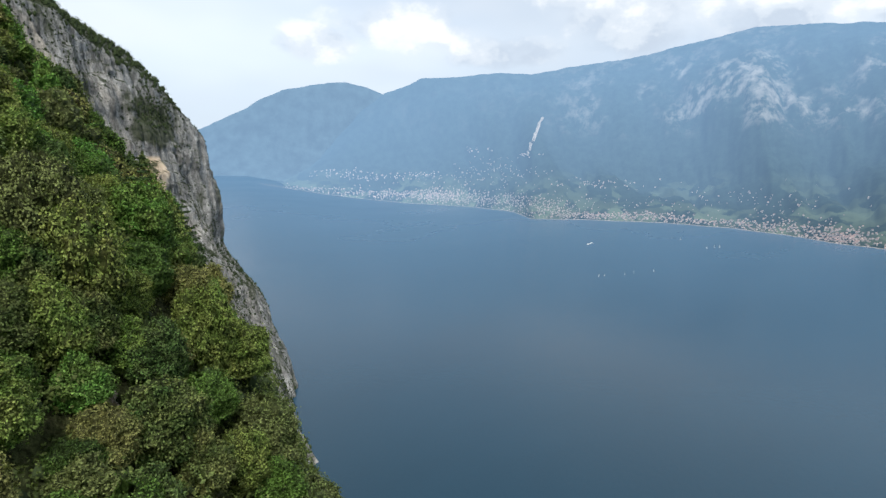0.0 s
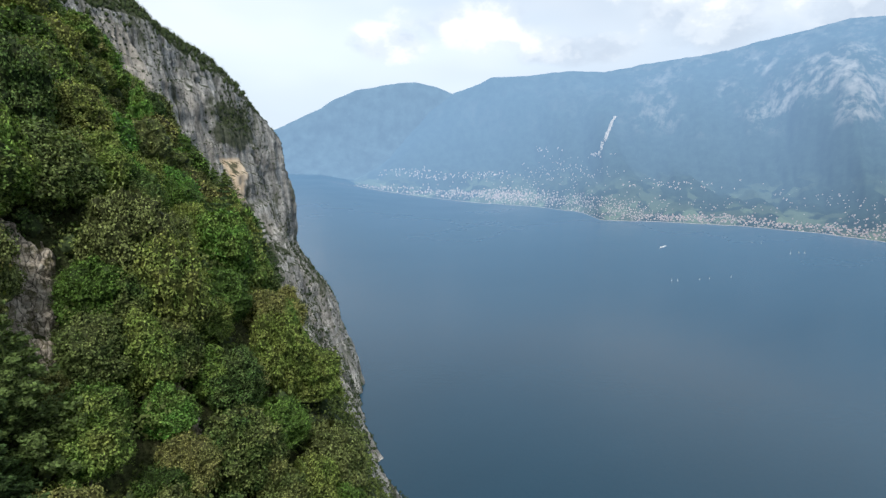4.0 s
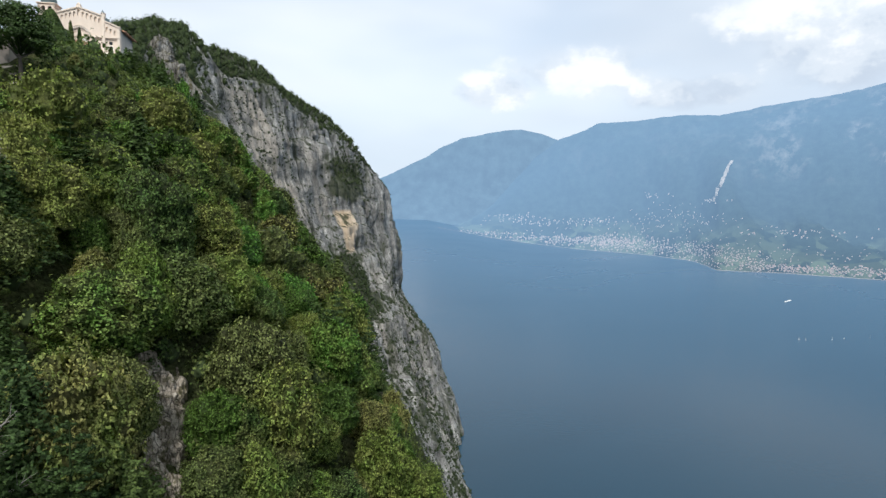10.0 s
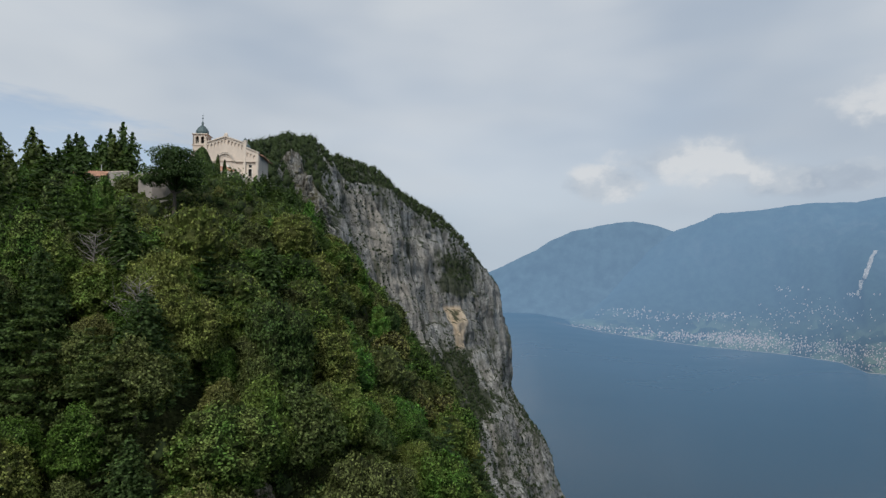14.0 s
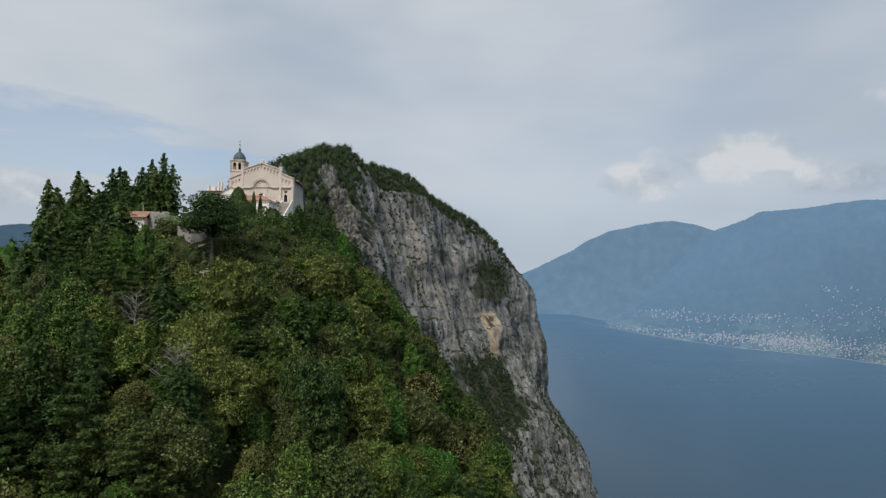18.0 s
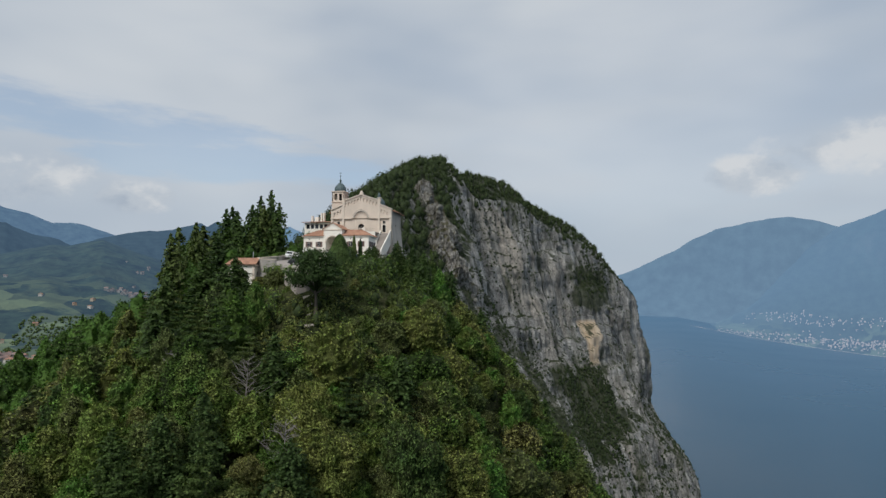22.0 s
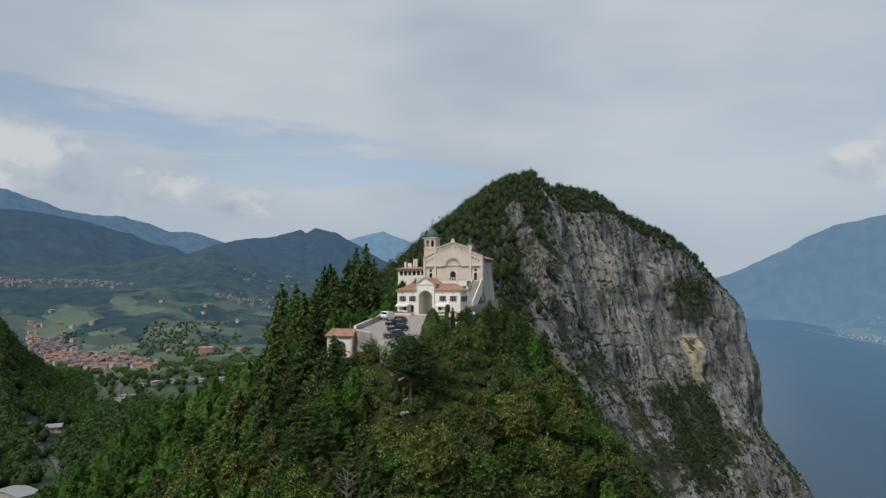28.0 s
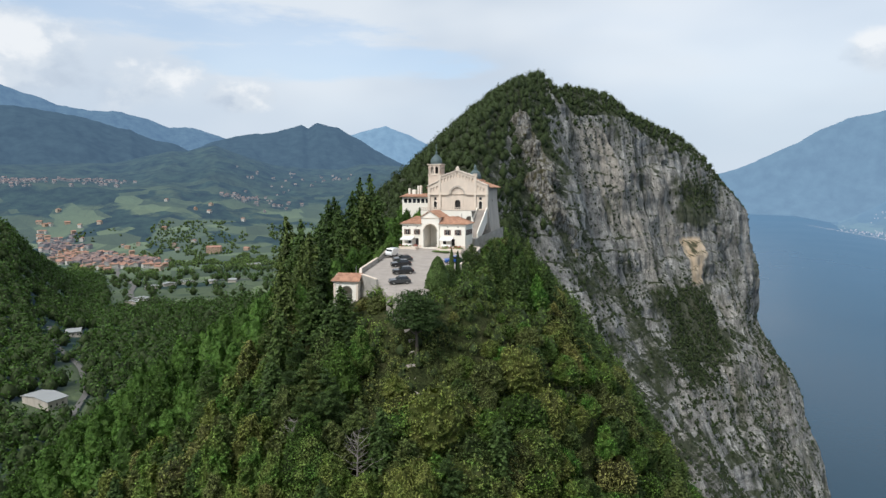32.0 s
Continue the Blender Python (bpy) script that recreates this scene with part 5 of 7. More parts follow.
CLOTH = plain("white_canvas", (0.82, 0.81, 0.78), 0.9, vary=0.04)
GLASS = plain("dark_window_glass", (0.02, 0.024, 0.03), 0.08, 0, 0.6, vary=0.2, bumped=0)
RUBBER = plain("black_rubber", (0.02, 0.02, 0.02), 0.9, vary=0.2)
STEEL = plain("brushed_steel", (0.5, 0.5, 0.5), 0.35, 0.9, vary=0.1)
FLOWER = foliage("red_flowers", [(0.30, 0.03, 0.03), (0.45, 0.10, 0.09), (0.30, 0.20, 0.16)])
HEDGE = foliage("hedge_leaves", [(0.060, 0.105, 0.024), (0.085, 0.140, 0.030)])
GRASS = plain("lawn_grass", (0.075, 0.125, 0.030), 0.95, vary=0.3, scale=2.0, bumped=0.05)
BASE_Z = 38.6
SITE = pose(2.5, 155.6, BASE_Z, 0, 0, -21)


def shuttered_window(parent, x, z, y=0.0, w=0.85, h=1.35, side=None):
    """A dark window in a plain surround with an open shutter on each side."""
    win = block("window", (x - w / 2, y - 0.03, z - h / 2), (x + w / 2, y + 0.06, z + h / 2), GLASS, parent)
    block("window_frame", (x - w / 2 - 0.07, y - 0.02, z + h / 2), (x + w / 2 + 0.07, y + 0.05, z + h / 2 + 0.09), TRIM, win)
    block("window_sill", (x - w / 2 - 0.12, y - 0.12, z - h / 2 - 0.1), (x + w / 2 + 0.12, y + 0.05, z - h / 2), TRIM, win)
    block("mullion", (x - 0.03, y - 0.045, z - h / 2), (x + 0.03, y - 0.02, z + h / 2), TRIM, win)
    for s in (-1, 1):
        a, b = sorted((x + s * (w / 2 + 0.03), x + s * (w / 2 + 0.47)))
        block("shutter", (a, y - 0.075, z - h / 2), (b, y - 0.02, z + h / 2), SHUTTER, win, "brown wooden shutter")
    return win


# ---- church ----
def build_church():
    c = tagged(new("church"), "cream gabled church with bell tower on the cliff edge", "church")
    c.matrix_basis = SITE
    X0, W, Y = -0.7, 9.1, 22.8
    f = lambda x: X0 + x
    front = [(f(-W), 2), (f(W), 2), (f(W), 15.5), (f(5.4), 17.1), (f(5.4), 18.2), (f(0), 20.0), (f(-5.4), 18.2), (f(-5.4), 17.1), (f(-W), 15.5)]
    door, lights = arch(f(0), 8.9, 1.75, 2.7), [arch(f(-6.9), 9.0, 1.0, 2.2), arch(f(6.9), 9.0, 1.0, 2.2)]
    small = [rect(f(-7.3), f(-6.5), 11.5, 12.3), rect(f(6.5), f(7.3), 11.5, 12.3)]
    # small blind arches that climb with the gable
    blind = []
    for x in np.arange(-4.65, 4.7, 0.93):
        top = 19.35 - abs(x) * 0.33
        blind.append(arch(f(x), top - 1.25, 0.56, 1.25 + (0.25 if abs(x) < 0.2 else 0), 6))
    for s in (-1, 1):
        for x in (6.2, 7.1, 8.0):
            blind.append(arch(f(s * x), 15.9 - 1.0 - (x - 5.4) * 0.42, 0.5, 1.15, 6))
    plate("facade", front, [door] + lights + small, 0.9, CREAM, c, Y + 0.14, "smooth cream stone front")
    plate("facade_relief", [(p[0], max(p[1], 13.2)) for p in front], blind + [arch(f(0), 13.2 + 0.001, 4.9, 2.55, 20)], 0.30, CREAM, c, Y - 0.16, "relief layer with small blind arches")
    for name, r0, r1, y0 in (("arch_band", 2.0, 2.5, Y - 0.26), ("arch_moulding", 2.5, 2.68, Y - 0.36), ("niche_band", 1.55, 1.68, Y + 0.0)):
        V, F = ring(f(0), 13.2 if r0 > 1.9 else 13.1, r0, r1, y0, Y + 0.2)
        solid(name, V, F, TRIM if name != "arch_band" else GREYWALL, c)
    for i in range(17):
        t = math.pi * (i + 0.5) / 17
        V, F = ring(f(0), 13.2, 2.06, 2.46, Y - 0.31, Y - 0.24, t - 0.05, t + 0.05, 2)
        solid("voussoir", V, F, TRIM, c)
    for s in (-1, 1):
        block("niche_pilaster", (f(s * 1.62 - 0.1), Y + 0.02, 8.9), (f(s * 1.62 + 0.1), Y + 0.2, 13.1), TRIM, c)
        block("pilaster", (f(s * 5.4 - 0.32), Y - 0.3, 8.9), (f(s * 5.4 + 0.32), Y + 0.2, 18.0), TRIM, c, bevel=0.03)
        block("corner_pilaster", (f(s * 8.8 - 0.34), Y - 0.3, 3.0), (f(s * 8.8 + 0.34), Y + 0.2, 15.4), TRIM, c, bevel=0.03)
        block("pinnacle", (f(s * 5.4 - 0.42), Y - 0.2, 18.0), (f(s * 5.4 + 0.42), Y + 0.7, 18.9), TRIM, c, bevel=0.05)
        block("pinnacle_cap", (f(s * 5.4 - 0.55), Y - 0.3, 18.9), (f(s * 5.4 + 0.55), Y + 0.8, 19.1), TRIM, c, bevel=0.04)
        block("corner_block", (f(s * 8.8 - 0.42), Y - 0.2, 15.4), (f(s * 8.8 + 0.42), Y + 0.7, 16.0), TRIM, c, bevel=0.05)
        block("cornice", (f(s * 5.7) if s > 0 else f(-9.2), Y - 0.42, 13.0), (f(9.2) if s > 0 else f(-5.7), Y + 0.15, 13.3), TRIM, c, bevel=0.04)
        block("inner_cornice", (f(2.75) if s > 0 else f(-5.1), Y - 0.4, 13.0), (f(5.1) if s > 0 else f(-2.75), Y + 0.15, 13.3), TRIM, c, bevel=0.04)
        # raking copings
        for (xa, za), (xb, zb), n in (((0, 20.0), (5.1, 18.3), "gable_coping"), ((5.7, 17.0), (9.2, 15.55), "aisle_coping")):
            V = [(f(s * x), y, z + dz) for x, z in ((xa, za), (xb, zb)) for y in (Y - 0.45, Y + 1.0) for dz in (0.0, 0.3)]
            solid(n, V, [(0, 1, 3, 2), (4, 6, 7, 5), (0, 4, 5, 1), (2, 3, 7, 6), (1, 5, 7, 3), (0, 2, 6, 4)], TRIM, c)
        solid("rose_tablet", [(f(s * 8.1 + dx), Y - 0.05, 9.9 + dz) for dx, dz in ((-0.2, -0.35), (0.2, -0.35), (0.2, 0.35), (-0.2, 0.35))], [(0, 1, 2, 3)], TRIM, c) if s > 0 else None
    block("gable_block", (f(-0.5), Y - 0.2, 20.1), (f(0.5), Y + 0.7, 20.75), TRIM, c, bevel=0.05)
    V, F = lathe([(0.42, 20.75), (0.48, 20.9), (0.34, 21.1), (0.10, 21.3)], 10, f(0), Y + 0.25)
    solid("gable_cap", V, F, TRIM, c)
    d = block("door", (f(-0.87), Y + 0.55, 8.9), (f(0.87), Y + 0.62, 11.6), DARK, c, "dark arched doorway")
    for n, x in (("side_door", -6.9), ("side_door", 6.9)):
        block(n, (f(x - 0.5), Y + 0.55, 9.0), (f(x + 0.5), Y + 0.62, 11.2), DARK, c)
        V, F = ring(f(x), 10.7, 0.5, 0.66, Y + 0.06, Y + 0.3)
        solid("door_arch", V, F, WHITE, c)
        block("door_jamb", (f(x - 0.66), Y + 0.06, 9.0), (f(x - 0.5), Y + 0.3, 10.7), WHITE, c)
        block("door_jamb", (f(x + 0.5), Y + 0.06, 9.0), (f(x + 0.66), Y + 0.3, 10.7), WHITE, c)
        block("window", (f(x - 0.4), Y + 0.5, 11.5), (f(x + 0.4), Y + 0.56, 12.3), GLASS, c)
    # nave
    side = [arch(28, 9.5, 1.0, 2.2)]
    turn = Matrix.Translation((f(W), 0, 0)) @ Matrix.Rotation(math.pi / 2, 4, "Z")
    plate("nave_wall", [(23.9, -3), (34, -3), (34, 15.2), (23.9, 15.2)], side, 0.7, GREYWALL, c, 0.0, "mottled grey side wall", turn)
    block("nave_wall", (f(-W), 23.9, -2), (f(-W) + 0.7, 34, 15.2), CREAM, c)
    block("nave_wall", (f(-W), 33.4, -2), (f(W), 34, 15.2), GREYWALL, c)
    # battered foot of the side wall
    V = [(f(W) + x, y, z) for y in (22.8, 34) for x, z in ((-0.6, -6), (1.9, -6), (0.02, 11), (-0.6, 11))]
    solid("buttress", V, [(0, 1, 2, 3), (7, 6, 5, 4), (1, 5, 6, 2), (0, 4, 5, 1), (2, 6, 7, 3), (0, 3, 7, 4)], GREYWALL, c, "sloping grey buttressed wall foot")
    for s in (-1, 1):
        roof_tiles("roof", [(f(s * 5.4), 23.8, 17.0), (f(s * 5.4), 34.3, 17.0), (f(0), 34.3, 19.3), (f(0), 23.8, 19.3)], TILE, c)
        roof_tiles("aisle_roof", [(f(s * 10.1), 23.8, 15.0), (f(s * 10.1), 34.3, 15.0), (f(s * 5.3), 34.3, 16.7), (f(s * 5.3), 23.8, 16.7)], TILE, c)
        block("clerestory_wall", (f(s * 5.2 - 0.2), 23.8, 16.0), (f(s * 5.2 + 0.2), 34, 17.0), CREAM, c)
    # small lantern over the crossing
    lx, ly = f(3.0), 31.0
    V, F = lathe([(1.9, 17.4), (1.9, 18.6), (1.5, 19.6), (0.7, 20.3), (0.4, 20.5)], 12, lx, ly)
    solid("crossing_dome", V, F, SLATE, c, "dark low dome")
    V, F = lathe([(0.75, 20.2), (0.75, 20.5), (0.5, 20.5), (0.38, 21.1), (0.5, 21.1), (0.5, 21.25), (0.36, 21.5), (0.1, 21.9), (0.03, 22.2)], 10, lx, ly)
    solid("lantern", V, F, SLATE, c)
    # bell tower
    tx, ty, h = -9.7, 30.0, 1.95
    tower = block("tower", (tx - h, ty - h, 2), (tx + h, ty + h, 19.0), CREAM, c)
    for s in range(4):
        tn = Matrix.Translation((tx, ty, 0)) @ Matrix.Rotation(s * math.pi / 2, 4, "Z") @ Matrix.Translation((0, -h, 0))
        plate("belfry_wall", [(-h, 19.0), (h, 19.0), (h, 22.0), (-h, 22.0)], [arch(-0.75, 19.4, 0.95, 2.1), arch(0.75, 19.4, 0.95, 2.1)], 0.4, CREAM, c, 0.0, "", tn)
    # black block added as the shade within the belfry
    block("belfry_core", (tx - 0.9, ty - 0.9, 19.0), (tx + 0.9, ty + 0.9, 22.0), DARK, c)
    for z, e in ((18.8, 0.22), (22.0, 0.3)):
        block("string_course", (tx - h - e, ty - h - e, z), (tx + h + e, ty + h + e, z + 0.28), TRIM, c, bevel=0.05)
    V, F = lathe([(1.75, 22.2), (1.75, 22.6), (1.8, 23.0), (1.65, 23.7), (1.2, 24.4), (0.55, 25.0), (0.28, 25.2), (0.28, 25.6), (0.36, 25.8), (0.2, 26.1), (0.05, 26.5)], 16, tx, ty)
    solid("tower_dome", V, F, SLATE, c, "green-grey copper onion dome")
    V, F = lathe([(0.05, 26.4), (0.05, 27.0), (0.22, 27.15), (0.22, 27.35), (0.04, 27.5), (0.03, 28.6)], 8, tx, ty)
    solid("finial", V, F, SLATE, c)
    block("cross_arm", (tx - 0.32, ty - 0.03, 28.1), (tx + 0.32, ty + 0.03, 28.2), SLATE, c)
    # terrace in front of the doors, on arches, and the side stair
    holes = [arch(x, 3.6, 2.2, 3.6) for x in (-5.2, -1.9, 1.4, 4.7)]
    plate("terrace_wall", [(f(-W), 1.0), (f(6.0), 1.0), (f(6.0), 8.6), (f(-W), 8.6)], holes, 0.6, WHITE, c, 16.6, "white arcaded terrace wall")
    block("terrace", (f(-W), 16.7, 8.3), (f(6.0), 22.9, 8.6), PAVING, c)
    block("arcade_back", (f(-W), 19.0, 1.0), (f(6.0), 19.2, 8.3), GREYWALL, c)
    block("balustrade_rail", (f(-W), 16.5, 9.45), (f(6.0), 16.75, 9.6), TRIM, c, bevel=0.03)
    for x in np.arange(-8.9, 5.9, 0.62):
        block("baluster", (f(x) - 0.09, 16.54, 8.6), (f(x) + 0.09, 16.72, 9.45), TRIM, c)
    steps = 22
    for i in range(steps):
        z = 8.6 - i * 0.30
        block("stair_step", (f(6.0), 22.6 - (i + 1) * 0.46, z - 1.2), (f(8.7), 22.6 - i * 0.46, z), PAVING, c)
    for x in (5.85, 8.75):
        V = [(f(x) + dx, y, z + dz) for y, z in ((22.7, 8.5), (12.4, 1.9)) for dx in (0, 0.3) for dz in (-3.0, 1.0)]
        solid("stair_parapet", V, [(0, 1, 3, 2), (4, 6, 7, 5), (0, 4, 5, 1), (2, 3, 7, 6), (1, 5, 7, 3), (0, 2, 6, 4)], WHITE, c, "sloping white stair parapet")
    block("stair_landing", (f(5.8), 8.4, -3.0), (f(9.4), 12.6, 1.6), STONE, c)
    V = [(f(x), y, z + dz) for x, y, z in ((9.4, 12.2, 0.9), (11.8, 30.0, 2.6)) for y in (y, y + 0.5) for dz in (-5, 0.9)]
    solid("rampart_wall", V, [(0, 1, 3, 2), (4, 6, 7, 5), (0, 4, 5, 1), (2, 3, 7, 6), (1, 5, 7, 3), (0, 2, 6, 4)], STONE, c, "low stone rampart below the church")
    return c


def build_gatehouse():
    g = tagged(new("gatehouse"), "white two-storey lodge with arched central passage and tiled roofs", "building")
    g.matrix_basis = SITE
    a, b, dp, ev = -8.6, 8.6, 6.5, 5.8
    gate = arch(-0.7, -0.2, 3.7, 6.0, 18)
    doors = [rect(-4.9, -4.0, -0.2, 2.1), rect(-6.9, -6.1, -0.2, 2.0), rect(2.6, 3.5, -0.2, 2.1), rect(4.9, 5.8, -0.2, 2.1)]
    vents = [[(x + 0.22 * math.cos(t), 5.15 + 0.14 * math.sin(t)) for t in np.linspace(0, 2 * math.pi, 10, endpoint=False)] for x in (-7.1, -4.4, 3.9, 6.7)]
    plate("front_wall", [(a, -1.5), (b, -1.5), (b, ev), (a, ev)], [gate] + doors + vents, 0.5, WHITE, g, 0.0, "white plaster wall")
    plate("back_wall", [(a, -1.5), (b, -1.5), (b, ev), (a, ev)], [gate], 0.5, WHITE, g, dp - 0.5)
    for x in (a, b - 0.5):
        block("side_wall", (x, 0.5, -1.5), (x + 0.5, dp - 0.5, ev), WHITE, g)
    for x0, x1 in ((-2.95, -2.55), (1.15, 1.55)):
        block("passage_wall", (x0, 0.5, -1.5), (x1, dp - 0.5, ev), WHITE, g)
    for x in doors:
        block("door", (x[0][0], 0.3, -0.2), (x[1][0], 0.36, 2.1), DARK, g)
    for v in (-7.1, -4.4, 3.9, 6.7):
        block("vent", (v - 0.22, 0.3, 5.0), (v + 0.22, 0.34, 5.3), DARK, g)
    for x in (-7.1, -4.4, 3.9, 6.7):
        shuttered_window(g, x, 3.75)
    turn = Matrix.Translation((b, 0, 0)) @ Matrix.Rotation(math.pi / 2, 4, "Z")
    for y in (1.3, 3.2, 5.2):
        w = shuttered_window(g, y, 3.75, 0.0, 0.7, 1.3)
        for o in (w, *w.children):
            o.data.transform(turn)
    # portal bay: taller, with pediment
    plate("portal", [(-3.1, -1.0), (1.7, -1.0), (1.7, 7.6), (-0.7, 9.1), (-3.1, 7.6)], [gate], 0.35, WHITE, g, -0.35, "white pedimented portal")
    plate("portal_back", [(-3.1, ev), (1.7, ev), (1.7, 7.6), (-0.7, 9.1), (-3.1, 7.6)], [], 0.3, WHITE, g, dp - 0.3)
    for x in (-3.1, 1.4):
        block("portal_side", (x, 0.0, ev - 0.2), (x + 0.3, dp - 0.3, 7.6), WHITE, g)
    for s in (-1, 1):
        roof_tiles("portal_roof", [(-0.7 + s * 2.75, -0.6, 7.45), (-0.7 + s * 2.75, dp + 0.3, 7.45), (-0.7, dp + 0.3, 9.15), (-0.7, -0.6, 9.15)], TILE, g, 0.1)
        V = [(-0.7 + s * x, y, z + dz) for x, z in ((0, 8.95), (2.6, 7.35)) for y in (-0.5, -0.3) for dz in (0, 0.22)]
        solid("raking_cornice", V, [(0, 1, 3, 2), (4, 6, 7, 5), (0, 4, 5, 1), (2, 3, 7, 6), (1, 5, 7, 3), (0, 2, 6, 4)], TRIM, g)
    block("portal_cornice", (-3.25, -0.5, 7.25), (1.85, -0.3, 7.45), TRIM, g, bevel=0.04)
    V, F = ring(-0.7, 3.95, 1.85, 2.05, -0.42, -0.3)
    solid("gate_arch", V, F, TRIM, g)
    V, F = ring(-0.7, 3.6, 1.1, 1.3, dp - 0.75, dp - 0.5)
    solid("inner_arch", V, F, TRIM, g)
    plate("inner_wall", rect(-2.6, 1.2, -0.5, ev), [arch(-0.1, -0.2, 1.9, 4.6)], 0.25, WHITE, g, dp - 1.0)
    block("passage_ceiling", (-2.6, 0.4, 5.75), (1.2, dp, 5.85), WHITE, g)
    e, rz = 0.45, ev + 1.75
    for x0, x1, hip in ((a - e, -2.9, -1), (1.5, b + e, 1)):
        rx0, rx1 = (x0 + 3.2, x1) if hip < 0 else (x0, x1 - 3.2)
        roof_tiles("front_roof", [(x0, -e, ev), (x1, -e, ev), (rx1, dp / 2, rz), (rx0, dp / 2, rz)], TILE, g, 0.1)
        roof_tiles("back_roof", [(x1, dp + e, ev), (x0, dp + e, ev), (rx0, dp / 2, rz), (rx1, dp / 2, rz)], TILE, g, 0.1)
        hx, rx = (x0, rx0) if hip < 0 else (x1, rx1)
        roof_tiles("hip_roof", [(hx, dp + e, ev), (hx, -e, ev), (rx, dp / 2 - 0.01, rz), (rx, dp / 2 + 0.01, rz)], TILE, g, 0.1)
        block("eaves", (x0 + 0.1, -e + 0.1, ev - 0.16), (x1, dp + e - 0.1, ev), WHITE, g)
    block("plinth", (a - 0.06, -0.06, -1.5), (-3.2, 0.0, 0.35), TRIM, g)
    block("plinth", (1.8, -0.06, -1.5), (b + 0.06, 0.0, 0.35), TRIM, g)
    block("chimney", (5.6, 4.4, 6.4), (6.2, 5.0, 8.4), WHITE, g)
    return g


def build_convent():
    k = tagged(new("convent_wing"), "long grey-white convent wing with a ribbon of windows", "building")
    k.matrix_basis = SITE
    x0, x1, y0 = -19.0, -9.9, 25.0
    holes = [rect(x0 + 0.5 + i * 1.4, x0 + 1.6 + i * 1.4, 10.6, 11.9) for i in range(6)] + [rect(-11.9, -10.8, 6.4, 8.0)]
    plate("wall", rect(x0, x1, -8, 12.4), holes, 0.5, WHITE, k, y0, "pale rendered wall")
    block("wall", (x0, y0 + 0.5, -8), (x0 + 0.5, y0 + 12, 12.4), WHITE, k)
    block("wall", (x0, y0 + 11.5, -8), (x1, y0 + 12, 12.4), WHITE, k)
    for h in holes:
        w = block("window", (h[0][0], y0 + 0.25, h[0][1]), (h[1][0], y0 + 0.3, h[2][1]), GLASS, k)
        block("window_frame", (h[0][0], y0 + 0.18, h[2][1] - 0.1), (h[1][0], y0 + 0.25, h[2][1]), SHUTTER, w)
    roof_tiles("roof", [(x0 - 0.7, y0 - 0.7, 12.4), (x1, y0 - 0.7, 12.4), (x1, y0 + 6, 13.3), (x0 - 0.7, y0 + 6, 13.3)], TILE, k, 0.1)
    roof_tiles("roof", [(x1, y0 + 12.6, 12.4), (x0 - 0.7, y0 + 12.6, 12.4), (x0 - 0.7, y0 + 6, 13.3), (x1, y0 + 6, 13.3)], TILE, k, 0.1)
    for x, w, h in ((-18.6, 0.5, 15.0), (-17.4, 1.1, 14.6), (-15.6, 0.4, 15.8), (-14.8, 0.4, 15.9)):
        block("chimney", (x, y0 + 4, 12.4), (x + w, y0 + 5, h), WHITE, k, "white chimney")
    return k


build_church()
build_gatehouse()
build_convent()


# ---- square before the church ----
def square_z(y):
    return 38.35 + 0.088 * (y - 152)


EDGE = [(-7.0, 158.5), (-8.6, 148), (-9.6, 140), (-12.8, 126), (-12.4, 121.5), (-8.8, 116.5), (-6.6, 108), (-4.6, 103.5), (-2.6, 103.8), (0.6, 110), (4.0, 120), (7.6, 130), (11.4, 141), (13.5, 149), (11.0, 156.5), (2.4, 160)]
bm = bmesh.new()
top = [bm.verts.new((x, y, square_z(y) if y < 152 else 38.35)) for x, y in EDGE]
face = bm.faces.new(top)
if face.normal.z < 0:
    face.normal_flip()
res = bmesh.ops.extrude_face_region(bm, geom=[face])
for v in [g for g in res["geom"] if isinstance(g, bmesh.types.BMVert)]:
    v.co.z -= 5.0
bmesh.ops.recalc_face_normals(bm, faces=bm.faces)
square = part("pavement", bm, PAVING, None)
tagged(square, "sloping grey-brown paved church square", "pavement", kind="structure")


def wall_run(name, label, pts, w, h, mat, cap=None):
    """A low wall that follows the square's slope."""
    e = tagged(new(name), label, "wall", kind="structure")
    for (x0, y0), (x1, y1) in zip(pts, pts[1:]):
        d = Vector((x1 - x0, y1 - y0, 0)).normalized()
        n = Vector((-d.y, d.x, 0)) * w / 2
        V = []
        for x, y in ((x0, y0), (x1, y1)):
            z = square_z(min(y, 152))
            for s in (-1, 1):
                for dz in (-4.0, h):
                    V.append((x + s * n.x, y + s * n.y, z + dz))
        F = [(0, 1, 3, 2), (4, 6, 7, 5), (0, 4, 5, 1), (2, 3, 7, 6), (1, 5, 7, 3), (0, 2, 6, 4)]
        solid("wall_body", V, F, mat, e)
        if cap:
            V2 = []
            for x, y in ((x0, y0), (x1, y1)):
                z = square_z(min(y, 152))
                for s in (-1.25, 1.25):
                    for dz in (h + 0.004, h + 0.12):
                        V2.append((x + s * n.x, y + s * n.y, z + dz))
            solid("coping", V2, F, cap, e)
    return e


wall_run("retaining_wall_west", "pale stone parapet wall beside the church square", [(-9.0, 146), (-10.0, 139), (-13.1, 126), (-12.7, 121.3), (-9.0, 116.3)], 0.4, 0.9, STONE, TRIM)
wall_run("retaining_wall_east", "grey stone parapet at the edge of the square", [(7.9, 130), (11.7, 141), (13.8, 149), (11.4, 152.5)], 0.4, 0.8, STONE, TRIM)


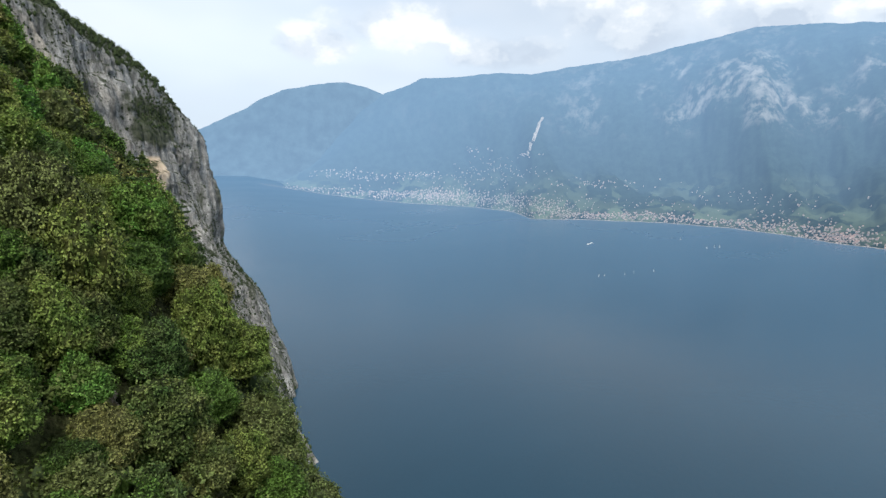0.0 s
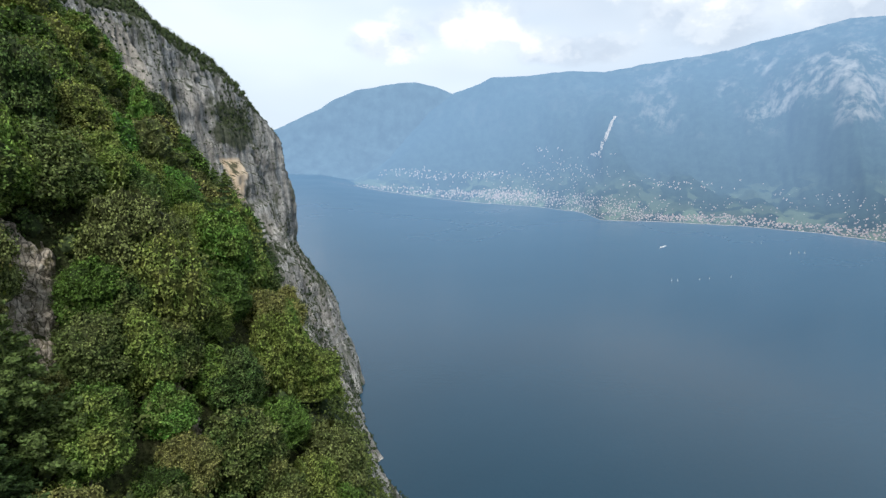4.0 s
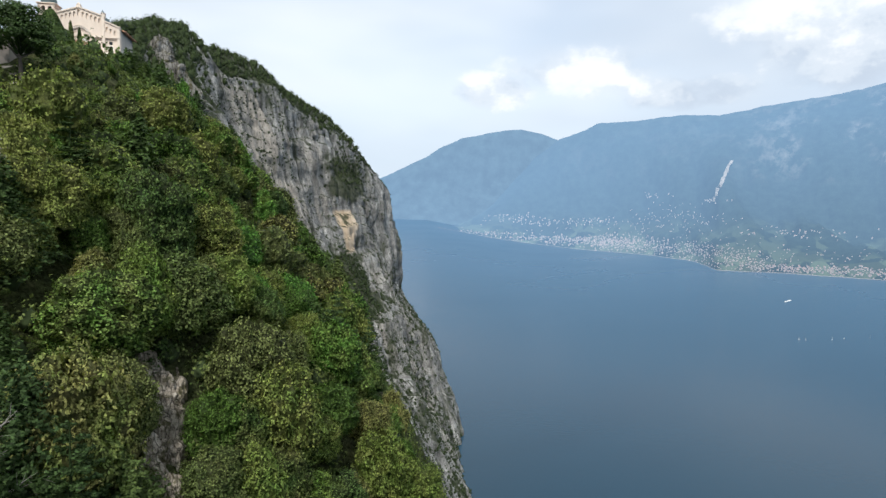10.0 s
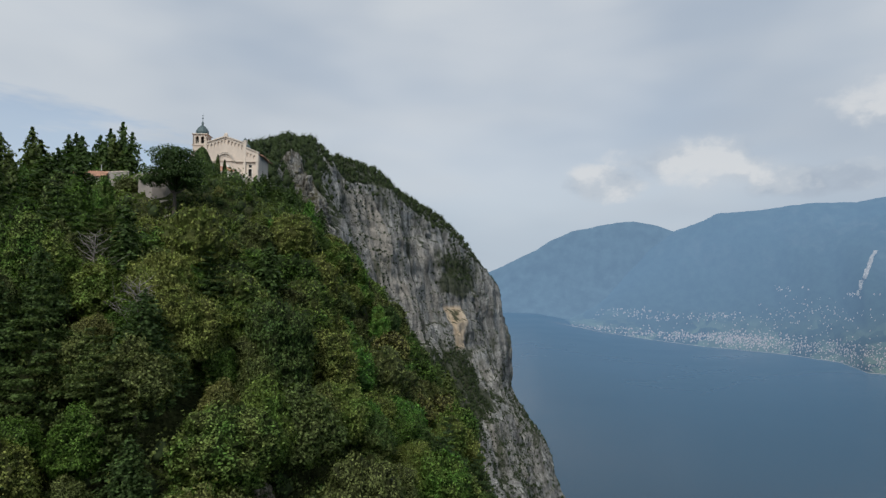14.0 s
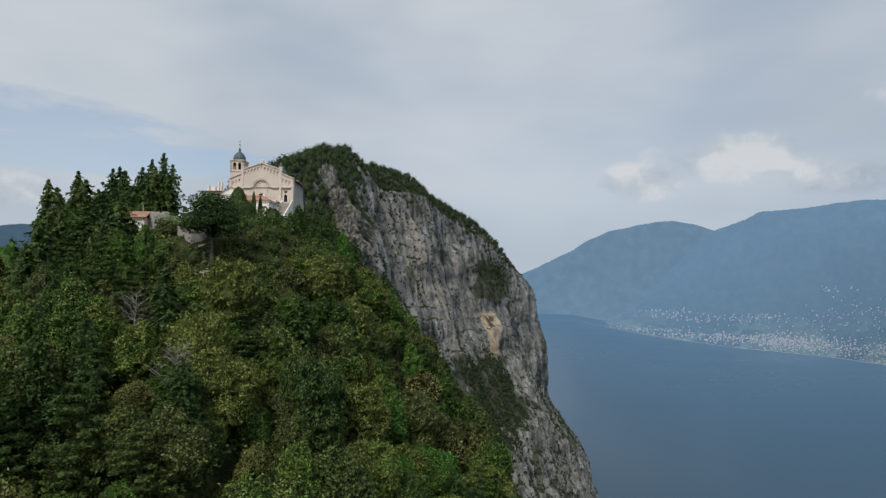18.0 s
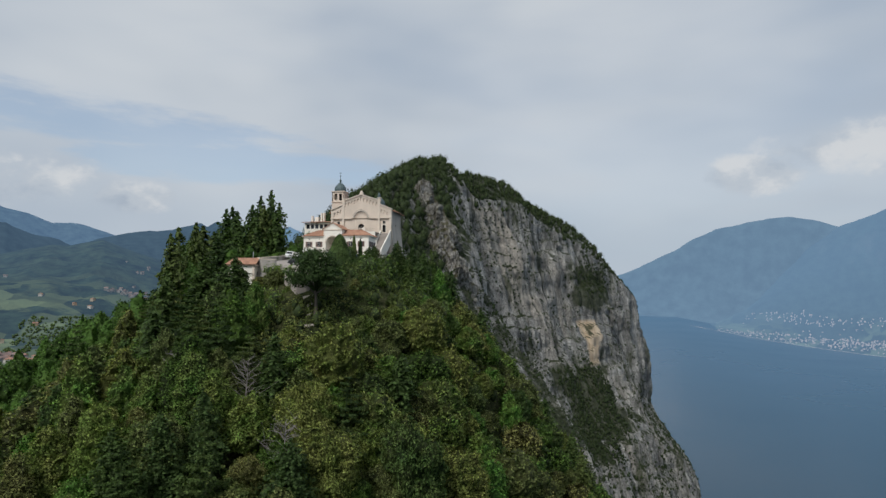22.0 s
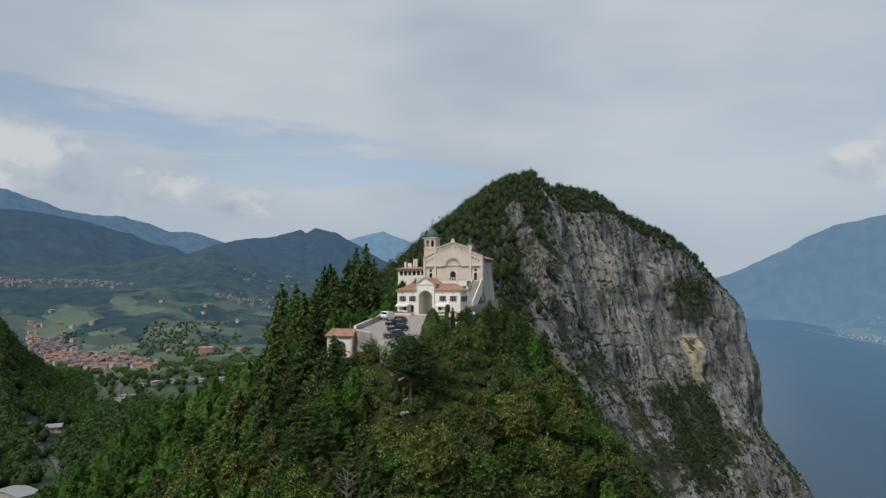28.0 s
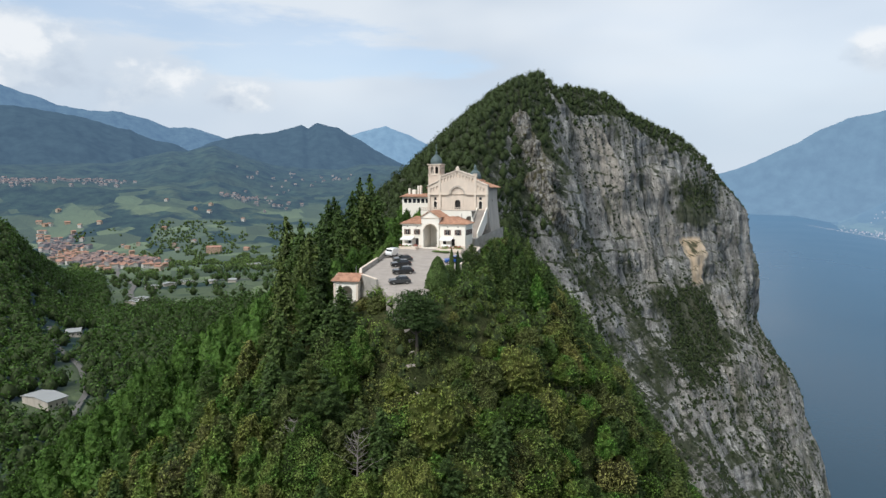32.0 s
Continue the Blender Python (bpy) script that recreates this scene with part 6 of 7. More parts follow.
def leafy_box(name, label, category, pts, w, h, mat, rng, leaf=0.2, dens=90):
    """A clipped hedge along a line."""
    parts = []
    for (x0, y0), (x1, y1) in zip(pts, pts[1:]):
        L = math.hypot(x1 - x0, y1 - y0)
        d = np.array([x1 - x0, y1 - y0, 0]) / L
        n = np.array([-d[1], d[0], 0])
        k = int(L * dens)
        t, a, b = rng.uniform(0, L, k), rng.uniform(-0.5, 0.5, k), rng.uniform(0, 1, k)
        side = rng.integers(0, 3, k)
        a = np.where(side == 0, -0.5, np.where(side == 1, 0.5, a))
        b = np.where(side == 2, 1.0, b)
        base = np.stack([x0 + d[0] * t, y0 + d[1] * t, [square_z(min(v, 152)) for v in y0 + d[1] * t]], 1)
        c = base + n * a[:, None] * w + np.array([0, 0, 1]) * (b * h)[:, None]
        nr = np.where((side == 2)[:, None], [0, 0, 1.0], n * np.sign(a)[:, None])
        parts.append(leaf_cards(c, nr, leaf, rng))
        V, F = [], []
        for s in (0, 1):
            p = base[0] * 0 + np.array([x0, y0, 0]) + d * L * s
            z = square_z(min(p[1], 152))
            for e in (-0.42, 0.42):
                for dz in (-0.3, h * 0.92):
                    V.append(p + n * e * w + [0, 0, z + dz])
        parts.append((np.array(V), np.array([(0, 1, 3), (0, 3, 2), (4, 6, 7), (4, 7, 5), (0, 4, 5), (0, 5, 1), (2, 3, 7), (2, 7, 6), (1, 5, 7), (1, 7, 3)])))
    V, F = merge(parts)
    return tagged(new(name, tri_mesh(name, V, F, mat)), label, category)


leafy_box("hedge", "clipped light-green hedge above the square wall", "hedge", [(-10.8, 137), (-9.9, 146), (-8.6, 155)], 1.3, 1.6, HEDGE, rng)


def flower_bed(x0, x1, y0, y1, seed):
    """A raised bed of shrubs and red flowers before the lodge, in the lodge's own axes."""
    r = np.random.default_rng(seed)
    e = tagged(new("flower_bed"), "flower bed with red and green plants before the lodge", "flower bed")
    e.matrix_basis = SITE
    block("kerb", (x0, y0, -0.6), (x1, y1, 0.18), TRIM, e, bevel=0.03)
    for i in range(int((x1 - x0) * 2.2)):
        x, y, s = r.uniform(x0 + 0.3, x1 - 0.3), r.uniform(y0 + 0.3, y1 - 0.3), r.uniform(0.25, 0.6)
        n = r.normal(size=(60, 3))
        n[:, 2] = np.abs(n[:, 2])
        n /= np.linalg.norm(n, axis=1, keepdims=True)
        V, F = leaf_cards(np.array([x, y, 0.15]) + n * s, n, 0.16, r)
        ob = new("shrub", tri_mesh("shrub", V, F, FLOWER if i % 3 == 0 else LEAF))
        ob.parent = e
    return e


flower_bed(-8.4, -3.4, -3.6, -1.6, 3)
flower_bed(2.2, 8.6, -3.8, -1.4, 4)
flower_bed(4.0, 9.6, -6.6, -5.0, 5)


def lawn_verge():
    bm = bmesh.new()
    pts = [(2.0, -6.4), (6.6, -8.2), (6.8, -7.0), (2.4, -5.2)]
    vs = [bm.verts.new((x, y, -0.62 + 0.02 * x)) for x, y in pts]
    f = bm.faces.new(vs)
    r = bmesh.ops.extrude_face_region(bm, geom=[f])
    for v in [q for q in r["geom"] if isinstance(q, bmesh.types.BMVert)]:
        v.co.z += 0.25
    bmesh.ops.recalc_face_normals(bm, faces=bm.faces)
    ob = part("lawn", bm, GRASS, None)
    ob.matrix_basis = SITE
    return tagged(ob, "small strip of lawn on the square", "lawn")


lawn_verge()


def awning(x0, x1):
    e = tagged(new("market_tent"), "white canvas awning stall against the lodge", "awning")
    e.matrix_basis = SITE
    V = [(x0, -2.2, 2.0), (x1, -2.2, 2.0), (x1, -0.1, 2.55), (x0, -0.1, 2.55), (x0, -2.2, 1.75), (x1, -2.2, 1.75), (x0, -2.2, 2.04), (x1, -2.2, 2.04), (x1, -0.1, 2.6), (x0, -0.1, 2.6)]
    solid("canopy", V, [(0, 1, 2, 3), (0, 4, 5, 1), (6, 9, 8, 7), (6, 7, 1, 0), (2, 8, 9, 3)], CLOTH, e)
    for x in (x0 + 0.05, x1 - 0.05):
        block("post", (x - 0.03, -2.2, -0.5), (x + 0.03, -2.14, 2.0), STEEL, e)
    block("counter", (x0 + 0.3, -1.6, -0.4), (x1 - 0.3, -1.0, 0.8), CLOTH, e)
    return e


awning(-8.3, -5.0)
awning(2.4, 5.6)


# ---- parked cars ----
def car_paint(name, col):
    m, t, b, geo = material(name, 0.28, 0.3, 0.6)
    t.links.new(ramp(t, noisen(t, geo.outputs["Position"], 3.0), [(0.3, [c * 0.85 for c in col]), (0.7, [c * 1.15 for c in col])]), b.inputs["Base Color"])
    b.inputs["Coat Weight"].default_value = 0.6
    return m


def car(label, paint, length=4.3, width=1.78, height=1.5, van=False):
    e = tagged(new("van" if van else "car"), label, "van" if van else "car", "vehicles parked on the square")
    L, w, h = length / 2, width / 2, height
    low = [(-L, 0.35), (-L, 0.75), (-L * 0.93, 0.95), (-L * 0.35, 1.0), (L * 0.9, 1.0), (L, 0.8), (L, 0.35)]
    if van:
        low = [(-L, 0.35), (-L, 0.95), (-L * 0.85, 1.25), (-L * 0.6, h), (L * 0.98, h), (L, 0.6), (L, 0.35)]
    cab = [(-L * 0.38, 0.99), (-L * 0.05, h), (L * 0.62, h), (L * 0.92, 0.99)]

    def prism(prof, half, inset):
        bm = bmesh.new()
        a = [bm.verts.new((x, -half + (inset if z > 1.2 else 0), z)) for x, z in prof]
        b = [bm.verts.new((x, half - (inset if z > 1.2 else 0), z)) for x, z in prof]
        bm.faces.new(a)
        bm.faces.new(b[::-1])
        for i in range(len(prof)):
            j = (i + 1) % len(prof)
            bm.faces.new((a[j], a[i], b[i], b[j]))
        bmesh.ops.recalc_face_normals(bm, faces=bm.faces)
        bmesh.ops.bevel(bm, geom=bm.edges[:], offset=0.06, segments=2, affect="EDGES")
        return bm

    part("body", prism(low, w, 0.0), paint, e)
    if not van:
        part("cabin_glass", prism(cab, w - 0.06, 0.16), GLASS, e, "dark glazed cabin")
        block("roof_panel", (-L * 0.02, -w + 0.26, h - 0.03), (L * 0.6, w - 0.26, h + 0.03), paint, e, bevel=0.02)
    else:
        block("windscreen", (-L * 0.83, -w + 0.2, 1.28), (-L * 0.66, w - 0.2, 1.75), GLASS, e)
    for x in (-L * 0.62, L * 0.62):
        for s in (-1, 1):
            bm = bmesh.new()
            bmesh.ops.create_cone(bm, cap_ends=True, segments=16, radius1=0.33, radius2=0.33, depth=0.22, matrix=Matrix.Translation((x, s * (w - 0.08), 0.33)) @ Matrix.Rotation(math.pi / 2, 4, "X"))
            wh = part("wheel", bm, RUBBER, e)
            bm = bmesh.new()
            bmesh.ops.create_cone(bm, cap_ends=True, segments=12, radius1=0.2, radius2=0.18, depth=0.25, matrix=Matrix.Translation((x, s * (w - 0.07), 0.33)) @ Matrix.Rotation(math.pi / 2, 4, "X"))
            part("rim", bm, STEEL, wh)
    for s in (-1, 1):
        block("headlight", (-L - 0.01, s * w * 0.7 - 0.17, 0.62), (-L + 0.1, s * w * 0.7 + 0.17, 0.78), STEEL, e)
        block("tail_light", (L - 0.08, s * w * 0.75 - 0.12, 0.7), (L + 0.015, s * w * 0.75 + 0.12, 0.9), FLOWER, e)
    block("bumper", (-L - 0.03, -w * 0.9, 0.33), (-L + 0.12, w * 0.9, 0.5), RUBBER, e)
    return e


BLACK = car_paint("black_car_paint", (0.016, 0.018, 0.022))
GREY = car_paint("grey_car_paint", (0.05, 0.055, 0.06))
BLUE = car_paint("blue_car_paint", (0.02, 0.12, 0.45))
VAN = car_paint("white_van_paint", (0.75, 0.75, 0.74))
for label, paint, x, y, turn, L in (("dark blue-grey hatchback parked on the sloping square", GREY, -4.7, 116.6, 12, 4.1), ("black estate car parked on the sloping square", BLACK, -4.3, 125.2, 10, 4.4),
                                    ("black estate car parked beside another", BLACK, -5.0, 132.2, 14, 4.4), ("dark grey saloon parked near the hedge", GREY, -4.8, 137.2, 14, 4.4), ("bright blue hatchback beside the flower bed", BLUE, 6.6, 135.4, 8, 4.0)):
    o = car(label, paint, L)
    o.matrix_basis = pose(x, y, square_z(y) + 0.0, 0, -1.0, turn) @ pose(0, 0, 0, 5.0 * math.cos(radians(turn)), 0, 0)
o = car("white van parked by the hedge", VAN, 4.3, 1.7, 1.9, True)
o.matrix_basis = pose(-7.6, 143.5, square_z(143.5), 5, 0, 70)


# ---- garden shrine below the square ----
def build_shrine():
    k = tagged(new("chapel"), "small open chapel with arches and a terracotta roof", "chapel")
    zg = 31.4
    k.matrix_basis = pose(-15.0, 121.6, zg, 0, 0, -14)
    plate("front_wall", rect(-2.5, 2.5, -2, 3.7), [arch(0.2, 0.0, 2.3, 3.0, 14)], 0.4, WHITE, k, -2.0)
    plate("back_wall", rect(-2.5, 2.5, -2, 3.7), [], 0.4, WHITE, k, 1.7)
    for x in (-2.5, 2.1):
        plate("side_wall", rect(-1.6, 1.7, -2, 3.7), [arch(0, 0.0, 1.7, 2.8, 12)], 0.4, WHITE, k, 0.0, "", Matrix.Translation((x + 0.4, 0, 0)) @ Matrix.Rotation(math.pi / 2, 4, "Z"))
    for x in (-2.55, 2.15):
        block("corner_pier", (x, -2.1, -2), (x + 0.4, -1.99, 3.5), TRIM, k)
    block("cornice", (-2.8, -2.3, 3.7), (2.8, 2.4, 3.9), TRIM, k, bevel=0.04)
    roof_tiles("roof", [(-3.0, -2.5, 3.9), (3.0, -2.5, 3.9), (2.8, 0.1, 5.2), (-2.4, 0.1, 5.2)], TILE, k, 0.1)
    roof_tiles("roof", [(3.0, 2.7, 3.9), (-3.0, 2.7, 3.9), (-2.4, 0.1, 5.2), (2.8, 0.1, 5.2)], TILE, k, 0.1)
    plate("gable", [(-2.2, 3.9), (2.2, 3.9), (0, 5.1)], [], 0.3, WHITE, k, 0.0, "", Matrix.Translation((-2.4, 0, 0)) @ Matrix.Rotation(math.pi / 2, 4, "Z"))
    block("floor_slab", (-2.6, -2.2, -3.0), (2.6, 2.2, 0.0), STONE, k)
    block("chimney_pole", (1.2, 0.6, 4.6), (1.3, 0.7, 6.6), STEEL, k)


build_shrine()

# ---- trees round the square ----
V, F = cypress_crown(rng, 0.75, 8.6, 0.26, 1500)
CYP = tri_mesh("crown", V, F, NEEDLE)
V, F = cypress_crown(rng, 2.9, 8.2, 0.34, 3600)
CONE_BUSH = tri_mesh("crown", V, F, NEEDLE)
V, F = pine_crown(rng, 4.8, 6.6, 0.28, 36, 260)
PINE = tri_mesh("crown", V, F, NEEDLE)
bole = trunk_mesh(rng, 5.6, 0.3, 6, 2.2)
stub = trunk_mesh(rng, 1.0, 0.16, 0)
for x, y, z, s in ((5.6, 121.5, 32.6, 1.0), (6.9, 122.6, 32.4, 0.95)):
    o = tree_kind("cypress_tree", "slender dark column cypress beside the square", "tree", CYP, stub, 0.3)
    o.matrix_basis = pose(x, y, z) @ Matrix.Scale(s, 4)
for x, y, z, s in ((2.6, 113.2, 32.4, 1.0), (4.6, 116.5, 30.8, 0.95)):
    o = tree_kind("cone_tree", "dense dark cone-shaped cypress at the edge of the square", "tree", CONE_BUSH, stub, 0.2)
    o.matrix_basis = pose(x, y, z) @ Matrix.Scale(s, 4)
o = tree_kind("umbrella_pine", "dark spreading pine with a bare leaning trunk", "tree", PINE, bole, 4.0)
o.matrix_basis = pose(-1.3, 97.5, 26.2, 0, 0, 40)
for x, y, z, s, tint in ((-8.4, 110.5, 29.5, 0.6, "bright"), (-11, 113, 29.0, 0.6, "bright"), (6.6, 103.5, 25.2, 0.72, "bright"), (-6, 106, 28.0, 0.5, "light"), (10.6, 112, 25.5, 0.75, "yellow"), (13, 121, 26, 0.8, "yellow")):
    plant("broad", x, y, z, s, 0.9, tint)
for x, y, top in ((-15, 160, 52), (-20, 164, 54), (-13.5, 167, 53.5), (-25, 158, 49.5), (-18, 171, 55), (-12.5, 157, 49), (-22, 151, 46), (-30, 154, 46.5), (-26, 145, 43.5), (-19, 142, 42), (-34, 162, 46), (-24, 134, 42.5), (-31, 138, 40.5), (-20.5, 127, 40.5), (-16.5, 149, 44), (-14, 162.5, 50), (-17, 156, 48), (-21, 158, 49), (-28, 163, 47), (-20, 147, 43), (-29, 146, 42), (-19, 134, 40.5),
                  (9.5, 133, 40.5), (12.5, 128, 38), (15, 135, 41), (17, 141, 42), (11, 138.5, 41)):
    z = ground_z(x, y)
    s = rng.uniform(1.25, 1.75) if x < 0 else 0.7
    top += rng.uniform(0.0, 3.5) if x < 0 and y > 145 else rng.uniform(-2.0, 1.0) if x < 0 else 0
    plant("conifer", x, y, z - 0.3, s, max(0.4, (top - z) / 12.8 / s), (None, "dark")[rng.integers(2)])

for x, y, top, tint in ((15.0, 149.5, 40.0, "dark"), (16.5, 153.5, 40.3, "yellow"), (18.5, 157.5, 40.6, "bright"), (20.0, 162.0, 41.0, "dark"), (21.5, 167.0, 41.5, None), (23.0, 172.0, 42.0, "bright"), (19.0, 152.0, 38.5, "yellow"), (22.5, 159.5, 39.5, "yellow")):
    z = ground_z(x, y)
    plant("broad", x, y, z - 0.3, max(0.4, min(1.1, (top - z) / 8.5)), 1.0, tint)
foot = [(-7.6, 112.5), (-6.8, 109.5), (-5.6, 106.0), (-3.6, 102.2), (-1.4, 103.2), (0.6, 106.6), (1.8, 110.2), (-8.6, 114.6), (-9.6, 112), (3.2, 108.5), (4.6, 112), (6.4, 117), (7.4, 120.5), (8.6, 125), (0.0, 101), (-5, 101.5)]
clump_cloud("square_bushes", [(x, y, square_z(y) - 1.9) for x, y in foot], rng.uniform(1.0, 1.7, len(foot)), rng, LEAF, 130, 0.09, "leafy bushes along the edge of the square", "bushes", 1.0)


# ---- bare rock on the slope ----
def bare_rock(name, k, weeds, tone=(1, 1, 1)):
    """Weathered broken limestone with dark joints and dry grass in its cracks; k sets how fine, weeds how bare."""
    m, t, b, geo = material(name, 0.95, 0, 0.12)
    pos = geo.outputs["Position"]
    big, fine = noisen(t, pos, 0.7 * k, 6, 0.7, (1, 1, 0.6)), noisen(t, pos, 5.0 * k, 5, 0.7)
    col = ramp(t, big, [(0.34, (0.17, 0.145, 0.110)), (0.50, (0.36, 0.315, 0.250)), (0.66, (0.54, 0.485, 0.41))])
    col = mixc(t, 1.0, col, tone, "MULTIPLY")
    joint = node(t, "ShaderNodeTexVoronoi", Scale=1.5 * k)
    joint.feature = "DISTANCE_TO_EDGE"
    m2 = t.nodes.new("ShaderNodeMapping")
    m2.inputs["Rotation"].default_value = (0.3, 0.5, 0.2)
    m2.inputs["Scale"].default_value = (1.5, 1.0, 0.45)
    t.links.new(pos, m2.inputs["Vector"])
    t.links.new(m2.outputs[0], joint.inputs["Vector"])
    edge = mathn(t, "ADD", joint.outputs["Distance"], mathn(t, "MULTIPLY", mathn(t, "SUBTRACT", fine, 0.5), 0.12))
    col = mixc(t, ramp(t, edge, [(0.0, 0.85), (0.05, 0.0)]), col, (0.035, 0.032, 0.026))
    grass = noisen(t, pos, 0.9 * k, 5, 0.65, (1, 1, 1), (3, 9, 4))
    col = mixc(t, ramp(t, grass, [(weeds, 0.0), (weeds + 0.08, 0.85)]), col, mixc(t, fine, (0.055, 0.060, 0.025), (0.16, 0.14, 0.07)))
    t.links.new(col, b.inputs["Base Color"])
    bump(t, b, mathn(t, "ADD", fine, mathn(t, "MULTIPLY", ramp(t, edge, [(0.0, 0.0), (0.12, 1.0)]), 0.8)), 1.0, 0.30 / k)
    return m


BARE = bare_rock("weathered_bare_limestone", 1.0, 0.52)
CRAG = bare_rock("pale_limestone_crag", 0.30, 0.52, (0.74, 0.81, 0.91))


def outcrop(name, label, u0, u1, d0, d1, seed, proud, ledges):
    """A broken limestone face on the slope in a few ledges, its rim sunk in the earth."""
    e = tagged(new(name), label, "rock")
    n, m = 60, 30
    for k in range(ledges):
        U, V = np.meshgrid(np.linspace(-1, 1, n), np.linspace(max(0, k - 0.12), k + 1.12, m) / ledges, indexing="ij")
        P = hill(u0 + (u1 - u0) * V, (d0 + d1) / 2 + (d1 - d0) / 2 * U * (1 - 0.3 * V) - (d1 - d0) * 0.10 * V)
        rim = np.clip(1.2 - np.maximum(np.abs(U), np.abs(2 * V - 1)) ** 3 + 0.45 * fbm(U * 2.2, V * 4, 0, 3, 0.6, seed + 1), 0, 1)
        x, z = P[..., 0], P[..., 2]
        crag = 0.55 * fbm(x * 0.35 + 0.12 * z, z * 0.30, 0, 4, 0.6, seed) + 0.30 * (0.4 - np.abs(vnoise(x * 0.9 + z * 0.5, z * 0.6, 0, seed + 5))) + 0.34 * fbm(x * 1.9 + z, z * 1.6, 0, 3, 0.6, seed + 7)
        lean = 0.9 * ((V * ledges - k) - 0.5) + 0.25 * vnoise(x * 0.5, k * 3.1, 0, seed + 9)
        end = np.clip(np.minimum(V * ledges - k + 0.12, k + 1.12 - V * ledges) * 6, 0, 1)
        off = (proud + crag + lean) * rim * end - 1.2 * (1 - rim) - 0.6 * (1 - end)
        ob = sheet("rock_ledge", P + off[..., None] * np.array([0.2, -0.8, 0.5]), BARE, False)
        ob.parent = e


outcrop("rock_outcrop", "bare grey-brown limestone outcrop between the trees", 137.0, 151.5, 7.6, 16.8, 5, 0.7, 6)
outcrop("rock_outcrop", "small pale rock ledge among bushes", 138.5, 143.0, 19.0, 23.0, 8, 0.8, 2)


def rock_spire(name, label, x, y, top, base, r, seed):
    """A rough upright tower of limestone on the ridge."""
    n, m = 60, 70
    t = np.linspace(0, 2 * np.pi, n)
    v = np.linspace(0, 1, m)
    T, V = np.meshgrid(t, v, indexing="ij")
    lump = 1 + 0.42 * fbm(np.cos(T) * 1.6 + 3, np.sin(T) * 1.6, V * 3.4, 5, 0.65, seed)
    rad = r * (1.5 - 1.15 * V ** 1.2) * lump * np.where(V > 0.96, 0.2, 1)
    P = np.stack([x + rad * np.cos(T), y + rad * np.sin(T), base + (top - base) * V + 1.2 * fbm(np.cos(T), np.sin(T), V * 3, 3, 0.5, seed + 2)], -1)
    P[-1] = P[0]
    return tagged(sheet(name, P, CRAG, False), label, "rock", kind="structure")


rock_spire("ground_crag", "pale limestone spire on the ridge above the church", 57, 357, 98, 56, 9.5, 3)
rock_spire("ground_crag", "broken limestone buttress below the ridge", 60, 330, 80, 34, 11.0, 6)
rock_spire("ground_crag", "grey limestone tower beside the brush", 58, 300, 64, 12, 11.0, 9)
rock_spire("ground_crag", "low pale rock rib above the church", 45, 350, 88, 62, 7.0, 12)
rock_spire("ground_crag", "pale stepped limestone rib under the summit woods", 52, 338, 84, 50, 7.0, 15)

def footpath(pts, w):
    """A narrow gravel path laid on the slope."""
    pts = np.array(pts, float)
    k = np.linspace(0, len(pts) - 1, len(pts) * 8)
    x, y = soften(np.interp(k, np.arange(len(pts)), pts[:, 0]), 8), soften(np.interp(k, np.arange(len(pts)), pts[:, 1]), 8)
    nx, ny = np.gradient(y), -np.gradient(x)
    ln = np.hypot(nx, ny)
    rows = []
    for o in (-w / 2, 0, w / 2):
        a, b = x + nx / ln * o, y + ny / ln * o
        rows.append(np.stack([a, b, [ground_z(p, q) + 0.35 for p, q in zip(a, b)]], 1))
    return tagged(sheet("footpath", np.stack(rows, 1), PAVING), "pale gravel footpath winding below the pine", "path", kind="structure")


footpath([(-3.0, 103), (-1.5, 99), (-2.4, 95.5), (-0.6, 92), (1.2, 88.5), (-0.5, 85)], 1.6)

# ---- bare trees ----
def bare_tree(x, y, h, seed):
    r = np.random.default_rng(seed)
    e = tagged(new("bare_tree"), "leafless grey tree among the green crowns", "tree")
    e.matrix_basis = pose(x, y, ground_z(x, y))
    V, F = tube([(0, 0, -1), (0.1, 0, h * 0.4), (0.3, 0.1, h)], [0.16, 0.11, 0.03], 6)
    ob = new("trunk", tri_mesh("trunk", V, F, DEAD))
    ob.parent = e
    parts = []
    for i in range(34):
        f = r.uniform(0.3, 0.98)
        s = np.array([0.3 * f, 0.1 * f, h * f])
        a, L = i * 2.4, (1.25 - f) * h * r.uniform(0.35, 0.6)
        d = np.array([math.cos(a), math.sin(a), r.uniform(0.3, 0.9)])
        q = s + d * L
        parts.append(tube([s, (s + q) / 2 + r.normal(scale=0.15, size=3), q], [0.045, 0.03, 0.01], 4))
        for k in range(3):
            w = s + d * L * r.uniform(0.4, 0.9)
            parts.append(tube([w, w + r.normal(scale=0.5, size=3) + [0, 0, 0.3]], [0.02, 0.006], 3))
    V, F = merge(parts)
    ob = new("bare_crown", tri_mesh("bare_crown", V, F, DEAD))
    ob.parent = e


for i, (x, y, h) in enumerate(((-3.5, 44.5, 9.0), (-4.0, 67, 8), (-9, 76, 8), (-18, 80, 8))):
    bare_tree(x, y, h, 100 + i)

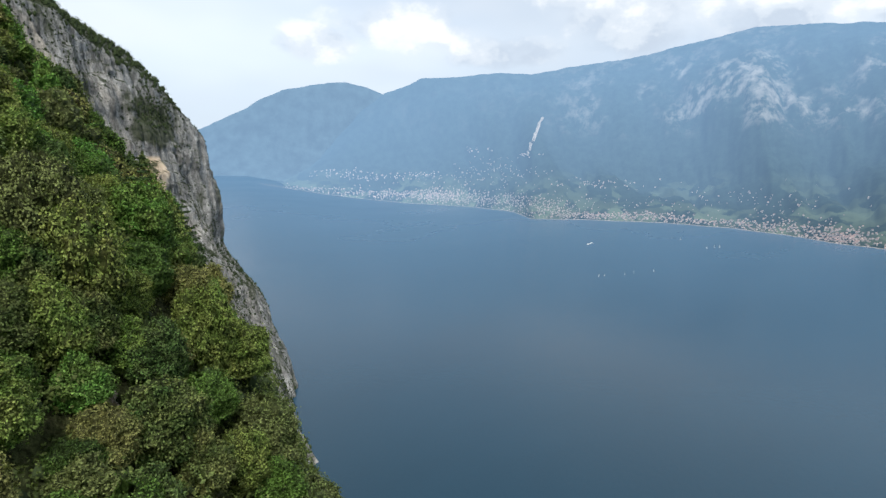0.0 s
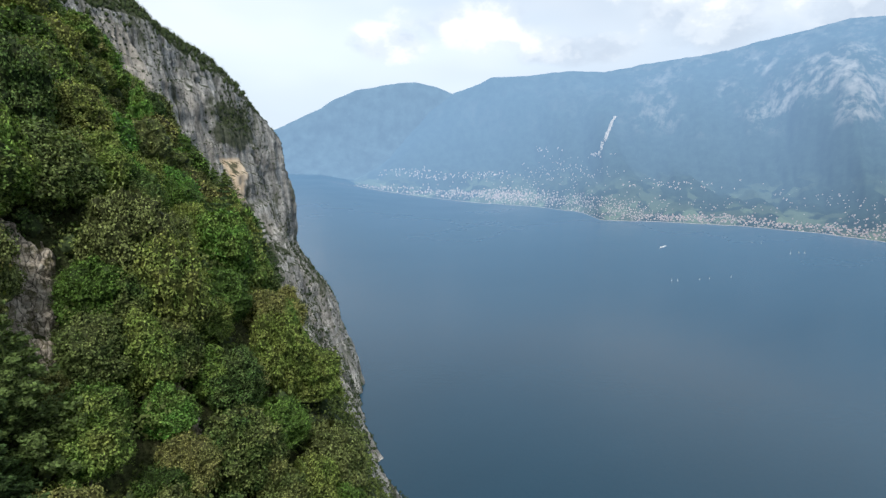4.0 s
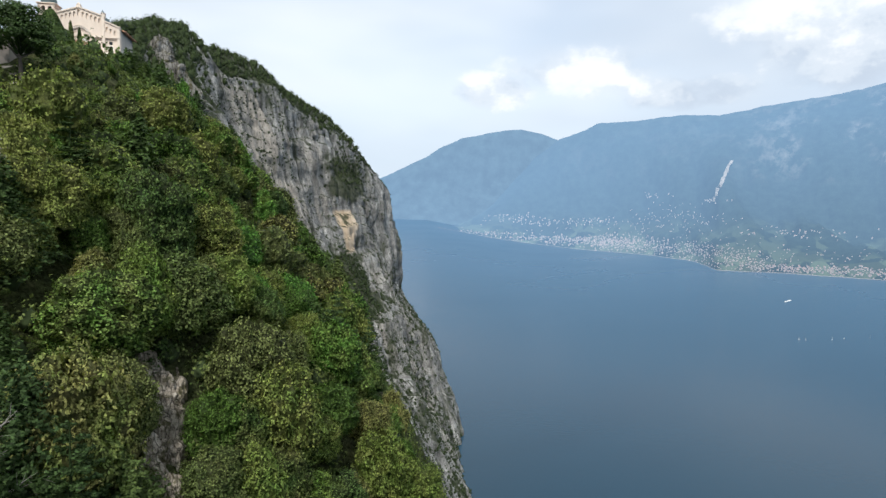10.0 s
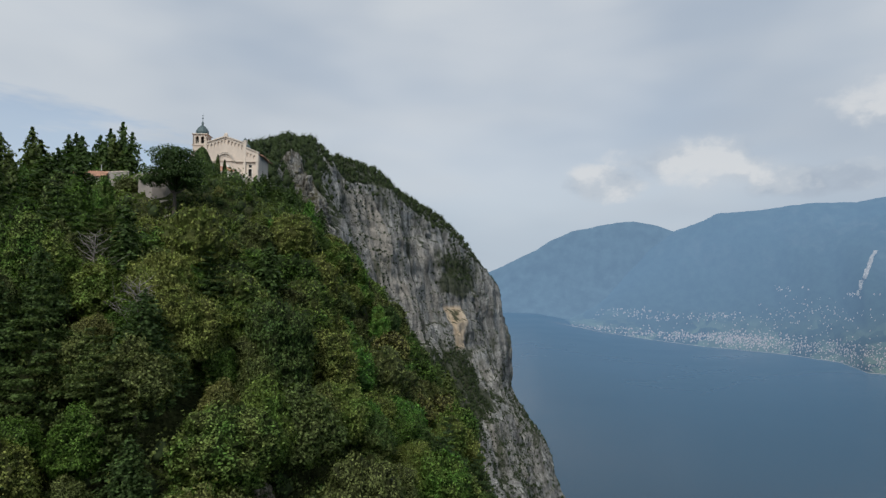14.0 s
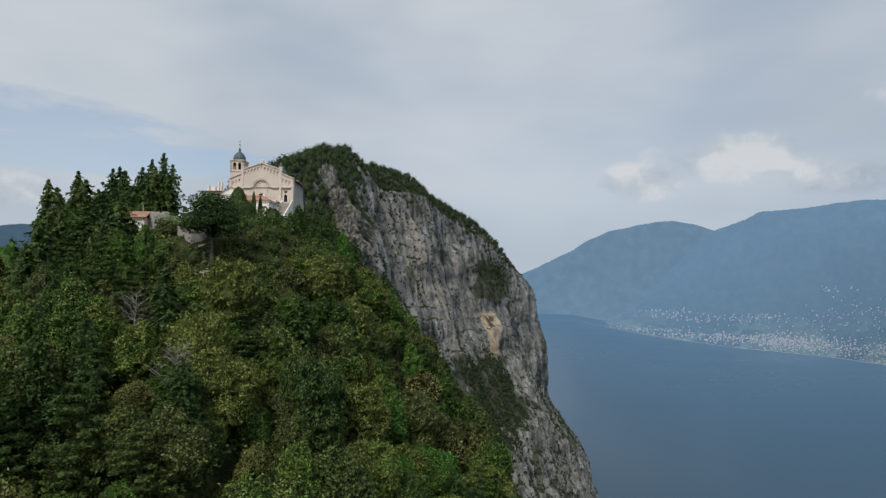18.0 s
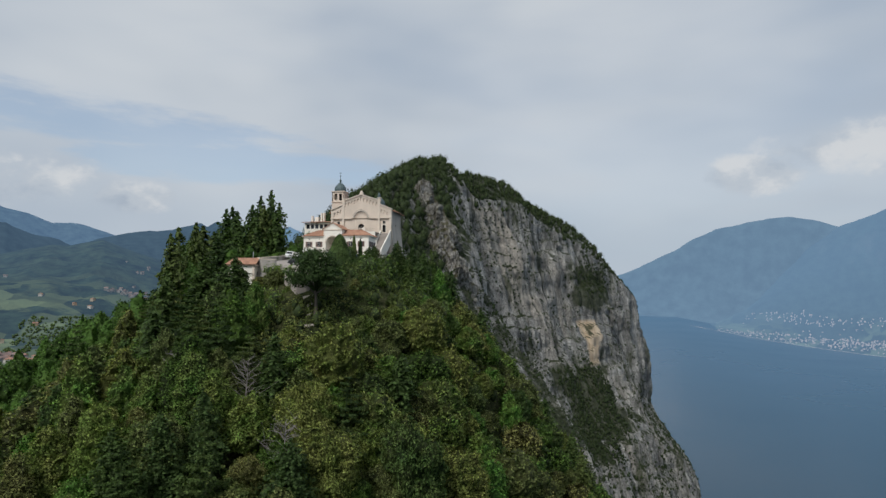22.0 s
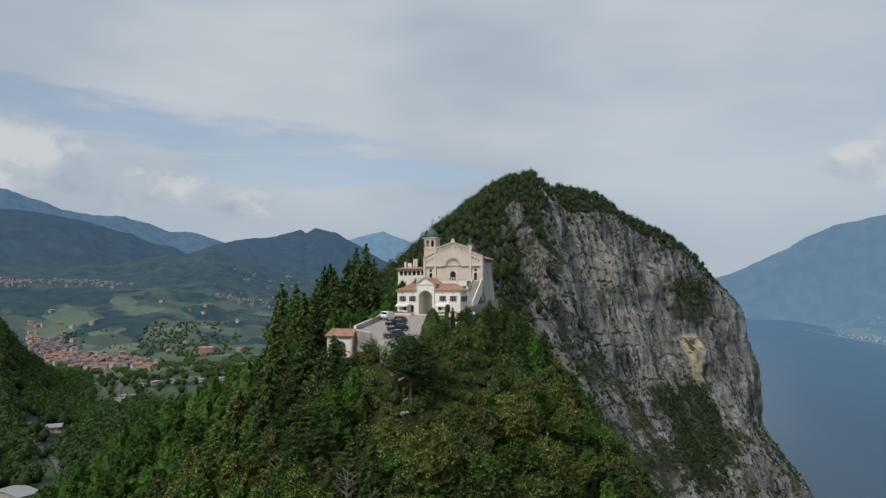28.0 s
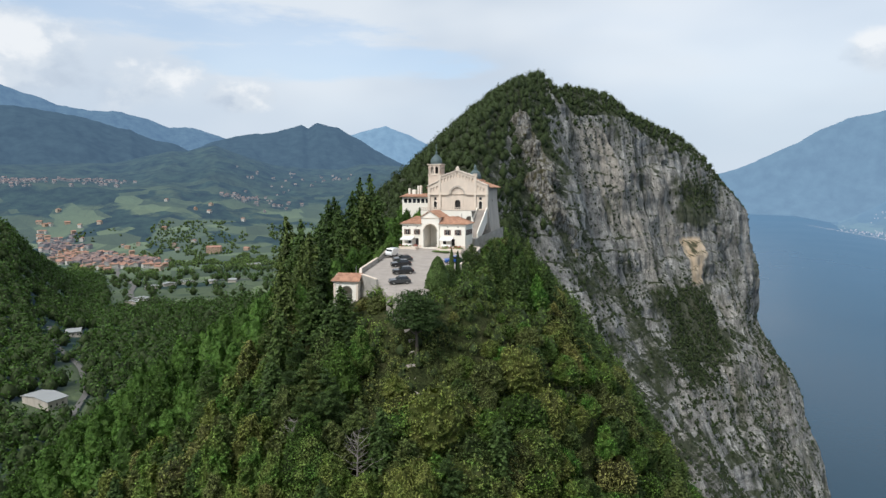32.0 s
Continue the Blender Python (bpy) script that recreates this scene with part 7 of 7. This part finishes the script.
# ---- villages and farms in the valley ----
HOUSE_WALLS = [plain("house_wall_cream", (0.36, 0.31, 0.25), 0.9, vary=0.1), plain("house_wall_white", (0.46, 0.44, 0.41), 0.9, vary=0.08), plain("house_wall_ochre", (0.36, 0.26, 0.19), 0.9, vary=0.1)]
ROOF_RED = plain("village_roof_tiles", (0.33, 0.19, 0.14), 0.95, vary=0.3, scale=0.3)
SHED_ROOF = plain("pale_metal_roof", (0.30, 0.31, 0.31), 0.7, 0.1, vary=0.08, scale=0.2)
ASPHALT = plain("pale_road", (0.12, 0.117, 0.11), 0.95, vary=0.12, scale=0.2)


def gable_house(w, d, h, rise, wall_mat, roof_mat, name, label, flat=False):
    e = tagged(new(name), label, "house" if name == "house" else "building")
    V = [(-w / 2, -d / 2, -6), (w / 2, -d / 2, -6), (w / 2, d / 2, -6), (-w / 2, d / 2, -6), (-w / 2, -d / 2, h), (w / 2, -d / 2, h), (w / 2, d / 2, h), (-w / 2, d / 2, h), (-w / 2, 0, h + rise), (w / 2, 0, h + rise)]
    solid("wall", V, [(0, 1, 5, 4), (1, 2, 6, 9, 5), (2, 3, 7, 6), (3, 0, 4, 8, 7)], wall_mat, e)
    o = 0.6
    k = rise / (d / 2)
    R = [(-w / 2 - o, -d / 2 - o, h - o * k), (w / 2 + o, -d / 2 - o, h - o * k), (w / 2 + o, 0, h + rise), (-w / 2 - o, 0, h + rise), (-w / 2 - o, d / 2 + o, h - o * k), (w / 2 + o, d / 2 + o, h - o * k)]
    R += [(x, y, z + 0.3) for x, y, z in R]
    solid("roof", R, [(6, 7, 8, 9), (9, 8, 11, 10), (0, 3, 2, 1), (3, 4, 5, 2), (0, 1, 7, 6), (4, 10, 11, 5), (1, 2, 8, 7), (2, 5, 11, 8), (0, 6, 9, 3), (3, 9, 10, 4)], roof_mat, e)
    for i in range(int(w // 3)):
        x = -w / 2 + 1.5 + i * 3
        for z in np.arange(1.2, h - 1.2, 2.9):
            block("window", (x - 0.45, -d / 2 - 0.05, z), (x + 0.45, -d / 2 + 0.02, z + 1.3), GLASS, e)
    return e


def put(ob, az, r, turn, sink=0.0):
    z = float(valley_z(np.array(az), np.array(r)))
    ob.matrix_basis = pose(r * math.sin(radians(az)), r * math.cos(radians(az)), z - sink, 0, 0, turn)


def village_line(az):
    return float(np.interp(az, [-32, -28.8, -24], [1760, 1400, 1210]))


r2 = np.random.default_rng(21)
protos = [gable_house(r2.uniform(8, 13), r2.uniform(7, 9), r2.uniform(4.5, 7.5), r2.uniform(1.6, 2.4), HOUSE_WALLS[i % 3], ROOF_RED, "house", ("cream", "white", "ochre")[i % 3] + " village house with a terracotta roof") for i in range(6)]
for i, p in enumerate(protos):
    put(p, -30 + i * 1.1, village_line(-30 + i * 1.1), 20 * i)
for i in range(250):
    if i < 230:
        az = r2.uniform(-31.8, -23.2) if i % 3 else r2.normal(-26.5, 1.3)
        rr = village_line(az) + r2.normal(0, 90)
    else:
        az, rr = r2.uniform(-32, -16), r2.uniform(1380, 2000)
    z = float(valley_z(np.array(az), np.array(rr)))
    o = copy_thing(protos[r2.integers(6)], pose(rr * math.sin(radians(az)), rr * math.cos(radians(az)), z, 0, 0, r2.uniform(0, 180)))
villa = gable_house(30, 18, 14, 3.0, HOUSE_WALLS[2], ROOF_RED, "villa", "large ochre villa standing alone in the meadows")
put(villa, -18.85, 1410, 8)
shed = gable_house(9, 14, 3.6, 0.9, GREYWALL, SHED_ROOF, "farm_shed", "grey farm shed with a pale metal roof")
put(shed, -29.9, 517, 24)
hall = gable_house(10, 22, 4.4, 1.2, GREYWALL, SHED_ROOF, "workshop_hall", "long workshop hall with a pale roof")
put(hall, -32.2, 372, 62)
for i, (az, rr) in enumerate(((-25.4, 665), (-24.9, 690), (-24.0, 790), (-22.6, 812), (-21.9, 835), (-21.1, 823), (-19.2, 815), (-17.4, 806), (-15.9, 1037), (-15.3, 1045))):
    o = copy_thing(shed, Matrix())
    put(o, az, rr, 70 + 17 * i)

# hillside villages farther up, too small to part
def hamlet(name, label, seeds, size, seed):
    r = np.random.default_rng(seed)
    VW, FW, VR, FR = [], [], [], []
    for az0, r0, sa, sr, n in seeds:
        for _ in range(n):
            az, rr = r.normal(az0, sa), r.normal(r0, sr)
            x, y, z = rr * math.sin(radians(az)), rr * math.cos(radians(az)), float(valley_z(np.array(az), np.array(rr)))
            small_house(VW, FW, VR, FR, x, y, z, size * r.uniform(0.7, 1.4), r)
    finish_town(name, label, VW, FW, VR, FR)


def small_house(VW, FW, VR, FR, x, y, z, s, r):
    t, w, d, h = r.uniform(0, math.pi), s, s * r.uniform(0.6, 0.9), s * r.uniform(0.45, 0.75)
    c, q = math.cos(t), math.sin(t)
    at = lambda a, b, e: (x + a * c - b * q, y + a * q + b * c, z + e)
    k = len(VW)
    VW += [at(a, b, e) for e in (-6, h) for a, b in ((-w / 2, -d / 2), (w / 2, -d / 2), (w / 2, d / 2), (-w / 2, d / 2))]
    FW += [(k, k + 1, k + 5, k + 4), (k + 1, k + 2, k + 6, k + 5), (k + 2, k + 3, k + 7, k + 6), (k + 3, k, k + 4, k + 7)]
    k = len(VR)
    w, d = w * 1.08, d * 1.1
    VR += [at(-w / 2, -d / 2, h), at(w / 2, -d / 2, h), at(w / 2, 0, h + d * 0.24), at(-w / 2, 0, h + d * 0.24), at(-w / 2, d / 2, h), at(w / 2, d / 2, h)]
    FR += [(k, k + 1, k + 2, k + 3), (k + 3, k + 2, k + 5, k + 4)]


# walls and roofs emit a little blue in place of haze
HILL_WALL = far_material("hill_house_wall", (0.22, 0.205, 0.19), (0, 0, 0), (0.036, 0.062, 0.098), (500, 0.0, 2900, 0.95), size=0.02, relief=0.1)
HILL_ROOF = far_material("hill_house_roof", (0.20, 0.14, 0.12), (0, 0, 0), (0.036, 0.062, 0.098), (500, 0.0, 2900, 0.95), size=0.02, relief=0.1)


def finish_town(name, label, VW, FW, VR, FR, far=None):
    a = tagged(new(name), label, "town", kind="stuff")
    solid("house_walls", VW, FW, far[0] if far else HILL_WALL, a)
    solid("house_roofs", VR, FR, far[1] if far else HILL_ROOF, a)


hamlet("village_houses", "close-set houses of the valley village with terracotta roofs", [(-30.6, 1640, 0.7, 45, 45), (-28.6, 1410, 0.8, 45, 60), (-26.6, 1310, 0.9, 38, 70), (-24.8, 1235, 0.6, 32, 35)], 11, 33)
hamlet("hillside_village", "scattered pale houses on the valley slopes", [(-33, 2250, 1.4, 70, 110), (-28, 2300, 1.4, 50, 70), (-16.2, 2050, 0.9, 40, 30), (-13.5, 2000, 1.0, 60, 16), (-8.5, 2600, 1.5, 60, 16), (-12, 2400, 2, 120, 16)], 8, 31)

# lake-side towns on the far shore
# the far town's haze is likewise blue emission in wall and roof
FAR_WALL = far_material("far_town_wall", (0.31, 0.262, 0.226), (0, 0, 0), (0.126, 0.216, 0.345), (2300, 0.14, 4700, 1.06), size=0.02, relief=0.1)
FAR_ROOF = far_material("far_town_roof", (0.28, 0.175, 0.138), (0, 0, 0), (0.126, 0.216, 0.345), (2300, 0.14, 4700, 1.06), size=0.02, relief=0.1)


def lakeside_town():
    r = np.random.default_rng(41)
    VW, FW, VR, FR = [], [], [], []
    # heading, slope seen from the ridge, their spread, houses
    for az0, el0, sa, se, n in ((49.4, -0.062, 1.7, 0.0055, 330), (46, -0.062, 2.2, 0.004, 170), (42, -0.058, 2.2, 0.003, 120), (38, -0.051, 1.6, 0.002, 70), (53, -0.068, 2.2, 0.007, 230), (56.5, -0.072, 2.2, 0.008, 260), (60.2, -0.086, 2.0, 0.007, 230),
                                (63.6, -0.094, 1.6, 0.003, 150), (68.6, -0.092, 1.8, 0.004, 150), (73.0, -0.098, 2.2, 0.003, 120), (78.8, -0.102, 2.4, 0.005, 190), (83.2, -0.110, 1.2, 0.006, 220), (88, -0.118, 3, 0.006, 90),
                                (54.8, -0.022, 1.9, 0.010, 100), (56.5, -0.040, 2.4, 0.012, 16), (51, -0.040, 3.0, 0.009, 40), (48.4, -0.030, 2.4, 0.004, 60), (40.2, -0.026, 1.4, 0.004, 60), (43.5, -0.034, 2.4, 0.004, 50), (52.7, 0.010, 0.9, 0.003, 16), (57.2, 0.002, 0.8, 0.002, 12),
                                (64, -0.042, 3.0, 0.004, 50), (66, -0.070, 3.2, 0.009, 40), (75, -0.058, 4.0, 0.008, 25), (80, -0.082, 2.6, 0.008, 45), (70, -0.075, 6.0, 0.012, 30), (78, -0.060, 5, 0.012, 50)):
        for _ in range(n):
            az, el = r.normal(az0, sa), r.normal(el0, se)
            i = int(np.clip((az - SHORE_AZ[0]) / 0.12, 0, len(SHORE_AZ) - 2))
            col = SHORE_P[i]
            slope = col[:57, 2] / np.hypot(col[:57, 0], col[:57, 1])
            if el < slope[0] + 0.001:
                el = slope[0] + abs(r.normal(0, 0.003)) + 0.001
            j = int(np.argmax(slope > el)) - 1
            if j < 0:
                continue
            e = (el - slope[j]) / (slope[j + 1] - slope[j])
            p = col[j] * (1 - e) + col[j + 1] * e
            a = radians(r.uniform(-0.06, 0.06))
            small_house(VW, FW, VR, FR, p[0] * math.cos(a) + p[1] * math.sin(a), p[1] * math.cos(a) - p[0] * math.sin(a), p[2], r.uniform(4.5, 8.0) * (1.0 if se < 0.0065 else 0.75), r)
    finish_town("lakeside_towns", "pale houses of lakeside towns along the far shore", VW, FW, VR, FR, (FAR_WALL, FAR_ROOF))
    # pale beach and quay line
    az = np.arange(33, 95, 0.15)
    R0 = shore_r(az)
    P = np.stack([polar(az, R0 - 5, lake_z(az, R0) + 0.8), polar(az, R0 + 4, lake_z(az, R0) + 1.6)], 1)
    tagged(sheet("shoreline", P, FAR_WALL), "pale shingle beach and quay along the far shore", "beach", kind="structure")


lakeside_town()


# pale scree chute and rock faces on the far mountain
def scree():
    lo, hi = 57.6, 58.9
    V = []
    for k in range(14):
        f = k / 13
        az = lo + (hi - lo) * f
        i = int((az - SHORE_AZ[0]) / 0.12)
        el = np.interp(f, [0, 1], [0.001, 0.060])
        col = SHORE_P[i]
        slope = col[:, 2] / np.hypot(col[:, 0], col[:, 1])
        j = int(np.argmax(slope > el))
        p = col[j] * 0.9965
        a = radians(az)
        half = np.interp(f, [0, 0.3, 1], [6, 11, 9])
        V.append([p + np.array([math.cos(a), -math.sin(a), 0]) * s * half * (1 + 0.3 * math.sin(k * 2.1 + s)) for s in (-1, 1)])
    # the scree's haze is blue emission in its material
    return tagged(sheet("scree", np.array(V), far_material("pale_scree", (0.24, 0.22, 0.20), (0, 0, 0), (0.125, 0.215, 0.335), (2500, 0.5, 4700, 0.85), size=0.02)), "pale scree chute down the far mountain", "scree", kind="structure")


scree()

# ---- roads in the valley ----
def road(name, label, pts, w):
    pts = np.array(pts, float)
    t = np.linspace(0, len(pts) - 1, len(pts) * 10)
    az, rr = np.interp(t, np.arange(len(pts)), pts[:, 0]), np.interp(t, np.arange(len(pts)), pts[:, 1])
    az, rr = soften(az, 10), soften(rr, 10)
    P = polar(az, rr, 0 * az)
    d = np.gradient(P[:, :2], axis=0)
    d /= np.linalg.norm(d, axis=1, keepdims=True)
    n = np.stack([-d[:, 1], d[:, 0]], 1)
    rows = []
    for s in (-1, 0, 1):
        q = P[:, :2] + n * s * w / 2
        rows.append(np.concatenate([q, (valley_z(np.degrees(np.arctan2(q[:, 0], q[:, 1])), np.hypot(q[:, 0], q[:, 1])) + 1.2)[:, None]], 1))
    return tagged(sheet(name, np.stack(rows, 1), ASPHALT), label, "road", kind="structure")


road("road_valley", "pale lane winding down the valley", [(-31.0, 330), (-29.2, 380), (-29.6, 430), (-31.2, 480), (-31.6, 530)], 3)
road("road_meadow", "pale road through the meadows", [(-25.4, 640), (-25.7, 757), (-25.2, 850), (-26.4, 975), (-26.6, 1100), (-26, 1200)], 6)
road("road_works", "pale road past the workshops", [(-24.6, 780), (-22.5, 835), (-20, 842), (-16.5, 820), (-13, 800)], 6)

# ---- trees of the valley ----
def valley_trees():
    r = np.random.default_rng(51)
    P, S = [], []
    while len(P) < 4200:
        az, rr = r.uniform(-42, -6), math.sqrt(r.uniform(230 ** 2, 980 ** 2))
        if math.hypot((az + 30) * 9, rr - 517) < 20 or math.hypot((az + 32.2) * 6.5, rr - 372) < 20 or abs(az + 30.3) < 1.3 and 320 < rr < 540 and r.uniform() < 0.85:
            continue
        if az > -27.5 and rr > 620 and r.uniform() < 0.94:
            continue
        P.append(polar(np.array(az), np.array(rr), valley_z(np.array(az), np.array(rr))))
        S.append(r.uniform(4.6, 8.0))
    spur_woods = clump_cloud("valley_woods", P, S, r, WOODS, 44, 0.12, "dense woods on the spur beside the valley", "woods", 1.05, 0.6)
    spur_woods.color = (1.05, 1.15, 1.15, 1)
    P, S = [], []
    while len(P) < 3200:
        az, rr = r.uniform(-36, -6), r.uniform(960, 1750)
        if fbm(az * 1.1, rr * 0.010, 0, 3, 0.6, 91) < 0.05 + (0.9 if abs(rr - village_line(az)) < 150 and az < -22.5 else 0):
            continue
        P.append(polar(np.array(az), np.array(rr), valley_z(np.array(az), np.array(rr))))
        S.append(r.uniform(2.2, 4.8))
    copses = clump_cloud("meadow_trees", P, S, r, WOODS, 14, 0.2, "trees and copses between the meadows", "woods", 1.0, 0.65)
    copses.color = (1.25, 1.4, 1.5, 1)


valley_trees()


# ---- boats on the lake ----
def boat(az, el, size, label, sail):
    rr = LAKE / el
    z = float(lake_z(np.array(az), np.array(rr)))
    e = tagged(new("sailing_boat" if sail else "motor_boat"), label, "boat", "boats on the lake")
    e.matrix_basis = pose(rr * math.sin(radians(az)), rr * math.cos(radians(az)), z, 0, 0, az * 3)
    L, w = size, size * 0.16
    V = [(-L / 2, -w, 1.2), (-L / 2, w, 1.2), (L * 0.2, w, 1.3), (L / 2, 0, 1.7), (L * 0.2, -w, 1.3), (-L / 2, -w * 0.6, -0.4), (-L / 2, w * 0.6, -0.4), (L * 0.2, w * 0.5, -0.4), (L * 0.42, 0, -0.4), (L * 0.2, -w * 0.5, -0.4)]
    solid("hull", V, [(0, 1, 2, 3, 4), (9, 8, 7, 6, 5), (0, 5, 6, 1), (1, 6, 7, 2), (2, 7, 8, 3), (3, 8, 9, 4), (4, 9, 5, 0)], CLOTH, e)
    if sail:
        block("mast", (0.0, -0.08, 1.2), (0.16, 0.08, L * 1.35), STEEL, e)
        solid("sail", [(0.1, 0.1, 2.0), (-L * 0.42, 0.5, 2.2), (0.1, 0.12, L * 1.3), (0.1, -0.02, 2.0), (-L * 0.42, 0.38, 2.2)], [(0, 1, 2), (4, 3, 2), (0, 3, 4, 1)], CLOTH, e)
    else:
        block("cabin", (-L * 0.2, -w * 0.7, 1.2), (L * 0.12, w * 0.7, 3.0), CLOTH, e, bevel=0.2)
        bm = bmesh.new()
        vs = [bm.verts.new(p) for p in ((-L / 2, -w * 0.8, 0.35), (-L / 2, w * 0.8, 0.35), (-L * 4.5, w * 1.6, 0.30), (-L * 4.5, -w * 1.6, 0.30))]
        bm.faces.new(vs)
        part("wake", bm, CLOTH, e, "white foaming wake")


boat(63.3, -0.1405, 13, "white motor boat with a foaming wake", False)
for az, el in ((74.1, -0.136), (73.5, -0.138), (74.5, -0.1355), (70.6, -0.1253), (71.3, -0.126)):
    boat(az, el, 9, "small white sailing boat far out", True)
for az, el in ((64.4, -0.1917), (64.9, -0.191), (66.7, -0.1869), (67.5, -0.184), (69.2, -0.1787)):
    boat(az, el, 5, "tiny pale boat on open water", True)
